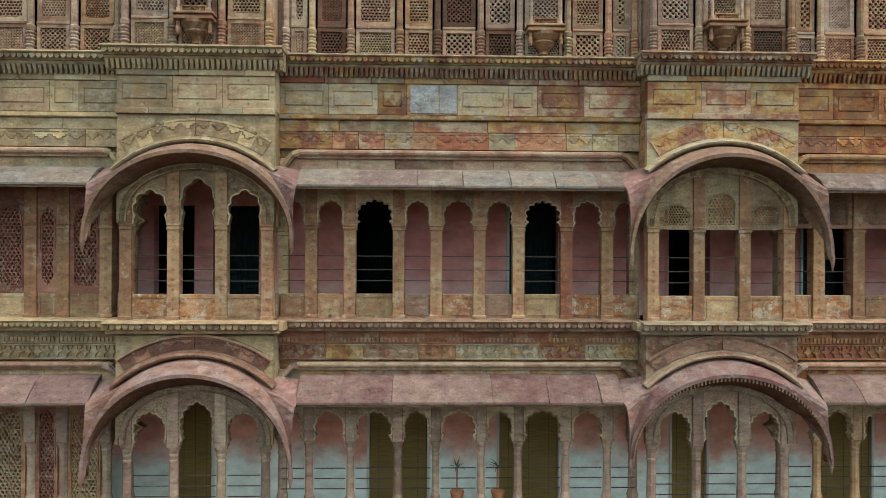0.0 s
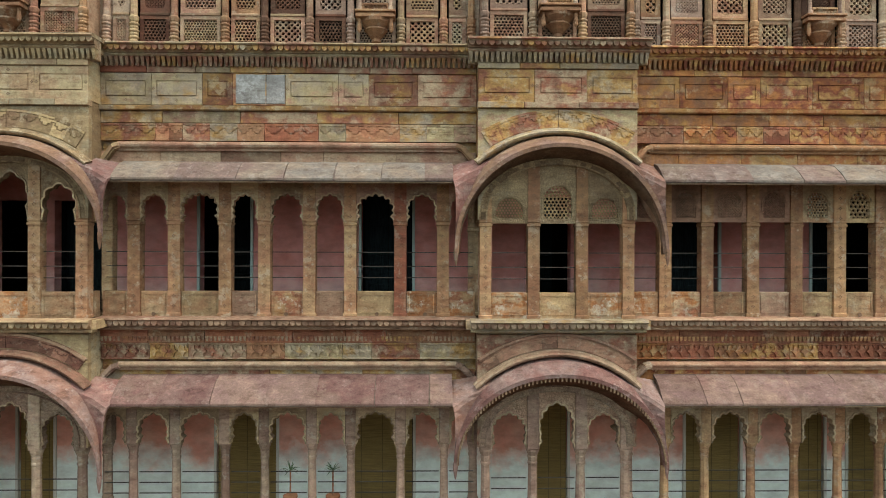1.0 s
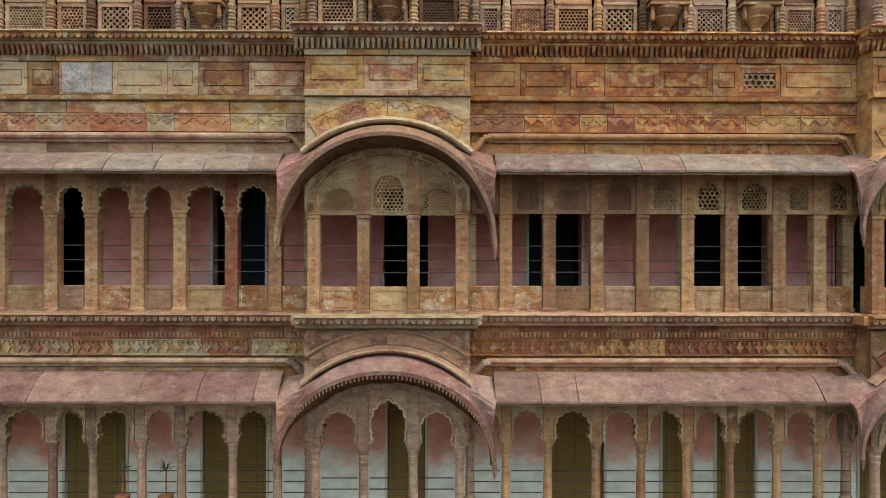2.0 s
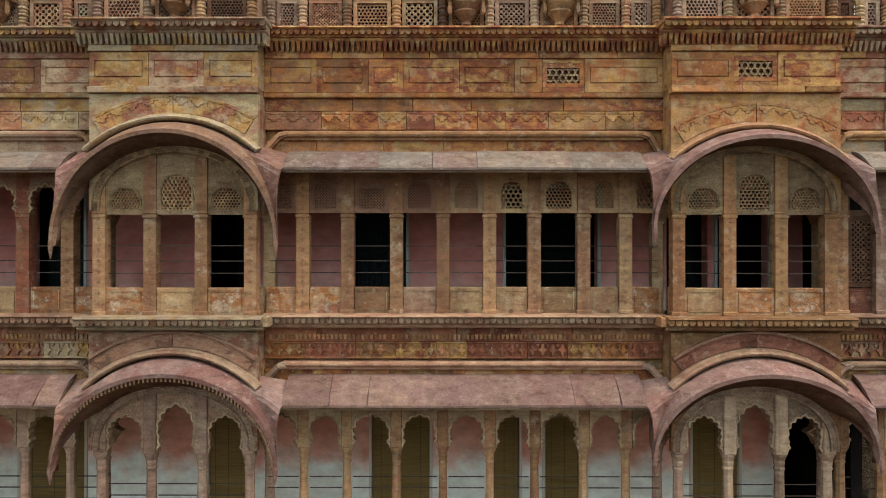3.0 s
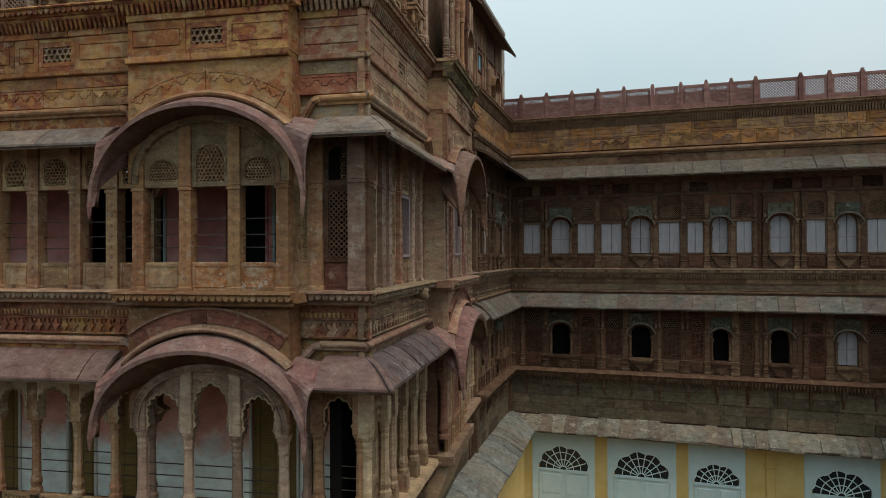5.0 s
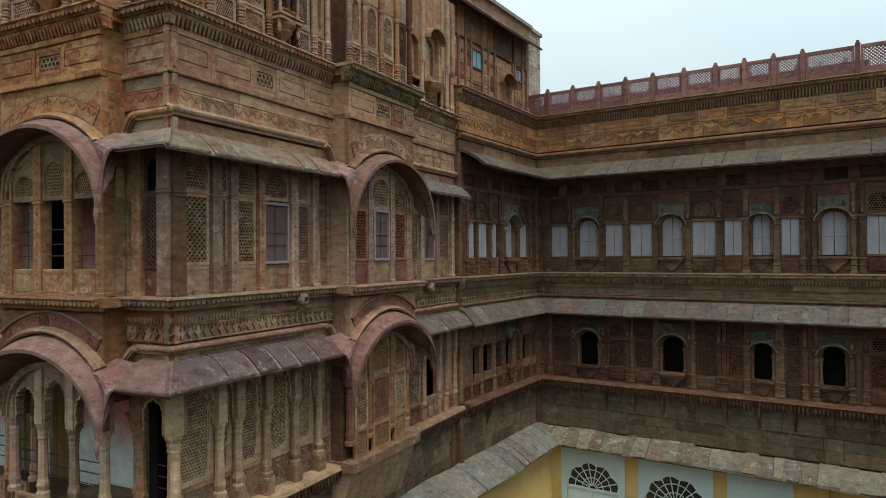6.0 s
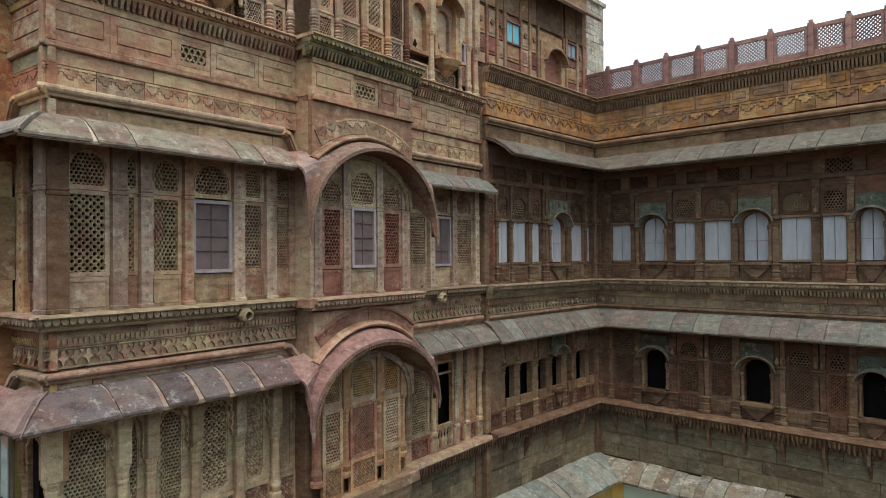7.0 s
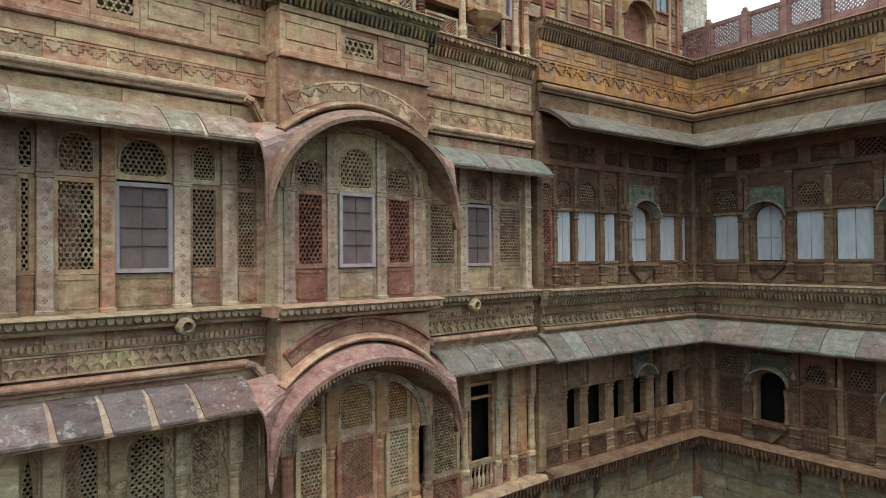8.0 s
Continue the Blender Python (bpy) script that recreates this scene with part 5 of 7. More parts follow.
def balcony_front(c, i):
    t = thing("jharokha", SOUTH, ("balcony front with three scalloped arches on carved posts", "balcony front with arched lattice heads over open bays", "balcony front with fine arched lattice heads over dark bays")[i], "balcony", "balcony fronts")
    posts = [c + d for d in (-0.98, -0.32, 0.345, 0.985)]
    for u in posts:
        square_post(t, u, BY + 0.03, 9.49, 11.95, 10.78, 0.16, (S_COL, S_COL, S_WARMCOL)[i])
    for k, (p, q) in enumerate(zip(posts, posts[1:])):
        l, r = p + 0.08, q - 0.08
        parapet_slab(t, l, r, BY + 0.06, 9.49, 9.85, (S_MARBLED, S_MARBLED, S_BUFFWARM)[(k + i) % 3], rng)
        railing(t, l, r, BY + 0.12, RAILS)
        if i == 0:
            cusped(t, l, r, 10.80, 11.98, BY + 0.06, 0.64 if k == 1 else 0.48, S_LACEBUFF, 0.1, 7)
        else:
            hi = 11.32 if k == 1 else 11.15
            pierced(t, l, r, 10.80, 11.98, BY + 0.06, (l + 0.06, r - 0.06, 10.87, hi), S_LACEBUFF, S_BUFFWARM, 0.052 if k == 1 else 0.042, ("hex", "kagome", "hex")[k], label="pale arched lattice head")
    for s in (-1, 1):
        u = c + s * 1.03
        part("side_parapet", Geo().box(min(u, u + 0.06), max(u, u + 0.06), BY + 0.2, 0.0, 9.49, 9.85), S_BUFFWARM, t)
        part("side_head", Geo().box(min(u, u + 0.06), max(u, u + 0.06), BY + 0.2, 0.0, 10.80, 11.198), S_BUFFWARM, t)
        part("return_slab", Geo().cbox(min(c + s * 1.10, c + s * 1.24), max(c + s * 1.10, c + s * 1.24), 0.045, 0.12, 9.49, 9.845, 0.006), S_COL, t)
    for s in (-1, 1):
        square_post(t, c + s * 1.12, 0.13, 9.49, 11.60, 10.72, 0.15, S_BUFFWARM, False)
    cusped(t, c - 1.04, c + 1.04, 10.72, 11.60, 0.15, 0.74, S_BUFFWARM, 0.12, 11)
    if i == 2:
        part("side_panel", Geo().box(c + 1.03, c + 1.08, BY + 0.19, 0.03, 9.85, 10.80), S_BUFFWARM, t)
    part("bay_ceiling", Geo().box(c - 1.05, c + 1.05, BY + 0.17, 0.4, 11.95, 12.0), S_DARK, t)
    return t


for i, c in enumerate(BAYS):
    balcony_front(c, i)

# screened stretch beyond the first bay, and the pier by the corner
t = thing("screen_wall", SOUTH, "closed gallery stretch with brown pierced stone screens between posts", "screen", "screened stretches")
marks = (-4.52, -4.72, -5.33, -5.79, -6.4, -7.0, -7.6, -8.2, -8.8)
for u in marks[1:]:
    square_post(t, u, 0.0, 9.49, 11.60, 10.80)
for p, q in zip(marks[2:], marks[1:]):
    l, r = p + 0.087, q - 0.087
    parapet_slab(t, l, r, 0.03, 9.49, 9.84, S_BUFFWARM, rng)
    pierced(t, l, r, 9.845, 11.60, 0.03, (l + 0.06, r - 0.06, 9.95, 11.08), S_RED, S_RED, 0.06, "hex", label="red-brown arched lattice")
t = thing("corner_screen", SOUTH, "corner stretch with a dark red pierced screen between sandstone piers", "screen", "screened stretches")
square_post(t, 12.92, 0.0, 9.49, 11.60, 10.80)
square_post(t, 13.50, 0.0, 9.49, 11.60, 10.80, 0.22, S_POST)
parapet_slab(t, 12.66, 12.832, 0.04, 9.49, 9.84, S_BUFFWARM, rng)
screen(t, 12.66, 12.832, 9.845, 10.80, 0.04, S_BUFFWARM, S_BUFFWARM, 0.04, "hex", False, 0.045, label="narrow buff lattice panel")
part("head_slab", Geo().cbox(12.66, 12.832, 0.04, 0.12, 10.80, 11.60, 0.008), S_BUFFWARM, t)
l, r = 13.01, 13.385
parapet_slab(t, l, r, 0.06, 9.49, 9.84, S_RED, rng)
screen(t, l, r, 9.845, 10.80, 0.04, S_MAROON, S_MAROON, 0.045, "star", False, 0.06, label="dark red pierced screen")
pierced(t, l, r, 10.80, 11.60, 0.06, (l + 0.05, r - 0.05, 10.88, 11.3), S_DARK, S_DARK, 0.045, "hex")

# ---- south front: lower storey ----
LOW = {1: (-1.80, -1.20, -0.51, 0.045, 0.71, 1.255, 1.96, 2.575), 2: (5.72, 6.30, 6.965, 7.59, 8.22, 8.82, 9.475, 10.045)}


def low_arcade(i):
    a, b = SPANS[i]
    t = thing("arcade", SOUTH, "lower gallery of slender sandstone columns with scalloped arches and iron rods", "arcade", "lower galleries")
    posts = LOW[i]
    for u in posts:
        baluster_column(t, u, 0.0, 6.68, 7.68, 8.60, 0.064, S_SHAFT if i == 1 else S_COL)
    marks = [a - 0.05] + list(posts) + [b + 0.05]
    for p, q in zip(marks, marks[1:]):
        l, r = p + 0.075, q - 0.075
        cusped(t, l, r, 7.70, 8.60, -0.014, 0.41, S_FOIL, 0.12)
        railing(t, l, r, 0.08, (6.98, 7.13, 7.28))
        screen(t, l, r, 6.30, 6.68, 0.03, S_BUFFWARM, S_BUFFWARM, 0.06, "diag", False, 0.04)


low_arcade(1), low_arcade(2)
for i, c in enumerate(BAYS):
    t = thing("jharokha", SOUTH, "lower balcony of faceted columns with lace-edged scalloped arches", "balcony", "lower balcony fronts")
    posts = [c + d for d in (-0.97, -0.32, 0.345, 0.965)]
    for u in posts:
        baluster_column(t, u, BY + 0.04, 6.68, 7.68, 8.9, 0.07, S_SHAFT)
    for k, (p, q) in enumerate(zip(posts, posts[1:])):
        l, r = p + 0.08, q - 0.08
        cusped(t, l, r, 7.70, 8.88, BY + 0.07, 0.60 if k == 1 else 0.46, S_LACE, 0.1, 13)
        railing(t, l, r, BY + 0.12, (6.98, 7.13, 7.28))
        screen(t, l, r, 6.30, 6.68, BY + 0.06, S_BUFFWARM, S_BUFFWARM, 0.06, "diag", False, 0.04)
    for s in (-1, 1):
        baluster_column(t, c + s * 1.12, 0.1, 6.68, 7.68, 8.6, 0.07, S_SHAFT)
    cusped(t, c - 1.04, c + 1.04, 7.70, 8.60, 0.13, 0.74, S_BUFFWARM, 0.12, 11)
    part("bay_base", Geo().box(c - 1.1, c + 1.1, BY, 1.28, 6.12, 6.3).prism([(0.1, 5.4), (0.0, 5.4), (BY, 6.0), (BY, 6.12), (0.1, 6.12)], c - 1.1, c + 1.1), S_BUFFWARM, t)
t = thing("screen_wall", SOUTH, "lower closed stretch with arched stone screens between slender columns", "screen", "screened stretches")
lm = (-4.72, -5.33, -5.79, -6.4, -7.0, -7.6, -8.2, -8.8)
for u in lm:
    baluster_column(t, u, 0.0, 6.68, 7.68, 8.6, 0.072, S_SHAFT)
for k, (q, p) in enumerate(zip(lm, lm[1:])):
    l, r = p + 0.075, q - 0.075
    pierced(t, l, r, 6.3, 8.60, 0.03, (l + 0.05, r - 0.05, 6.6, 8.15), (S_COL, S_RED)[k % 2], (S_BUFFWARM, S_RED)[k % 2], 0.06, "hex")
t = thing("corner_arch", SOUTH, "open scalloped corner arch of the lower gallery", "arch", "lower galleries")
baluster_column(t, 12.92, 0.0, 6.68, 7.68, 8.6, 0.075)
baluster_column(t, 13.50, 0.0, 6.68, 7.68, 8.6, 0.095)
cusped(t, 13.0, 13.41, 7.70, 8.60, 0.03, 0.42, S_COL, 0.1, 9)
railing(t, 13.0, 13.41, 0.08, (6.98, 7.13, 7.28))

# ---- south front: rooms behind the galleries ----
BACK = 1.30


def back_wall(name, z0, z1, doors, material, label):
    """A gallery wall: piers between the doorways, with a lintel over each."""
    w = thing(name, SOUTH, label, "wall", "", "structure")
    u = -9.0
    for a, b, top in doors:
        part("wall_pier", Geo().box(u, a, BACK, BACK + 0.2, z0, z1), material, w)
        part("lintel", Geo().box(a, b, BACK, BACK + 0.2, top, z1), material, w)
        u = b
    part("wall_pier", Geo().box(u, 13.3, BACK, BACK + 0.2, z0, z1), material, w)
    return w


UP_DOORS = [(-4.55, -3.9, 11.2), (-3.6, -2.85, 11.2), (-1.30, -0.50, 11.35), (1.27, 2.08, 11.35), (3.93, 4.62, 11.3), (6.20, 7.02, 11.3), (8.55, 9.95, 11.3), (11.0, 11.62, 11.3), (11.78, 12.55, 11.3)]
LOW_DOORS = [(-4.15, -3.6, 8.4), (-1.02, -0.08, 8.4), (1.12, 2.1, 8.4), (4.0, 4.58, 8.4), (6.5, 7.38, 8.4), (8.3, 8.75, 8.4), (9.15, 9.75, 8.4), (11.4, 12.1, 8.4), (12.75, 13.2, 8.4)]
back_wall("wall_gallery_upper", 9.42, 11.62, UP_DOORS, M_PINK, "faded pink limewashed gallery wall with dark doorways")
back_wall("wall_gallery_lower", 6.2, 8.6, LOW_DOORS, M_PINKLOW, "pink limewashed wall over a pale worn dado")
M_JAMB = plain("pale_cream_door_paint", (0.50, 0.47, 0.40), (0.62, 0.58, 0.50), 5.0, 0.7, streak=(3, 3, 0.6))
M_JAMBBLUE = plain("chipped_turquoise_door_paint", (0.34, 0.46, 0.45), (0.48, 0.56, 0.52), 5.0, 0.7, streak=(3, 3, 0.6))


def door_frame(a, b, z0, z1, material, label):
    t = thing("door_frame", SOUTH, label, "door frame", "gallery door frames")
    for u in (a - 0.045, b):
        part("jamb", Geo().cbox(u, u + 0.045, BACK - 0.03, BACK + 0.02, z0, z1, 0.006), material, t)
    part("head", Geo().cbox(a - 0.045, b + 0.045, BACK - 0.03, BACK + 0.02, z1, z1 + 0.045, 0.006), material, t)


for a, b, z in LOW_DOORS:
    door_frame(a, b, 6.2, z, M_JAMB, "cream painted wooden frame of a gallery doorway")
for a, b, z in UP_DOORS[2:]:
    door_frame(a, b, 9.42, z, M_PINK if b - a < 0.7 else M_JAMBBLUE, "chipped painted wooden frame of a gallery doorway")
rooms = tagged(new("wall_rooms", Geo().box(-9.0, 13.3, 4.0, 4.1, 6.2, 11.6).box(-9.1, -9.0, 0.0, 4.1, 6.2, 11.6).mesh("wall_rooms", M_BLACK)), "near-black wall standing in for the unlit rooms behind the gallery", "wall", "", "structure")
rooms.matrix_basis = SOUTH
for nm, z0, z1, lb in (("floor_upper", 9.30, 9.42, "stone gallery floor"), ("floor_lower", 6.1, 6.2, "stone gallery floor")):
    f = tagged(new(nm, Geo().box(-9.0, 13.45, 0.06, 4.0, z0, z1).mesh(nm, S_DARK)), lb, "floor", "", "structure")
    f.matrix_basis = SOUTH
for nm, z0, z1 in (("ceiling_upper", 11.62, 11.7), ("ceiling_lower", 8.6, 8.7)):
    f = tagged(new(nm, Geo().box(-9.0, 13.45, 0.10, 4.0, z0, z1).mesh(nm, S_DARK)), "dark brown stone gallery ceiling", "ceiling", "", "structure")
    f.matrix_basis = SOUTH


def blind(a, b, z0, z1):
    t = thing("bamboo_blind", SOUTH, "brown split-bamboo blind hung in a gallery doorway", "blind", "bamboo blinds")
    g = Geo()
    n = int((z1 - z0) / 0.016)
    for k in range(n):
        z = z0 + k * 0.016
        g.box(a, b, BACK + 0.03, BACK + 0.038, z, z + 0.0125)
    part("slats", g, M_BAMBOO, t, kind="stuff")
    part("backing_cloth", Geo().box(a, b, BACK + 0.042, BACK + 0.046, z0, z1), M_BAMBOO, t)
    for q in (0.15, 0.5, 0.85):
        u = a + (b - a) * q
        part("binding_tape", Geo().box(u - 0.004, u + 0.004, BACK + 0.026, BACK + 0.03, z0, z1), M_TAPE, t)


for a, b, top in LOW_DOORS:
    if a < 12.5:
        blind(a + 0.01, b - 0.01, 6.22, top - 0.01)


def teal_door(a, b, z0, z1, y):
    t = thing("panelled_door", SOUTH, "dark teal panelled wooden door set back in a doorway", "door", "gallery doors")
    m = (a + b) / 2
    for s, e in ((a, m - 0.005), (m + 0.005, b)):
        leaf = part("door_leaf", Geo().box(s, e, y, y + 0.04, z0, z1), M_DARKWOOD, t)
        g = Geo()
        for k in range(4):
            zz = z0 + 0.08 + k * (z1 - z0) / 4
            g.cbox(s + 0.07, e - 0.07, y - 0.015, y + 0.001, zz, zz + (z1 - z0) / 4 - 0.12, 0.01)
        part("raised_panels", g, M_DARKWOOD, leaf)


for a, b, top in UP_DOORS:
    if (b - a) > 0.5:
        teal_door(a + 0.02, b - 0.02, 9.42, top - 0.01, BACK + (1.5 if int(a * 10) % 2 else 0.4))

# ---- south front: top storey ----
TOPCOLS = (tuple(-8.9 + 0.62 * k for k in range(8)), (-2.16,) + UPPER[1] + (2.94,), (5.28,) + UPPER[2] + (10.45,), (12.80, 13.16, 13.52))
for i, cols in enumerate(TOPCOLS):
    upper_row(SOUTH, cols, 0.02, 13.29, rng, "upper galleries", corbels=((), (1.6,), (7.9, 9.15), ())[i])
for c in BAYS:
    t = upper_row(SOUTH, (c - 1.0, c - 0.34, c + 0.34, c + 1.0), BY + 0.05, 13.29, rng, "upper galleries", corbels=(c,))
    for s in (-1, 1):
        part("side_slab", Geo().cbox(min(c + s * 0.99, c + s * 1.05), max(c + s * 0.99, c + s * 1.05), BY + 0.06, 0.44, 13.29, 15.1, 0.006), S_ROSE, t)
        part("return_slab", Geo().cbox(min(c + s * 1.052, c + s * 1.32), max(c + s * 1.052, c + s * 1.32), 0.05, 0.11, 13.29, 15.1, 0.006), S_SHAFT, t)
top = tagged(new("wall_south_top", Geo().box(-9.0, END - 0.3, 0.45, 0.7, 13.2, 16.4).box(-9.0, END - 0.1, -0.1, 0.7, 15.2, 15.4).mesh("wall_south_top", M_BLACK)), "near-black wall standing in for the unlit gallery behind the top lattices", "wall", "", "structure")
top.matrix_basis = SOUTH

# ---- east front: masonry ----
LEN = 8.30
EC, EY, EH = 4.585, -0.36, 1.12
east = tagged(new("wall_east", Geo().box(0.1, LEN, 0.081, 0.34, 11.5, 13.26).box(0.1, LEN, 0.081, 0.34, 8.25, 9.34).box(0.0, LEN, 0.16, 0.5, 0.0, 6.2).mesh("wall_east", S_ROSEBUFF)),
              "palace side front of buff and rose sandstone blocks", "wall", "", "structure")
east.matrix_basis = EAST
dim = tagged(new("wall_east_rooms", Geo().box(0.1, LEN + 0.2, 0.35, 0.5, 6.2, 8.4).box(0.1, LEN + 0.2, 0.35, 0.5, 9.3, 11.6).mesh("wall_east_rooms", M_BLACK)), "near-black wall standing in for the unlit rooms behind the screens", "wall", "", "structure")
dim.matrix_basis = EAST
for i, (a, b) in enumerate(((0.0, EC - EH), (EC + EH, LEN))):
    m0 = 1.0 if i == 0 else 0.0
    cornice(east, a, b, 0, 13.28, m0, 0, 1.1, S_ROSEBUFF)
    stones(east, a, b, 12.902, 13.0, -0.02, 0.1, S_ROSEBUFF, rng)
    frieze_panels(east, a, b, 12.45, 12.90, 0, S_ROSEBUFF, rng, [(1.62, 1.98)] if i == 0 else [])
    part("ledge_course", Geo().prism([(0.08, 12.37), (-0.035, 12.37), (-0.05, 12.385), (-0.05, 12.44), (0.08, 12.448)], a, b, m0, 0), S_ROSEBUFF, east)
    stones(east, a, b, 12.20, 12.368, 0.0, 0.08, S_ROSEBUFF, rng, 0.6, 1.3)
    zigzag_course(east, a, b, 11.95, 12.198, 0.0, S_ROSEBUFF, rng)
    roll(east, a + (0.26 if i else 0.0), b - (0.0 if i else 0.26), 0, 11.92, 0.05, m0, 0, S_ROSE)
    stones(east, a, b, 11.60, 11.81, 0.01, 0.07, S_ROSEBUFF, rng, 0.5, 1.2)
    cornice(east, a, b, 0, 9.485, m0, 0, 0.9, S_LEDGE, False)
    stones(east, a, b, 9.12, 9.314, 0.004, 0.08, S_BUFF, rng, 0.5, 1.3)
    lozenge_course(east, a, b, 8.89, 9.118, 0.0, S_BUFF, rng)
    part("leaf_fringe", teeth(a, b, -0.028, 0.006, 9.15, 9.215, 0.058, 0.6), S_BUFF, east, kind="stuff")
    roll(east, a + (0.26 if i else 0.0), b - (0.0 if i else 0.26), 0, 8.82, 0.045, m0, 0, S_ROSE)
    stones(east, a, b, 8.60, 8.745, 0.01, 0.07, S_BUFF, rng, 0.5, 1.2)
eave("eave", EAST, 0.0, EC - 1.44, 0, 11.66, 11.36, 0.42, rng, 1.0, 0, S_EAVE_PALE, "sloping eave of pale buff slabs round the corner", slab=(0.35, 0.6))
eave("eave", EAST, EC + 1.44, LEN + 0.05, 0, 11.66, 11.36, 0.42, rng, 0, 0, S_EAVE_GREEN, "sloping eave of grey-green stained slabs", slab=(0.35, 0.6))
eave("eave", EAST, 0.0, EC - 1.44, 0, 8.68, 8.38, 0.44, rng, 1.0, 0, S_SLATE, "sloping eave of purple slabs with wide pale joints", slab=(0.4, 0.65), joint=0.032, bed=S_SHAFT)
eave("eave", EAST, EC + 1.44, LEN + 0.3, 0, 8.68, 8.38, 0.44, rng, 0, 0, S_EAVE_GREEN, "sloping eave of grey-green stained slabs", slab=(0.4, 0.6), joint=0.02)
bay_head(EAST, EC, EY, rng, EH, True, False, S_ROSEBUFF, crown=S_STAINED)
bay_head(EAST, EC, EY, rng, EH, False, True, S_ROSE)
hood(EAST, EC, EY, 11.93, 11.75, 10.42, rng, 11.36, EH, 1.44, mat=S_ROSEBUFF, bow=1.70, shell=S_HOODBUFF)
hood(EAST, EC, EY, 9.03, 8.81, 7.66, rng, 8.38, EH, 1.44, True, bow=1.60, cap=7.75)


def sash(parent, u0, u1, z0, z1, y):
    """A small-paned casement in a grey painted frame."""
    f = 0.045
    w = part("window_frame", Geo().box(u0, u1, y - 0.02, y + 0.04, z0, z0 + f).box(u0, u1, y - 0.02, y + 0.04, z1 - f, z1).box(u0, u0 + f, y - 0.02, y + 0.04, z0 + f, z1 - f).box(u1 - f, u1, y - 0.02, y + 0.04, z0 + f, z1 - f), M_FRAME, parent, "weathered grey painted window frame")
    m, g = (u0 + u1) / 2, Geo()
    part("shutter_board", Geo().box(u0 + f, u1 - f, y + 0.025, y + 0.04, z0 + f, z1 - f), M_PANE, w)
    g.box(m - 0.007, m + 0.007, y + 0.008, y + 0.024, z0 + f, z1 - f)
    for q in (0.30, 0.5, 0.74):
        z = z0 + (z1 - z0) * q
        g.box(u0 + f, u1 - f, y + 0.008, y + 0.024, z, z + (0.03 if q == 0.5 else 0.010))
    part("glazing_bars", g, M_SHUTDARK, w)


M_SHUTDARK = plain("mauve_brown_shutter", (0.085, 0.06, 0.06), (0.12, 0.085, 0.082), 5.0, 0.8)

for a, b, m0 in ((0.0, EC - EH - 0.05, 1.0), (EC + EH + 0.05, LEN + 0.1, 0.0)):
    part("floor_ledge", Geo().prism([(0.2, 6.30), (-0.16, 6.30), (-0.20, 6.34), (-0.17, 6.41), (0.2, 6.44)], a, b, m0, 0).prism([(0.2, 6.18), (-0.08, 6.18), (-0.12, 6.298), (0.2, 6.298)], a, b, m0, 0), S_BUFF, east)
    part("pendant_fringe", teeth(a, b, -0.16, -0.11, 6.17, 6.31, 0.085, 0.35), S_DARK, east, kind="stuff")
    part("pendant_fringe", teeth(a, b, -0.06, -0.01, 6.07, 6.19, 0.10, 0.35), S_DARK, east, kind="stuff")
for z0, z1 in ((5.0, 5.3), (5.3, 5.62), (5.62, 5.9), (5.9, 6.18)):
    stones(east, 0.0, LEN, z0, z1, 0.08, 0.1, S_MOSSY, rng, 0.3, 0.9)

# ---- east front: screened middle storey ----
t = thing("screen_wall", EAST, "closed gallery front of buff stone screens, posts and a small window", "screen", "screened stretches")
square_post(t, 0.11, 0.0, 9.49, 11.60, 10.85, 0.22, S_SHAFT)
for u, w in ((0.84, 0.17), (1.165, 0.14), (1.73, 0.12), (2.48, 0.17), (3.02, 0.17)):
    square_post(t, u, 0.0, 9.49, 11.60, 10.85, w, (S_SHAFT, S_ROSEBUFF)[w < 0.13])
cells = ((0.25, 0.75, "jali", "star", 0.055), (0.93, 1.09, "jali", "kagome", 0.05), (1.24, 1.66, "jali", "kagome", 0.056), (1.80, 2.39, "win", "", 0), (2.57, 2.93, "jali", "kagome", 0.052), (3.11, 3.44, "jali", "kagome", 0.045))
for l, r, what, st, ce in cells:
    parapet_slab(t, l, r, 0.07, 9.49, 9.88, (S_BUFF, S_ROSEBUFF)[rng.randrange(2)], rng)
    if what == "win":
        sash(t, l, r, 9.89, 10.84, 0.06)
    else:
        screen(t, l, r, 9.885, 10.86, 0.07, S_ROSEBUFF if l > 0.9 else S_BUFF, S_BUFF, ce, st, False, 0.05)
    gap = 0.06 if r - l > 0.3 else 0.03
    pierced(t, l, r, 10.865, 11.60, 0.06, (l + gap, r - gap, 10.92, 11.30), S_BUFF, S_BUFF, 0.05 if l < 0.9 else 0.054 if l < 2.5 else 0.045, "hex" if l < 0.9 or l > 2.5 else "kagome")
t = thing("jharokha", EAST, "closed balcony front with red lattice panels and a small window", "balcony", "balcony fronts")
for u in (3.60, 4.185, 4.935, 5.545):
    square_post(t, u, EY + 0.03, 9.49, 11.95, 10.84, 0.14, S_SHAFT)
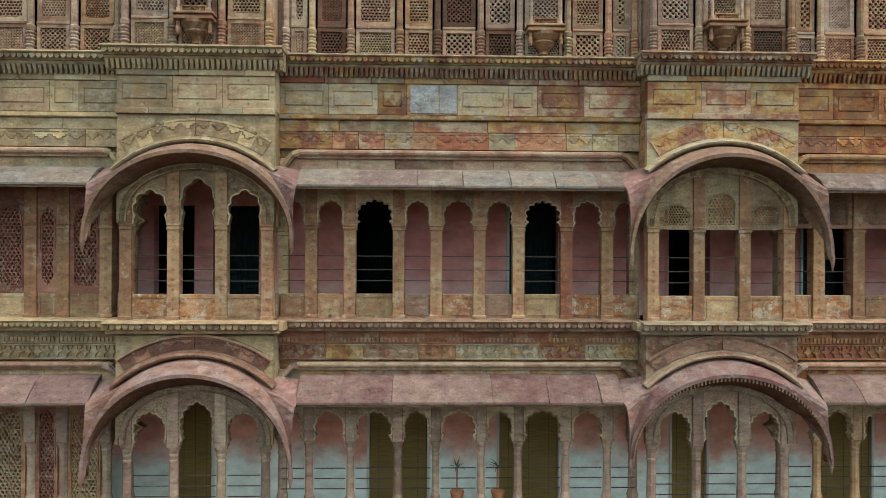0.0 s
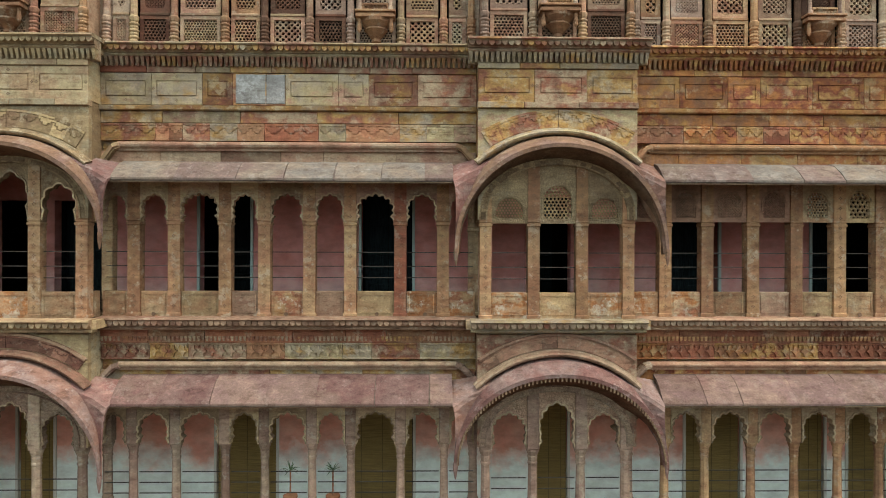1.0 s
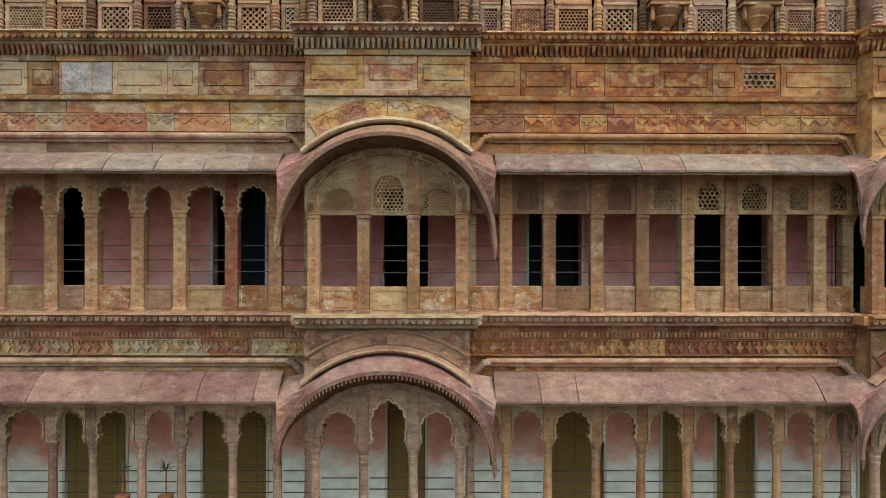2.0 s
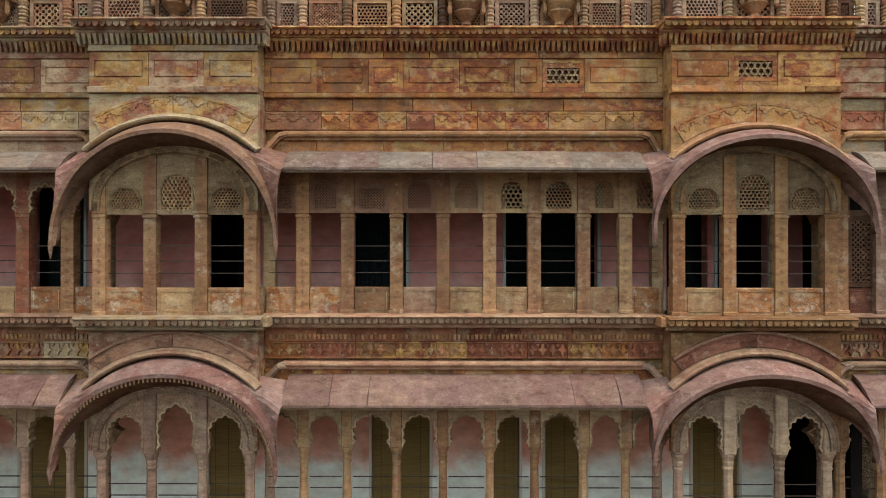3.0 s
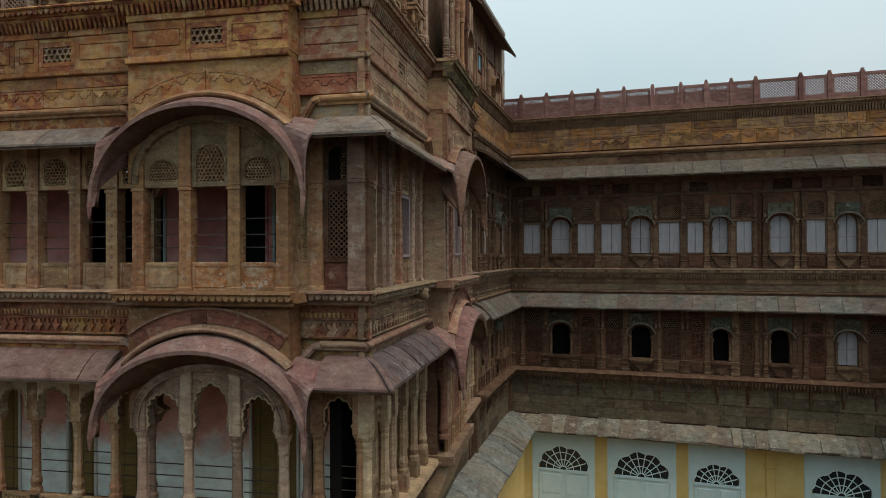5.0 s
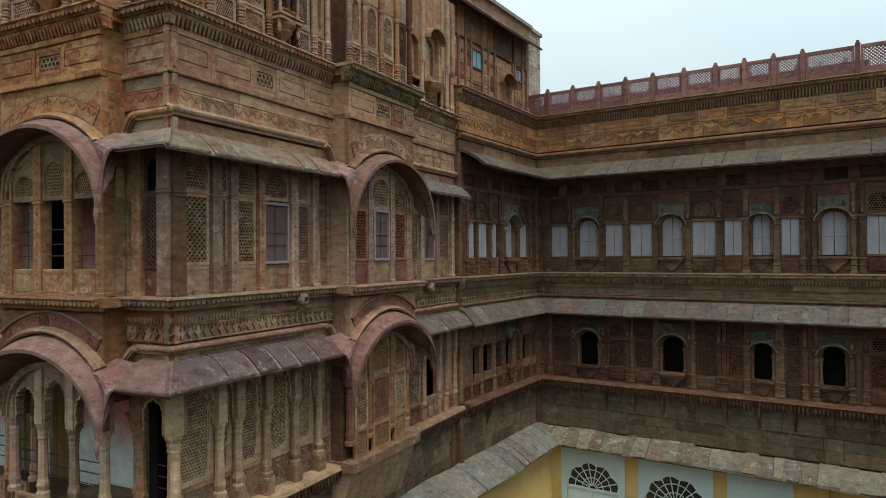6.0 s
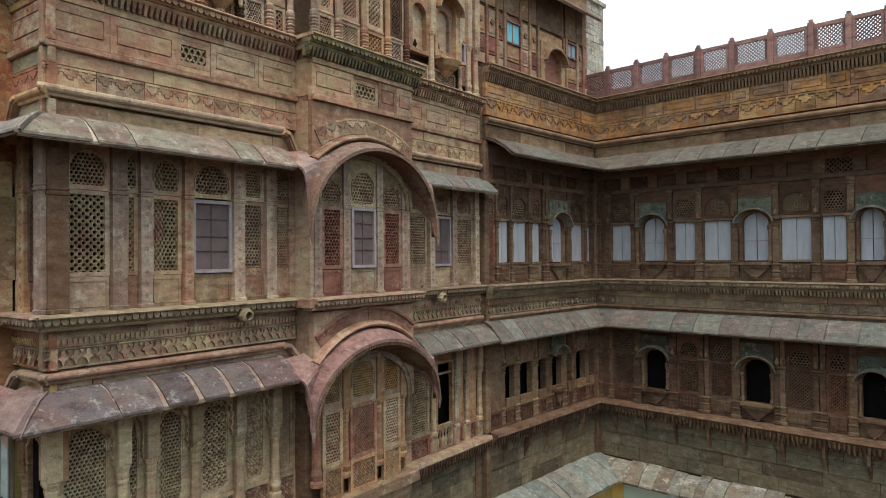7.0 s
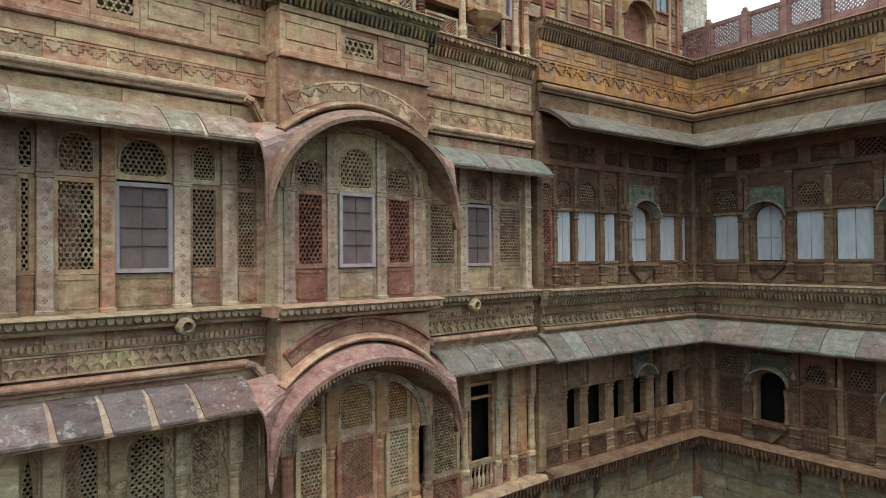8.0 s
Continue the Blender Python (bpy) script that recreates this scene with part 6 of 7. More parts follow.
for l, r, what in ((3.675, 4.11, "jali"), (4.26, 4.86, "win"), (5.01, 5.47, "jali")):
    parapet_slab(t, l, r, EY + 0.06, 9.49, 9.90, (S_RED, S_BUFF)[what == "win"], rng)
    if what == "win":
        sash(t, l + 0.03, r - 0.03, 9.91, 10.85, EY + 0.05)
        pierced(t, l, r, 10.855, 11.98, EY + 0.06, (l + 0.07, r - 0.07, 10.92, 11.40), S_LACEBUFF, S_BUFF, 0.06, "kagome")
    else:
        screen(t, l, r, 9.905, 10.85, EY + 0.05, S_RED, S_RED, 0.058, "kagome", False, 0.06, label="red lattice panel")
        pierced(t, l, r, 10.855, 11.98, EY + 0.06, (l + 0.05, r - 0.05, 10.92, 11.20), S_LACEBUFF, S_BUFF, 0.055, "kagome")
for s, e in ((EC - EH, EC - EH + 0.07), (EC + EH - 0.07, EC + EH)):
    part("bay_side", Geo().box(s, e, EY + 0.06, 0.1, 9.3, 11.198), S_BUFF, t)
    part("return_pier", Geo().cbox(s - 0.10 if s < EC else e - 0.02, s + 0.02 if s < EC else e + 0.10, 0.03, 0.16, 9.49, 11.62), S_BUFF, t)
t = thing("screen_wall", EAST, "closed gallery stretch with a casement between fine stone screens", "screen", "screened stretches")
for u in (5.98, 6.72, 7.43, 8.20):
    square_post(t, u, 0.0, 9.49, 11.60, 10.85, 0.14, S_SHAFT)
for l, r, what in ((6.06, 6.64, "jali"), (6.80, 7.355, "win"), (7.505, 8.12, "jali")):
    parapet_slab(t, l, r, 0.07, 9.49, 9.88, S_BUFF, rng)
    if what == "win":
        sash(t, l, r, 9.89, 10.84, 0.06)
    else:
        screen(t, l, r, 9.885, 10.86, 0.07, S_BUFF, S_BUFF, 0.055, "hex", False, 0.06)
    pierced(t, l, r, 10.865, 11.60, 0.06, (l + 0.1, r - 0.1, 10.92, 11.28), S_BUFF, S_BUFF, 0.05, "diag")

# ---- east front: lower storey ----
t = thing("screen_wall", EAST, "lower closed front of arched stone screens between slender columns", "screen", "screened stretches")
for u in (0.10, 0.86, 1.21, 1.80, 2.46, 3.06):
    baluster_column(t, u, -0.055, 6.68, 7.68, 8.60, 0.07, S_FOIL)
    part("plinth", Geo().cbox(u - 0.09, u + 0.09, -0.07, 0.14, 6.35, 6.682, 0.01), S_BUFF, t)
for l, r, st in ((0.18, 0.78, "hex"), (0.94, 1.13, "hex"), (1.29, 1.72, "hex"), (1.88, 2.38, "star"), (2.54, 2.98, "diag"), (3.14, 3.44, "diag")):
    g = 0.07 if r - l > 0.3 else 0.05
    pierced(t, l - 0.07, r + 0.07, 6.95, 8.60, 0.09, (l + g, r - g, 7.02, 8.18), S_FOIL, S_FOIL, 0.05, st)
    cusped(t, l - 0.004, r + 0.004, 7.70, 8.60, 0.035, 0.50, S_FOIL, 0.052, 11)
    screen(t, l - 0.07, r + 0.07, 6.35, 6.945, 0.085, S_BUFF, S_BUFF, 0.06, "diag", False, 0.06)
t = thing("jharokha", EAST, "lower closed balcony with lattice panels and a red door", "balcony", "lower balcony fronts")
for u in (3.60, 4.17, 4.92, 5.50):
    baluster_column(t, u, EY + 0.04, 6.72, 7.75, 8.9, 0.075, S_RED if u < 4 else S_COL)
for l, r, what in ((3.68, 4.09, "jali"), (4.25, 4.84, "door"), (5.0, 5.42, "jali")):
    pierced(t, l, r, 7.80, 8.88, EY + 0.07, (l + 0.06, r - 0.06, 7.9, 8.45), S_BUFF, S_OCHRE, 0.045, "hex", label="yellowed lattice head")
    screen(t, l, r, 6.95, 7.80, EY + 0.06, S_RED if what == "door" else S_BUFF, S_RED if what == "door" else S_BUFF, 0.055, "diag" if what == "door" else "hex", False, 0.06)
    screen(t, l, r, 6.45, 6.95, EY + 0.06, S_COL, S_COL, 0.06, "diag", False, 0.05)
part("bay_back", Geo().box(EC - EH + 0.02, EC + EH - 0.02, EY + 0.22, 0.1, 6.2, 8.9), S_DARK, t)
part("bay_base", Geo().box(EC - 1.16, EC + 1.16, EY - 0.08, 0.1, 6.28, 6.45).prism([(0.1, 5.3), (0.0, 5.3), (EY + 0.05, 6.1), (EY + 0.05, 6.28), (0.1, 6.28)], EC - 1.1, EC + 1.1), S_BUFF, t)
t = thing("gallery_stretch", EAST, "lower gallery stretch with a tall dark opening and stone panels", "gallery", "screened stretches")
for u in (5.95, 6.70, 7.42, 7.78, 8.22):
    baluster_column(t, u, -0.05, 6.75, 7.75, 8.60, 0.06, S_BUFF)
pierced(t, 6.03, 6.62, 6.80, 8.60, 0.03, (6.10, 6.55, 6.88, 8.18), S_BUFF, S_BUFF, 0.05, "hex")
screen(t, 6.03, 6.62, 6.4, 6.795, 0.03, S_RED, S_RED, 0.05, "diag", False, 0.06, label="red lattice panel")
for u in (5.95, 6.70, 7.42, 7.78, 8.22):
    part("plinth", Geo().cbox(u - 0.09, u + 0.09, -0.02, 0.14, 6.4, 6.752, 0.01), S_BUFF, t)
part("backing", Geo().box(5.9, 6.74, 0.14, 0.16, 6.4, 6.9).box(7.40, 8.26, 0.14, 0.16, 6.4, 6.9), S_DARK, t)
for l, r in ((7.5, 7.7), (7.86, 8.14)):
    parapet_slab(t, l, r, 0.03, 6.78, 8.6, S_COL, rng)
    screen(t, l, r, 6.4, 6.77, 0.03, S_RED, S_RED, 0.05, "diag", False, 0.05, label="red lattice panel")
# a black sheet takes the place of the opening's unlit depth
part("opening_dark", Geo().box(6.78, 7.34, 0.30, 0.318, 6.9, 8.05), M_BLACK, t)
g = Geo().box(6.78, 6.83, 0.0, 0.09, 6.9, 8.1).box(7.29, 7.34, 0.0, 0.09, 6.9, 8.1).box(6.78, 7.34, 0.0, 0.09, 8.05, 8.1).box(6.83, 7.29, 0.02, 0.06, 7.84, 7.88)
part("door_frame", g, S_COL, t)
part("infill_slab", Geo().cbox(6.78, 7.34, 0.02, 0.1, 8.1, 8.6), S_COL, t)
part("bottom_rail", Geo().box(6.78, 7.34, 0.0, 0.06, 6.4, 6.48), S_BUFF, t)
part("top_rail", Geo().box(6.78, 7.34, 0.0, 0.06, 6.82, 6.9), S_BUFF, t)
for k in range(6):
    part("baluster", Geo().turned([(0.02, 6.48), (0.035, 6.6), (0.015, 6.7), (0.03, 6.82)], 6.84 + k * 0.088, 0.03, 6), S_BUFF, t)

# ---- inner and far fronts ----
DLEN, CLEN = 4.52, 14.0
TA = math.tan(radians((85.4 - (-6.6) - 90) / 2))


def court_front(name, place, u0, u1, m0, m1, label):
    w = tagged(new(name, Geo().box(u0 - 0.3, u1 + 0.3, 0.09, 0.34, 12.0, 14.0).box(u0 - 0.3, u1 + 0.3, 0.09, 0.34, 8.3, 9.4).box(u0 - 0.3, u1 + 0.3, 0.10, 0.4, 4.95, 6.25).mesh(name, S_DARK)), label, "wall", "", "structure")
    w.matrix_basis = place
    r = tagged(new(name + "_rooms", Geo().box(u0, u1, 0.35, 0.45, 6.3, 12.2).mesh(name + "_rooms", M_BLACK)), "near-black wall standing in for the unlit rooms behind the windows", "wall", "", "structure")
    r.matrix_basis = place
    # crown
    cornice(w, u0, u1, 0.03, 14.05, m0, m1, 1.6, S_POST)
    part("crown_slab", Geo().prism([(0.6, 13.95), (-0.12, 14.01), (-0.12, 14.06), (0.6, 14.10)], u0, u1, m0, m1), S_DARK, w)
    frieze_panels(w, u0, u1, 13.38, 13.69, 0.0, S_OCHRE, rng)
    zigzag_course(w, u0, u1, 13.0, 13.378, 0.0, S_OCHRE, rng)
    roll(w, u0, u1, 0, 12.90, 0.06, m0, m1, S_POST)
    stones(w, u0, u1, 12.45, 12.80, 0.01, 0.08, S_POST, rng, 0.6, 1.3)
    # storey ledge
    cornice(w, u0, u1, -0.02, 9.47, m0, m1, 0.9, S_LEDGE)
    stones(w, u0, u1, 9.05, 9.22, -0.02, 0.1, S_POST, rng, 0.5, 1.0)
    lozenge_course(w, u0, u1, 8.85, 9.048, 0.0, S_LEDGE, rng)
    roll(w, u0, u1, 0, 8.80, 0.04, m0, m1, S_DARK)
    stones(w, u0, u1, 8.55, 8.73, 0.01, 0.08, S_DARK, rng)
    # lower bracketed ledge
    g = Geo().prism([(0.1, 6.34), (-0.22, 6.34), (-0.25, 6.38), (-0.22, 6.44), (0.1, 6.47)], u0, u1, m0, m1).prism([(0.1, 6.22), (-0.12, 6.22), (-0.18, 6.337), (0.1, 6.337)], u0, u1, m0, m1)
    part("floor_ledge", g, S_DARK, w)
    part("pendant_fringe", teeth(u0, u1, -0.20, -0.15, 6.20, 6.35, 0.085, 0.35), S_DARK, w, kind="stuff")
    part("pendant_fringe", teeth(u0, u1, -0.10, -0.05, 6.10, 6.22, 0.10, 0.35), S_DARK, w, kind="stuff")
    k = u0 + 0.5
    while k < u1:
        part("bracket", Geo().prism([(0.1, 5.55), (0.06, 5.55), (0.0, 5.75), (-0.10, 5.95), (-0.12, 6.1), (-0.12, 6.22), (0.1, 6.22)], k, k + 0.06), S_DARK, w)
        k += 0.78
    for z0, z1 in ((5.02, 5.33), (5.33, 5.62), (5.62, 5.92), (5.92, 6.2)):
        stones(w, u0, u1, z0 + 0.001, z1, 0.05 - 0.02 * (z0 > 5.6), 0.1, S_MOSSY, rng, 0.4, 1.3)
    return w


inner = court_front("wall_inner", INNER, 0.0, DLEN, 0.0, -TA, "recessed inner front of brown and ochre sandstone")
far = court_front("wall_far", FAR, 0.0, CLEN, -TA, 0.0, "far courtyard front of dark brown and ochre sandstone")
eave("eave", INNER, -0.05, DLEN, 0, 12.55, 12.13, 0.74, rng, 0, -TA, S_GREYSLAB, "high sloping eave of grey slabs", slab=(0.5, 0.8), joint=0.006, bed=S_GREYSLAB, slant=0.03)
eave("eave", FAR, 0.0, CLEN, 0, 12.55, 12.13, 0.74, rng, -TA, 0, S_GREYSLAB, "long sloping eave of grey slabs", slab=(0.5, 0.8), joint=0.006, bed=S_GREYSLAB, slant=0.03)
eave("eave", INNER, -0.1, DLEN, 0, 8.74, 8.34, 0.45, rng, 0, -TA, S_EAVE_GREEN, "sloping eave of verdigris-stained slabs", slab=(0.4, 0.6), joint=0.01, bed=S_EAVE_GREEN, slant=0.03)
eave("eave", FAR, 0.0, CLEN, 0, 8.74, 8.34, 0.45, rng, -TA, 0, S_EAVE_GREEN, "sloping eave of verdigris-stained slabs", slab=(0.4, 0.6), joint=0.01, bed=S_EAVE_GREEN, slant=0.03)


def little_hood(parent, c, half, z, y, material, crest=True):
    """A small curved hood with upturned ends over an arched window."""
    g = Geo()
    rows = []
    for k in range(17):
        a = -1.42 + 2.84 * k / 16
        s, co = math.sin(a), math.cos(a)
        rows.append([(c + (half + 0.03) * s * 0.95, y + 0.02, z + half * co + 0.05), (c + (half + 0.07) * s, y - 0.15, z + half * co + 0.0), (c + (half + 0.06) * s, y - 0.15, z + half * co - 0.022), (c + half * s * 0.97, y + 0.02, z + half * co)])
    m = 4
    g.add([p for r in rows for p in r], [(i * m + k, i * m + (k + 1) % m, (i + 1) * m + (k + 1) % m, (i + 1) * m + k) for i in range(16) for k in range(m)] + [(0, 1, 2, 3), (67, 66, 65, 64)])
    hd = part("little_hood", g, material, parent, "verdigris-stained little hood")
    lip = ribbon([(p[1][0], p[1][2] - 0.008) for p in rows], 0.026, y - 0.165, y - 0.148)
    part("lip", lip, S_EAVE_PALE, hd, "pale worn rim")
    if not crest:
        return hd
    g = Geo().ring_plate((c - half * 0.98, c + half * 0.98, z + half * 0.25, z + half + 0.24), (c, z + half * 0.25), lambda p: (half * 0.93 * math.cos(p), half * 0.74 * math.sin(p)), 0.0, math.pi, y - 0.035, y + 0.02, 24)
    g.cbox(c - half, c + half, y - 0.05, y + 0.02, z + half + 0.24, z + half + 0.27, 0.006)
    for k in (-0.62, 0.0, 0.62):
        m, h0 = c + half * k, z + half + (0.16 if k == 0 else 0.10)
        g.turned([(0.008, h0 - 0.05), (0.035, h0 - 0.03), (0.042, h0), (0.03, h0 + 0.04), (0.006, h0 + 0.07)], m, y - 0.03, 8)
    part("crest", g, S_CREST, hd)
    return hd


def corbel_box(parent, u0, u1, z1, y):
    c, h = (u0 + u1) / 2, (u1 - u0) / 2
    g = Geo().box(u0, u1, y - 0.14, y, z1 - 0.07, z1).box(u0 + 0.04, u1 - 0.04, y - 0.10, y, z1 - 0.14, z1 - 0.07)
    g.sheet([(u0 + 0.06, z1 - 0.14), (u1 - 0.06, z1 - 0.14), (c + h * 0.5, z1 - 0.24), (c + 0.06, z1 - 0.34), (c - 0.06, z1 - 0.34), (c - h * 0.5, z1 - 0.24)], y - 0.07, y)
    g.turned([(0.015, z1 - 0.42), (0.05, z1 - 0.37), (0.03, z1 - 0.33)], c, y - 0.03, 6)
    part("corbel_sill", g, S_DARK, parent)


def carved_post(parent, a, b, y, z0, head, top):
    """A slender pier: ringed base, waisted shaft, banded cap; a knob bracket on it."""
    prof = [(0.03, z0), (0.03, z0 + 0.06), (0.012, z0 + 0.075), (0.02, z0 + 0.17), (0.004, z0 + 0.185), (0.028, z0 + 0.20), (0.028, z0 + 0.22), (0.006, z0 + 0.235), (0.018, z0 + 0.33), (0.03, z0 + 0.345), (0.03, z0 + 0.37), (0.0, z0 + 0.39),
            (0.008, (z0 + head) / 2 + 0.1), (0.0, head - 0.16), (0.016, head - 0.15), (0.016, head - 0.12), (0.0, head - 0.11), (0.02, head - 0.05), (0.008, head - 0.04), (0.035, head - 0.01), (0.035, head + 0.03), (0.0, head + 0.045),
            (0.0, top - 0.15), (0.014, top - 0.14), (0.014, top - 0.11), (0.0, top - 0.10), (0.022, top - 0.05), (0.022, top)]
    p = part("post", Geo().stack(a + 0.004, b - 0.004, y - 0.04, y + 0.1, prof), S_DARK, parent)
    r = min(0.05, (b - a) * 0.45)
    part("knob", Geo().turned([(0.01, head + 0.05), (r, head + 0.09), (r * 0.9, head + 0.14), (r * 0.4, head + 0.18), (0.006, head + 0.22)], (a + b) / 2, y - 0.06, 6), S_POST, p)


def court_storey(place, wins, u0, u1, z0, sill, head, top, shut, group, y=0.02):
    """A run of windows between posts: rectangular and hooded arched ones over panels."""
    k_edges = [u0] + [x for w in wins for x in w[:2]] + [u1]
    posts = thing("post_row", place, "row of brown stone posts with carved bases between the windows", "posts", group)
    for a, b in zip(k_edges[::2], k_edges[1::2]):
        if b - a > 0.2:
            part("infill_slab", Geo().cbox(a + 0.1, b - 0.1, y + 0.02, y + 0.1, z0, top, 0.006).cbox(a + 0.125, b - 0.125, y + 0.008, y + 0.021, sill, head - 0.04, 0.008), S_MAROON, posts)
            carved_post(posts, a, a + 0.098, y, z0, head, top)
            carved_post(posts, b - 0.098, b, y, z0, head, top)
        elif b - a > 0.03:
            carved_post(posts, a, b, y, z0, head, top)
    for n, (a, b, kind) in enumerate(wins):
        c, h = (a + b) / 2, (b - a) / 2
        arch = kind.startswith("arch")
        closed = shut or kind == "arch_shut"
        t = thing("window_unit", place, ("hooded arched window with pale shutters over a carved corbel sill" if closed else "hooded arched window, dark and open, over a carved sill") if arch else ("pair of pale grey shutters under a carved lattice head" if shut else "brown stone lattice panel with a plain slab beneath"), "window", group)
        if arch:
            spr, hw = head - 0.14, h * 0.75
            g = Geo().ring_plate((a, b, spr, top), (c, spr), lambda p: (hw * math.cos(p), (0.18 + h * 0.25) * max(0.0, math.sin(p)) ** 0.8), 0.0, math.pi, y - 0.02, y + 0.12, 32)
            part("arch_surround", g, S_MAROON, t)
            for s0, s1 in ((a, c - hw), (c + hw, b)):
                part("jamb", Geo().cbox(s0, s1, y - 0.02, y + 0.12, sill - 0.02, spr - 0.002, 0.006), S_DARK, t)
            for s in (-1, 1):
                part("colonnette", Geo().turned([(0.05, sill), (0.05, sill + 0.05), (0.03, sill + 0.1), (0.03, head - 0.3), (0.05, head - 0.22), (0.05, head - 0.15)], c + s * h * 0.84, y - 0.05, 8), S_DARK, t)
            little_hood(t, c, h * 0.95, head - 0.12, y - 0.03, S_HOODGREEN)
            corbel_box(t, a + 0.03, b - 0.03, sill - 0.02, y)
            part("sill_slab", Geo().cbox(a, b, y, y + 0.1, z0, sill - 0.02), S_DARK, t)
            if closed:
                for s0, s1 in ((c - hw, c - 0.006), (c + 0.006, c + hw)):
                    part("shutter", Geo().cbox(s0, s1, y + 0.085, y + 0.11, sill, head + 0.16, 0.006), M_SHUTTER, t)
                part("cross_bar", Geo().box(c - hw, c + hw, y + 0.07, y + 0.085, sill + 0.42, sill + 0.44), M_FRAME, t)
            else:
                # black sheet painted as the darkness of the room
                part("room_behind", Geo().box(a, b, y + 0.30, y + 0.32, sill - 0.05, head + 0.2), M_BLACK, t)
        else:
            parapet = Geo().cbox(a, b, y, y + 0.1, z0, sill - 0.03, 0.008)
            parapet.cbox(a + 0.05, b - 0.05, y - 0.016, y + 0.001, z0 + 0.06, sill - 0.08, 0.01)
            for i in range(max(1, int((b - a - 0.14) / 0.075))):
                for j in range(3):
                    u, z = a + 0.09 + i * 0.075, z0 + 0.10 + j * (sill - z0 - 0.24) / 2
                    parapet.sheet([(u - 0.026, z + 0.02), (u, z - 0.012), (u + 0.026, z + 0.02), (u, z + 0.052)], y - 0.028, y - 0.015)
            part("carved_panel", parapet, (S_MAROON, S_DARK)[n % 2], t)
            if kind == "lattice":
                screen(t, a, b, sill - 0.03, head + 0.05, y, S_RED, S_RED, 0.06, "star", False, 0.05, label="dark red pierced screen")
                pierced(t, a, b, head + 0.055, top, y + 0.01, (a + 0.05, b - 0.05, head + 0.12, head + 0.45), S_MAROON, S_DARK, 0.06, "hex")
            elif shut:
                g = Geo().box(a, b, y - 0.02, y + 0.1, sill - 0.03, sill + 0.01).box(a, a + 0.03, y, y + 0.1, sill + 0.01, head).box(b - 0.03, b, y, y + 0.1, sill + 0.01, head).box(a, b, y - 0.01, y + 0.1, head, head + 0.05)
                part("window_frame", g, S_DARK, t)
                for s0, s1 in ((a + 0.035, c - 0.005), (c + 0.005, b - 0.035)):
                    part("shutter", Geo().cbox(s0, s1, y + 0.05, y + 0.075, sill + 0.012, head - 0.002, 0.006), M_SHUTTER, t)
                pierced(t, a, b, head + 0.055, top, y + 0.01, (a + 0.07, b - 0.07, head + 0.12, min(top - 0.05, head + 0.52)), S_MAROON, S_DARK, 0.06, ("hex", "diag")[n % 2])
            else:
                screen(t, a, b, sill - 0.03, head, y, S_MAROON, S_MAROON, 0.07, "diag", False, 0.05)
                pierced(t, a, b, head, top, y + 0.01, (a + 0.08, b - 0.08, head + 0.05, min(top - 0.1, head + 0.38)), S_MAROON, S_DARK, 0.065, "hex")


CW = [(0.42, 1.0, "rect"), (1.22, 1.95, "arch"), (2.06, 2.62, "rect"), (2.76, 3.42, "rect"), (3.56, 4.28, "arch"), (4.40, 5.04, "rect"), (5.18, 5.67, "rect"), (5.80, 6.36, "arch"), (6.48, 6.94, "rect"), (7.28, 7.97, "arch"), (8.24, 8.77, "rect"), (8.94, 9.56, "arch"), (9.69, 10.24, "rect"), (10.4, 11.0, "arch"), (11.15, 11.7, "rect"), (11.85, 12.5, "rect")]
DW = [(0.02, 0.30, "lattice"), (0.38, 0.83, "rect"), (0.90, 1.50, "rect"), (1.62, 2.05, "rect"), (2.28, 3.12, "arch"), (3.30, 3.95, "rect"), (4.05, 4.32, "rect")]
court_storey(FAR, CW, 0.05, 12.6, 9.48, 9.92, 10.82, 11.58, True, "far upper windows")
court_storey(INNER, DW, 0.0, 4.42, 9.48, 9.92, 10.82, 11.58, True, "inner upper windows")
CL = [(0.46, 1.05, "rect"), (1.22, 1.95, "arch"), (2.12, 2.66, "rect"), (2.88, 3.40, "rect"), (3.56, 4.28, "arch"), (4.48, 5.02, "rect"), (5.24, 5.66, "rect"), (5.80, 6.36, "arch"), (6.55, 6.95, "rect"), (7.28, 7.90, "arch"), (8.27, 8.72, "rect"), (8.9, 9.56, "arch_shut"), (9.69, 10.24, "rect"), (10.4, 11.0, "arch"), (11.15, 11.7, "rect"), (11.85, 12.5, "rect")]
court_storey(FAR, CL, 0.05, 12.6, 6.47, 6.88, 7.66, 8.55, False, "far lower windows")
DL = [(0.04, 0.48, "rect"), (0.62, 0.96, "open"), (1.16, 1.63, "open"), (1.87, 2.18, "open"), (2.45, 2.85, "arch"), (3.10, 3.34, "open"), (3.53, 3.95, "open"), (4.15, 4.38, "open")]


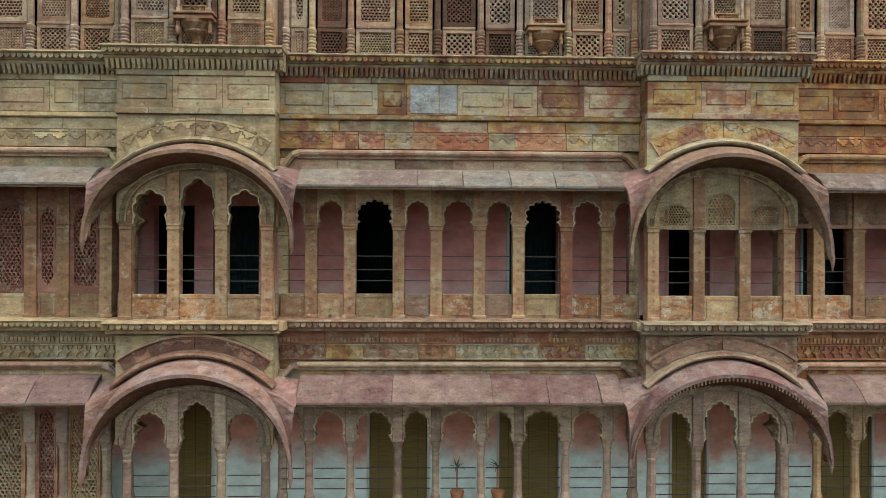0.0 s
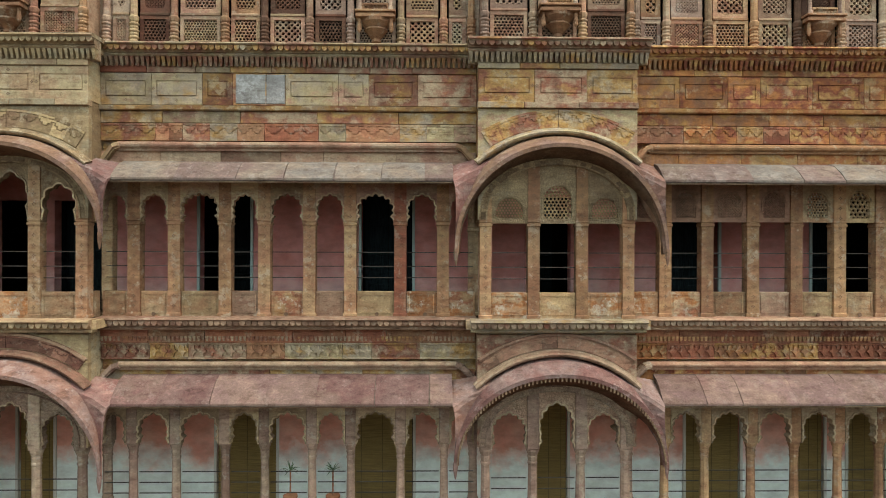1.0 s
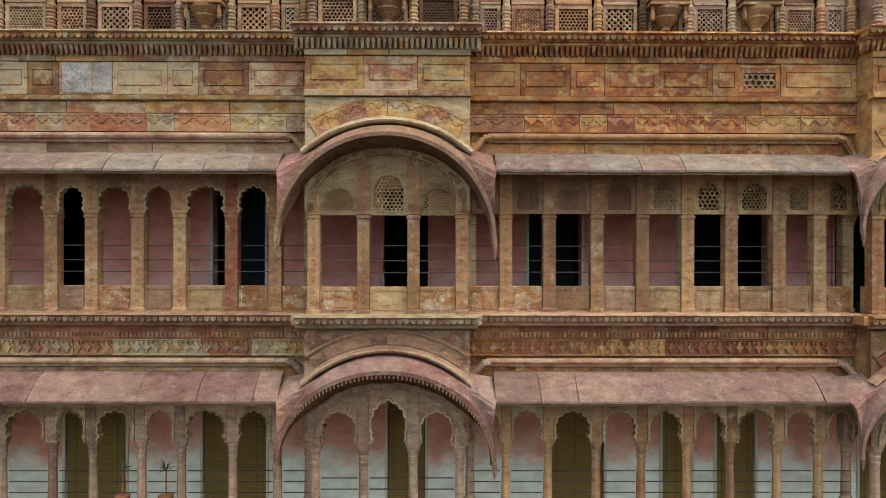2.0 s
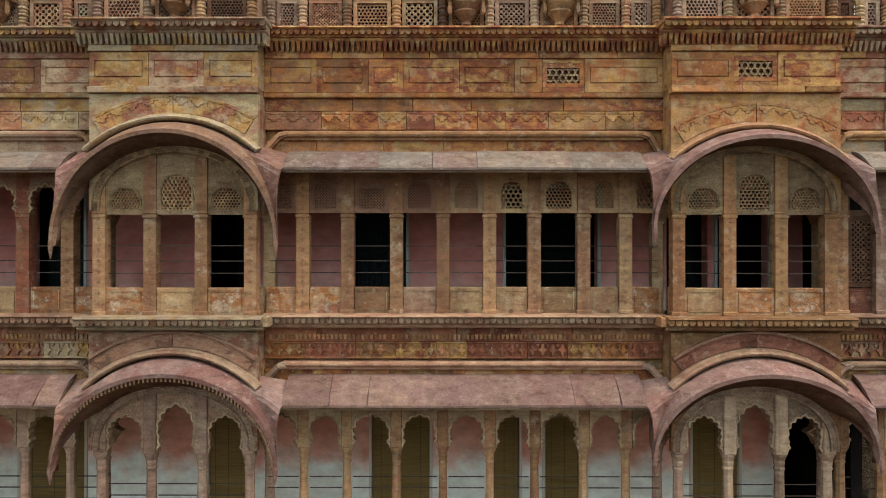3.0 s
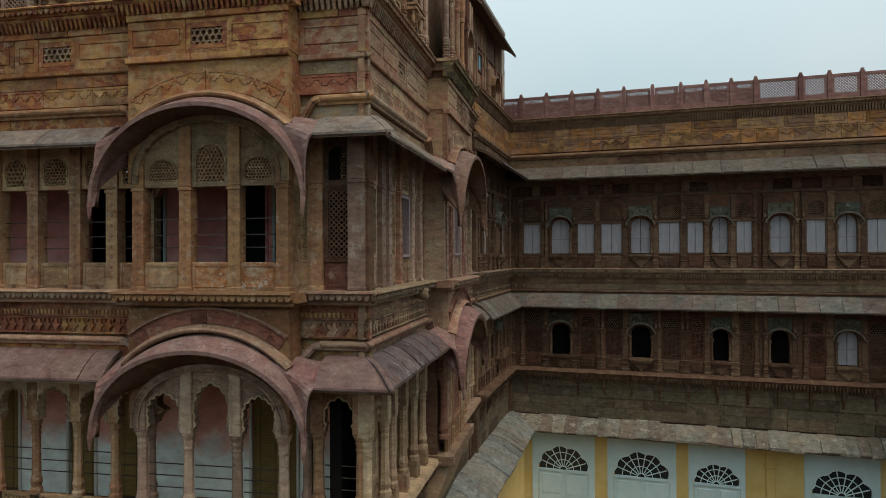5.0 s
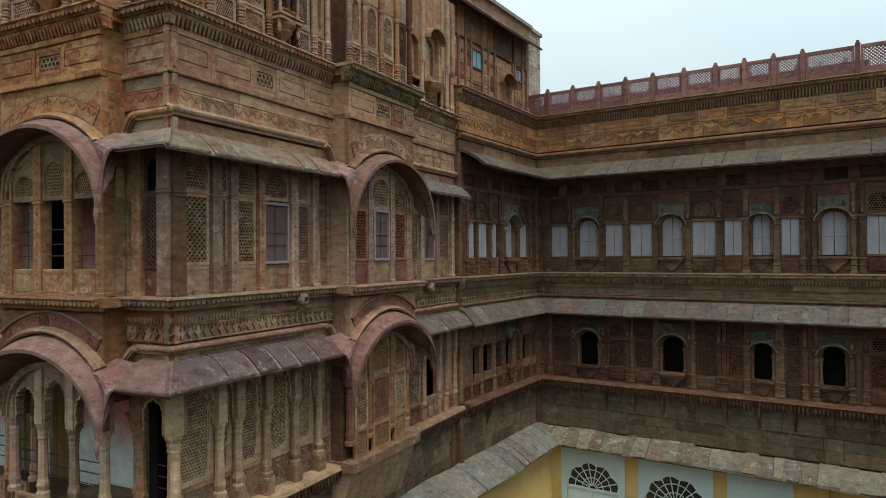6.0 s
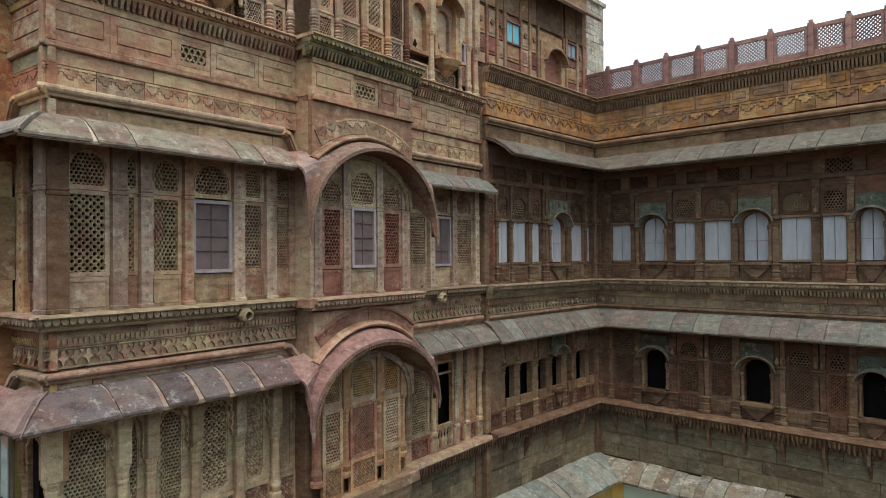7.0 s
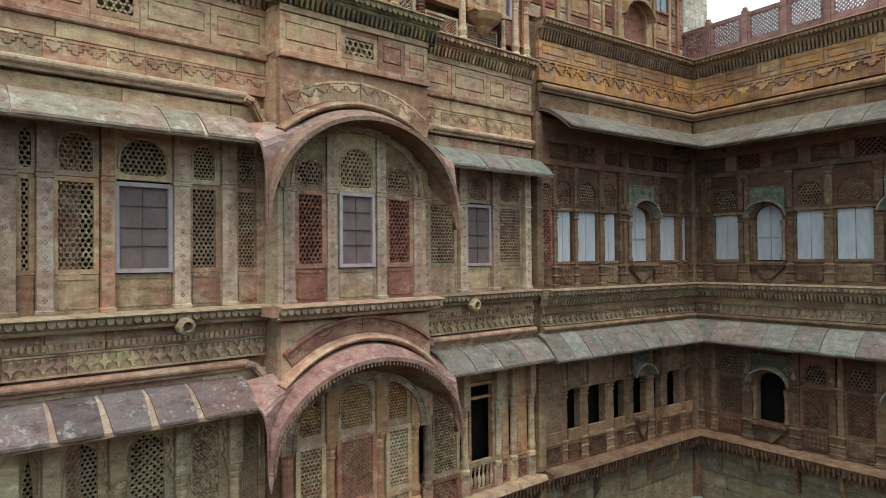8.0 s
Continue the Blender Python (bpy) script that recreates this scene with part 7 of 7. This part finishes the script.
def inner_lower():
    t = thing("window_row", INNER, "row of dark open windows between brown stone posts", "window", "inner lower windows")
    edges = [0.0] + [x for w in DL for x in w[:2]] + [4.42]
    for a, b in zip(edges[::2], edges[1::2]):
        carved_post(t, a, b, 0.075, 6.47, 7.72, 8.55)
    for a, b, kind in DL:
        part("sill_slab", Geo().cbox(a, b, 0.0, 0.06, 6.82, 7.03), S_POST, t)
        screen(t, a, b, 6.47, 6.818, 0.0, S_MAROON, S_MAROON, 0.055, "diag", False, 0.04)
        if kind == "rect":
            part("infill_slab", Geo().cbox(a, b, 0.02, 0.12, 6.98, 8.55), S_DARK, t)
        else:
            part("head_slab", Geo().cbox(a, b, 0.0, 0.06, 7.72, 8.55), S_DARK, t)
            # the unlit room is a black sheet
            part("room_behind", Geo().box(a, b, 0.3, 0.32, 6.9, 8.0), M_BLACK, t)
        if kind == "arch":
            little_hood(t, (a + b) / 2, (b - a) / 2 + 0.06, 7.72, 0.0, S_HOODGREEN)
            corbel_box(t, a, b, 6.98, 0.02)


inner_lower()
for nm, pl, a, b2, y0, y1 in (("corner_pier", FAR, -0.25, 0.07, -0.06, 0.35), ("corner_pier", INNER, 4.40, 4.62, -0.06, 0.35), ("end_pier", INNER, -0.12, 0.03, -0.05, 0.35)):
    t = thing(nm, pl, "brown stone pier in the corner of the court", "pier", "court piers")
    for z0, z1 in ((6.45, 8.60), (9.46, 12.45), (5.0, 6.25)):
        part("pier_shaft", Geo().cbox(a, b2, y0, y1, z0, z1, 0.015), S_DARK, t)


def vent_band(place, u0, u1, group):
    t = thing("vent_band", place, "dark band of small pierced vents below the high eave", "vents", group)
    # the eave's shade is painted into the band's dark stone and black backing
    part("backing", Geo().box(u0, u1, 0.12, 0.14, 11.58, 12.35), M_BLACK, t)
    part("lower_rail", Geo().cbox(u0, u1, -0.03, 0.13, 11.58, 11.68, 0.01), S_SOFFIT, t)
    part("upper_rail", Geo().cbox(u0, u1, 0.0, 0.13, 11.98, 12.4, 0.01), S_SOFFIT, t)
    u = u0
    while u < u1 - 0.3:
        a, b = u, min(u1, u + 0.72)
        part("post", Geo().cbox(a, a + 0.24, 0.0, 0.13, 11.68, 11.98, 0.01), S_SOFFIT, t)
        if int(u / 0.72 + 0.5) % 3 == 1:
            part("vent_lattice", jali_mesh(b - a - 0.24, 0.3, 0.09, "diag", S_MAROON), S_MAROON, t, at=(a + 0.24, 0.03, 11.68))
        else:
            part("blind_panel", Geo().cbox(a + 0.242, b - 0.002, 0.045, 0.13, 11.68, 11.98, 0.01).cbox(a + 0.29, b - 0.05, 0.03, 0.046, 11.73, 11.93, 0.012), S_MAROON, t)
        u += 0.72


vent_band(FAR, 0.0, 12.6, "vents"), vent_band(INNER, 0.0, DLEN, "vents")

# ---- roof terrace rail on the far front ----
t = thing("parapet_rail", FAR, "mauve painted terrace rail of posts and pierced diagonal lattice", "railing", "terrace rails")
RAILPOSTS = (-0.35, 0.39, 1.18, 1.95, 2.72, 3.47, 4.28, 5.06, 5.74, 6.40, 7.03, 8.15, 8.85, 9.63, 10.4, 11.2, 12.0, 12.8)
for u, w in zip(RAILPOSTS, RAILPOSTS[1:]):
    part("rail_post", Geo().cbox(u - 0.055, u + 0.055, -0.03, 0.09, 14.08, 14.79, 0.008).cbox(u - 0.035, u + 0.035, -0.01, 0.07, 14.79, 14.85, 0.005), S_PARAPET, t)
    a, b = u + 0.062, w - 0.062
    p = part("rail_panel", Geo().box(a, b, 0.0, 0.06, 14.08, 14.22).box(a, b, 0.0, 0.06, 14.66, 14.74).box(a, a + 0.05, 0.0, 0.06, 14.22, 14.66).box(b - 0.05, b, 0.0, 0.06, 14.22, 14.66), S_PARAPET, t)
    part("lattice", jali_mesh(b - a - 0.1, 0.44, 0.075, "diag", S_PARAPET, False, 0.021), S_PARAPET, p, at=(a + 0.05, 0.01, 14.22))
terrace = tagged(new("roof_far", Geo().box(-6.5, CLEN, 0.3, 10.4, 13.9, 14.1).mesh("roof_far", S_MORTAR)), "flat lime terrace roof", "roof", "", "structure")
terrace.matrix_basis = FAR
t = thing("terrace_wall", FAR, "mauve painted wall of a higher terrace with a pierced rail", "wall", "terrace rails", "structure")
part("wall_base", Geo().box(-6.0, 8.2, 10.0, 10.3, 13.9, 16.05), S_PARAPET, t)
for k in range(18):
    u = -6.0 + k * 0.789
    w = u + 0.789
    part("rail_post", Geo().cbox(u, u + 0.11, 9.97, 10.09, 16.05, 16.86 + 0.1 * (k > 12), 0.008), S_PARAPET, t)
    p = part("rail_panel", Geo().box(u + 0.112, w - 0.002, 10.0, 10.06, 16.05, 16.20).box(u + 0.112, w - 0.002, 10.0, 10.06, 16.68, 16.80), S_PARAPET, t)
    part("lattice", jali_mesh(0.67, 0.48, 0.085, "diag", S_PARAPET, False, 0.04), S_PARAPET, p, at=(u + 0.113, 10.01, 16.20))

# ---- top storey on the east and inner fronts ----
upper_row(EAST, (0.08, 0.72, 1.3, 1.9, 2.5, 3.0, 3.38), 0.02, 13.29, rng, "upper galleries", 16.2, (2.2,))
upper_row(EAST, (EC - EH + 0.08, EC - 0.56, EC, EC + 0.56, EC + EH - 0.08), EY + 0.05, 13.29, rng, "upper galleries", 16.2)


def niche_front():
    """The end of the east top storey: a plain arched niche, a hooded one over a carved corbel, and a small casement."""
    t = thing("niche_front", EAST, "carved stone niches, one under a pointed hood, beside a small casement", "niche", "upper galleries")
    z = 13.30
    for u, w in ((5.86, 0.14), (6.74, 0.12), (7.62, 0.08), (7.94, 0.12), (8.20, 0.14)):
        baluster_column(t, u, -0.05, z, z + 0.95, 15.95, w / 2, (S_COL, S_BUFF, S_ROSE)[int(u * 10) % 3])
    # plain niche
    screen(t, 6.0, 6.66, z + 0.03, z + 0.34, 0.02, S_ROSE, S_ROSE, 0.045, "diag", False, 0.04)
    part("niche_arch", Geo().ring_plate((5.98, 6.67, 13.80, 15.95), (6.39, 14.45), window_shape(0.2, 0.58, 0.27), -math.pi, math.pi, 0.0, 0.12, 40), S_COL, t)
    back = part("niche_back", Geo().box(6.15, 6.63, 0.115, 0.13, 13.82, 14.8), S_BUFF, t)
    # black patches here paint the dark inside the broken holes
    part("broken_hole", Geo().sheet([(6.33, 13.95), (6.41, 13.93), (6.44, 14.0), (6.40, 14.08), (6.36, 14.07), (6.34, 14.02)], 0.108, 0.114), M_BLACK, back)
    # hooded niche over its corbel
    part("niche_arch", Geo().ring_plate((6.82, 7.57, 13.86, 15.95), (7.19, 14.55), window_shape(0.29, 0.62, 0.45), -math.pi, math.pi, -0.03, 0.10, 44), S_COL, t)
    part("inner_arch", Geo().ring_plate((6.88, 7.5, 13.90, 15.02), (7.19, 14.45), window_shape(0.19, 0.42, 0.36), -math.pi, math.pi, 0.06, 0.13, 40), S_ROSE, t)
    back = part("niche_back", Geo().box(6.9, 7.48, 0.132, 0.15, 13.9, 15.0), S_BUFF, t)
    part("broken_hole", Geo().sheet([(7.06, 14.06), (7.14, 14.04), (7.15, 14.12), (7.10, 14.18), (7.07, 14.13)], 0.125, 0.131), M_BLACK, back)
    little_hood(t, 7.19, 0.33, 14.70, -0.03, S_COL, False)
    g = Geo().box(6.84, 7.55, -0.16, 0.05, 13.80, 13.86).turned([(0.03, 13.5), (0.10, 13.55), (0.15, 13.62), (0.26, 13.70), (0.32, 13.80)], 7.19, 0.03, 12)
    part("carved_corbel", g, S_COL, t)
    screen(t, 6.84, 7.55, z + 0.02, z + 0.34, 0.05, S_ROSE, S_ROSE, 0.045, "hex", False, 0.04)
    # casement and the orange end pier
    part("infill_slab", Geo().cbox(7.67, 7.87, 0.02, 0.1, 14.36, 15.95, 0.008), S_ROSE, t)
    part("infill_slab", Geo().cbox(7.67, 7.87, 0.02, 0.1, 13.47, 13.88, 0.008), S_RED, t)
    sash(t, 7.68, 7.86, 13.90, 14.34, 0.03)
    screen(t, 8.01, 8.12, 13.5, 14.9, 0.0, S_BRICK, S_BRICK, 0.05, "diag", False, 0.02)
    part("infill_slab", Geo().cbox(8.01, 8.12, 0.0, 0.1, 14.905, 15.95, 0.008), S_RED, t)


niche_front()
b = tagged(new("wall_east_top", Geo().box(0.3, LEN + 4.3, 0.45, 0.7, 13.2, 16.9).mesh("wall_east_top", S_DARK)), "dim wall behind the top storey's lattices", "wall", "", "structure")
b.matrix_basis = EAST
up = thing("wall_inner_top", INNER, "top-storey wall of rose and red stone panels with a niche", "wall", "", "structure")
z0 = 14.13
part("wall_face", Geo().box(-0.3, 4.6, 0.25, 0.5, z0, 16.9), S_RED, up)
edges = (-0.12, 0.30, 0.66, 0.94, 1.54, 1.90, 2.24, 3.36, 3.48, 4.00, 4.30, 4.54)
tints = (S_ROSE, S_RED, S_COL, S_RED, S_BUFF)
for k, (p, q) in enumerate(zip(edges, edges[1:])):
    part("post", Geo().cbox(p - 0.035, p + 0.035, 0.15, 0.26, z0, 15.42, 0.008), (S_ROSE, S_RED, S_COL)[k % 3], up)
    if q - p < 0.2:
        continue
    niche, window = p == 2.24, p in (0.94, 3.48)
    tiers = [(z0 + 0.02, z0 + 0.24), (z0 + 0.26, 14.76), (14.78, 15.36)]
    if niche:
        tiers = [(15.12, 15.36)]
    if window:
        tiers = tiers[:2] + ([(14.78, 14.98)] if p > 3 else [(15.27, 15.36)])
    for n, (c0, c1) in enumerate(tiers):
        g = Geo().cbox(p + 0.04, q - 0.04, 0.195, 0.255, c0, c1, 0.008)
        if c1 - c0 > 0.3:
            g.cbox(p + 0.085, q - 0.085, 0.18, 0.197, c0 + 0.06, c1 - 0.06, 0.012)
        sp = part("stone_panel", g, tints[(k * 2 + n) % 5], up)
        if n == 2 and not window and q - p > 0.25:
            m, zc = (p + q) / 2, (c0 + c1) / 2
            part("rosette", Geo().sheet([(m + 0.07 * (1 - 0.3 * (j % 2)) * math.cos(math.pi * j / 6), zc + 0.07 * (1 - 0.3 * (j % 2)) * math.sin(math.pi * j / 6)) for j in range(12)], 0.15, 0.181), S_DARK, sp)
    part("frieze_slab", Geo().cbox(p + 0.01, q - 0.01, 0.20, 0.255, 15.44, 16.28, 0.008), (S_DARK, S_COL, S_POST)[k % 3], up)
part("niche_arch", Geo().ring_plate((2.28, 3.32, z0 + 0.02, 15.1), (2.80, 14.55), window_shape(0.36, 0.38, 0.40), -math.pi, math.pi, 0.12, 0.25, 36), S_COL, up)
part("niche_back", Geo().box(2.4, 3.2, 0.235, 0.245, z0 + 0.1, 15.0), S_RED, up)
little_hood(up, 2.80, 0.40, 14.58, 0.13, S_COL, False)
for a, b, c0, c1, mt in ((1.0, 1.5, 14.80, 15.24, M_BLUE), (3.54, 3.94, 15.01, 15.34, M_BLUEGREY)):
    wd = part("blue_window", Geo().box(a, b, 0.20, 0.22, c0, c1), mt, up, "painted double window")
    part("window_frame", Geo().box(a - 0.035, a, 0.15, 0.24, c0 - 0.035, c1 + 0.03).box(b, b + 0.03, 0.15, 0.24, c0 - 0.035, c1 + 0.03).box(a, b, 0.15, 0.24, c1, c1 + 0.03).box(a, b, 0.15, 0.24, c0 - 0.035, c0).box((a + b) / 2 - 0.012, (a + b) / 2 + 0.012, 0.185, 0.2, c0, c1), S_RED, wd)
eave("eave", INNER, -0.2, 4.5, 0.2, 16.35, 16.05, 0.45, rng, 0, 0, S_DARK, "weathered dark eave of the top storey")
part("attic", Geo().box(-0.3, 4.55, 0.2, 0.7, 16.3, 16.75), S_POST, up)
part("coping", Geo().box(-0.3, 4.65, 0.12, 0.75, 16.75, 16.85), M_SHALE, up)
pier = tagged(new("end_wall", Geo().box(4.58, 5.7, 0.42, 0.9, 14.0, 16.8).mesh("end_wall", M_SHALE)), "rubble end wall with pale grey pointing", "wall", "", "structure")
pier.matrix_basis = INNER
z = 14.1
while z < 16.8:
    h = rng.uniform(0.13, 0.24)
    stones(pier, 4.56, 5.72, z, min(16.85, z + h), 0.36, 0.08, M_SHALE, rng, 0.18, 0.5)
    z += h
part("coping", Geo().box(4.5, 5.8, 0.3, 0.95, 16.85, 16.95), M_SHALE, pier)

# ---- ground storey of the court ----
eave("awning", FAR, -0.1, CLEN, 0.0, 5.0, 4.63, 0.5, rng, 0, 0, S_AWNING, "low sloping awning of pale stained stone slabs", slab=(0.22, 0.45), joint=0.012, bulge=0.06, bed=S_AWNING, rough=0.025)
eave("awning", INNER, -9.0, 4.5, 0.0, 5.06, 4.63, 0.85, rng, 0, 0, S_VERDIGRIS, "low sloping awning of pale blue-green stained slabs", slab=(0.3, 0.55), joint=0.012, bed=S_VERDIGRIS, rough=0.015)
lowfar = tagged(new("wall_court_far", Geo().box(0.2, CLEN, 0.12, 0.5, 0.0, 4.9).mesh("wall_court_far", M_YELLOW)), "yellow limewashed ground-storey wall", "wall", "", "structure")
lowfar.matrix_basis = FAR
lowin = tagged(new("wall_court_inner", Geo().box(-9.0, 4.4, -0.45, 0.0, 0.0, 4.85).mesh("wall_court_inner", M_YELLOW)), "yellow limewashed ground-storey wall", "wall", "", "structure")
lowin.matrix_basis = INNER


def court_door(u0, u1, glazed):
    c, h = (u0 + u1) / 2, (u1 - u0) / 2
    t = thing("court_door", FAR, "pale blue-white panelled double door under a scalloped fanlight" if not glazed else "pale blue-white glazed door under a scalloped fanlight", "door", "court doors")
    sp, r = 3.34, h * 0.78
    part("door_surround", Geo().ring_plate((u0, u1, 0.0, 4.42), (c, sp), lambda p: ((r + 0.04) * (0.90 + 0.10 * abs(math.sin(4.5 * p))) * math.cos(p), r * (0.88 + 0.10 * abs(math.sin(4.5 * p))) * math.sin(p)) if math.sin(p) >= 0 else (lambda k: (k * math.cos(p), k * math.sin(p)))(min((r + 0.04) / max(abs(math.cos(p)), 1e-6), 3.4 / max(-math.sin(p), 1e-6))), -math.pi, math.pi, 0.06, 0.13, 64), M_WHITE, t)
    g = Geo()
    for k in range(10):
        a = math.pi * k / 9
        g.bar((c + r * 0.14 * math.cos(a), sp + r * 0.14 * math.sin(a)), (c + r * math.cos(a), sp + r * math.sin(a)), 0.025, 0.085, 0.11)
    for rr in (0.14, 0.42, 0.72):
        for k in range(18):
            a, b2 = math.pi * k / 18, math.pi * (k + 1) / 18
            g.bar((c + r * rr * math.cos(a), sp + r * rr * math.sin(a)), (c + r * rr * math.cos(b2), sp + r * rr * math.sin(b2)), 0.02, 0.085, 0.11)
    part("door_backing", Geo().box(c - r - 0.03, c + r + 0.03, 0.1185, 0.1195, 0.0, sp), M_WHITE, t)
    part("fanlight_bars", g, M_WHITE, t)
    part("fanlight_glass", Geo().box(c - r, c + r, 0.112, 0.118, sp, sp + r + 0.05), M_GLASS, t)
    part("transom", Geo().cbox(c - r - 0.03, c + r + 0.03, 0.05, 0.12, sp - 0.07, sp, 0.01), M_WHITE, t)
    for s0, s1 in ((c - r, c - 0.01), (c + 0.01, c + r)):
        leaf = part("door_leaf", Geo().cbox(s0, s1, 0.085, 0.118, 0.02, sp - 0.07, 0.008), M_WHITE, t)
        for z in (0.2, 0.95, 1.75, 2.6):
            if glazed and z > 2:
                g = Geo()
                for i in range(2):
                    for j in range(2):
                        a0 = s0 + 0.08 + i * (s1 - s0 - 0.14) / 2
                        g.box(a0, a0 + (s1 - s0 - 0.14) / 2 - 0.03, 0.078, 0.084, z + 0.05 + j * 0.3, z + 0.31 + j * 0.3)
                part("pane", g, M_GLASS, leaf)
            else:
                part("raised_panel", Geo().cbox(s0 + 0.08, s1 - 0.08, 0.065, 0.086, z, z + 0.6, 0.02), M_WHITE, leaf)


for a, b, gl in ((0.68, 2.56, False), (2.93, 4.87, False), (5.20, 6.70, False), (8.18, 9.98, True), (10.6, 12.3, False)):
    court_door(a, b, gl)
pil = thing("pilaster", FAR, "yellow limewashed pilaster with a moulded neck", "pilaster")
part("shaft", Geo().cbox(7.22, 7.46, 0.03, 0.13, 0.0, 4.6, 0.015), M_YELLOW, pil)
part("neck", Geo().cbox(7.18, 7.50, 0.0, 0.13, 3.95, 4.05, 0.02), M_YELLOW, pil)

# ---- court floor and the side behind the camera ----
ground = tagged(new("ground", Geo().box(-400, 400, -400, 400, -0.3, 0.0).mesh("ground", M_GROUND)), "worn sandstone paving of the palace court", "ground", "", "structure")
# out-of-view walls, added and sized to hold low sky light off the fronts
t = tagged(new("wall_opposite", Geo().box(-16, 15.5, -12.5, -12.0, 0, 9.5).box(15.5, 25.6, -8.5, -8.0, 0, 13).box(15.5, 16.0, -12.5, -8.5, 0, 13).box(25.2, 25.6, -8, 21.4, 0, 10.5).box(-16, -15.5, -12, 9.5, 0, 15).mesh("wall_opposite", S_WALL)), "unseen wall added to cut low sky light on the fronts", "wall", "", "structure")

# ---- small things ----


def spout(place, u, z, y):
    t = thing("drain_spout", place, "round carved stone drain spout with a dark bore", "spout", "drain spouts")
    g = Geo()
    pts, sides = [], 10
    for r, d in ((0.07, 0.02), (0.07, -0.04), (0.095, -0.08), (0.105, -0.13), (0.095, -0.18), (0.055, -0.20), (0.05, -0.12)):
        pts += [(u + r * math.cos(2 * math.pi * k / sides), y + d, z + r * math.sin(2 * math.pi * k / sides)) for k in range(sides)]
    g.add(pts, [(i * sides + k, i * sides + (k + 1) % sides, (i + 1) * sides + (k + 1) % sides, (i + 1) * sides + k) for i in range(6) for k in range(sides)] + [tuple(6 * sides + k for k in range(sides))])
    part("spout_body", g, S_LEDGE, t)
    # a dark disc paints the shade inside the bore
    part("bore", Geo().sheet([(u + 0.048 * math.cos(math.pi * k / 5), z + 0.048 * math.sin(math.pi * k / 5)) for k in range(10)], y - 0.13, y - 0.125), M_PIT, t)




def weep_holes(wall, us, y, z):
    for u in us:
        # a flat dark disc gives each hole its shade
        part("weep_hole", Geo().sheet([(u + 0.028 * math.cos(math.pi * k / 4), z + 0.028 * math.sin(math.pi * k / 4)) for k in range(8)], y - 0.004, y + 0.01), M_PIT, wall)


weep_holes(south, (-1.5, 0.35, 1.62, 2.3, 6.2, 6.9, 7.9, 8.5, 9.3, 9.8, 12.95), -0.001, 9.525)
weep_holes(east, (0.4, 1.35, 2.1, 2.9, 6.4, 7.6), -0.001, 9.53)
spout(EAST, 2.44, 9.31, -0.05), spout(EAST, 6.75, 9.31, -0.05)


def potted_plant(u):
    t = thing("potted_plant", SOUTH, "spiky green plant on a thin stem in a terracotta pot", "plant", "potted plants")
    part("pot", Geo().turned([(0.06, 6.69), (0.08, 6.78), (0.095, 6.86), (0.105, 6.87), (0.105, 6.90), (0.085, 6.90)], u, 0.22, 12), M_POT, t)
    part("stem", Geo().turned([(0.014, 6.88), (0.011, 7.1), (0.012, 7.26)], u, 0.22, 6), M_POT, t)
    g = Geo()
    r = random.Random(int(u * 100) + 50)
    for k in range(26):
        a, e, l = r.uniform(0, 6.28), r.uniform(0.1, 1.3), r.uniform(0.12, 0.2)
        d = Vector((math.cos(a) * math.cos(e), math.sin(a) * math.cos(e), math.sin(e)))
        s = Vector((-math.sin(a), math.cos(a), 0)) * 0.010
        o = Vector((u, 0.22, 7.25))
        mid, tipp = o + d * l * 0.5, o + d * l + Vector((0, 0, -0.05 * math.cos(e)))
        g.add([tuple(o - s * 0.5), tuple(o + s * 0.5), tuple(mid + s), tuple(mid - s), tuple(tipp)], [(0, 1, 2, 3), (3, 2, 4)])
    part("leaves", g, M_LEAF, t, kind="stuff")
    part("pot_ledge", Geo().box(u - 0.16, u + 0.16, 0.09, 0.35, 6.655, 6.69), S_BUFF, t)


potted_plant(0.37), potted_plant(0.98)
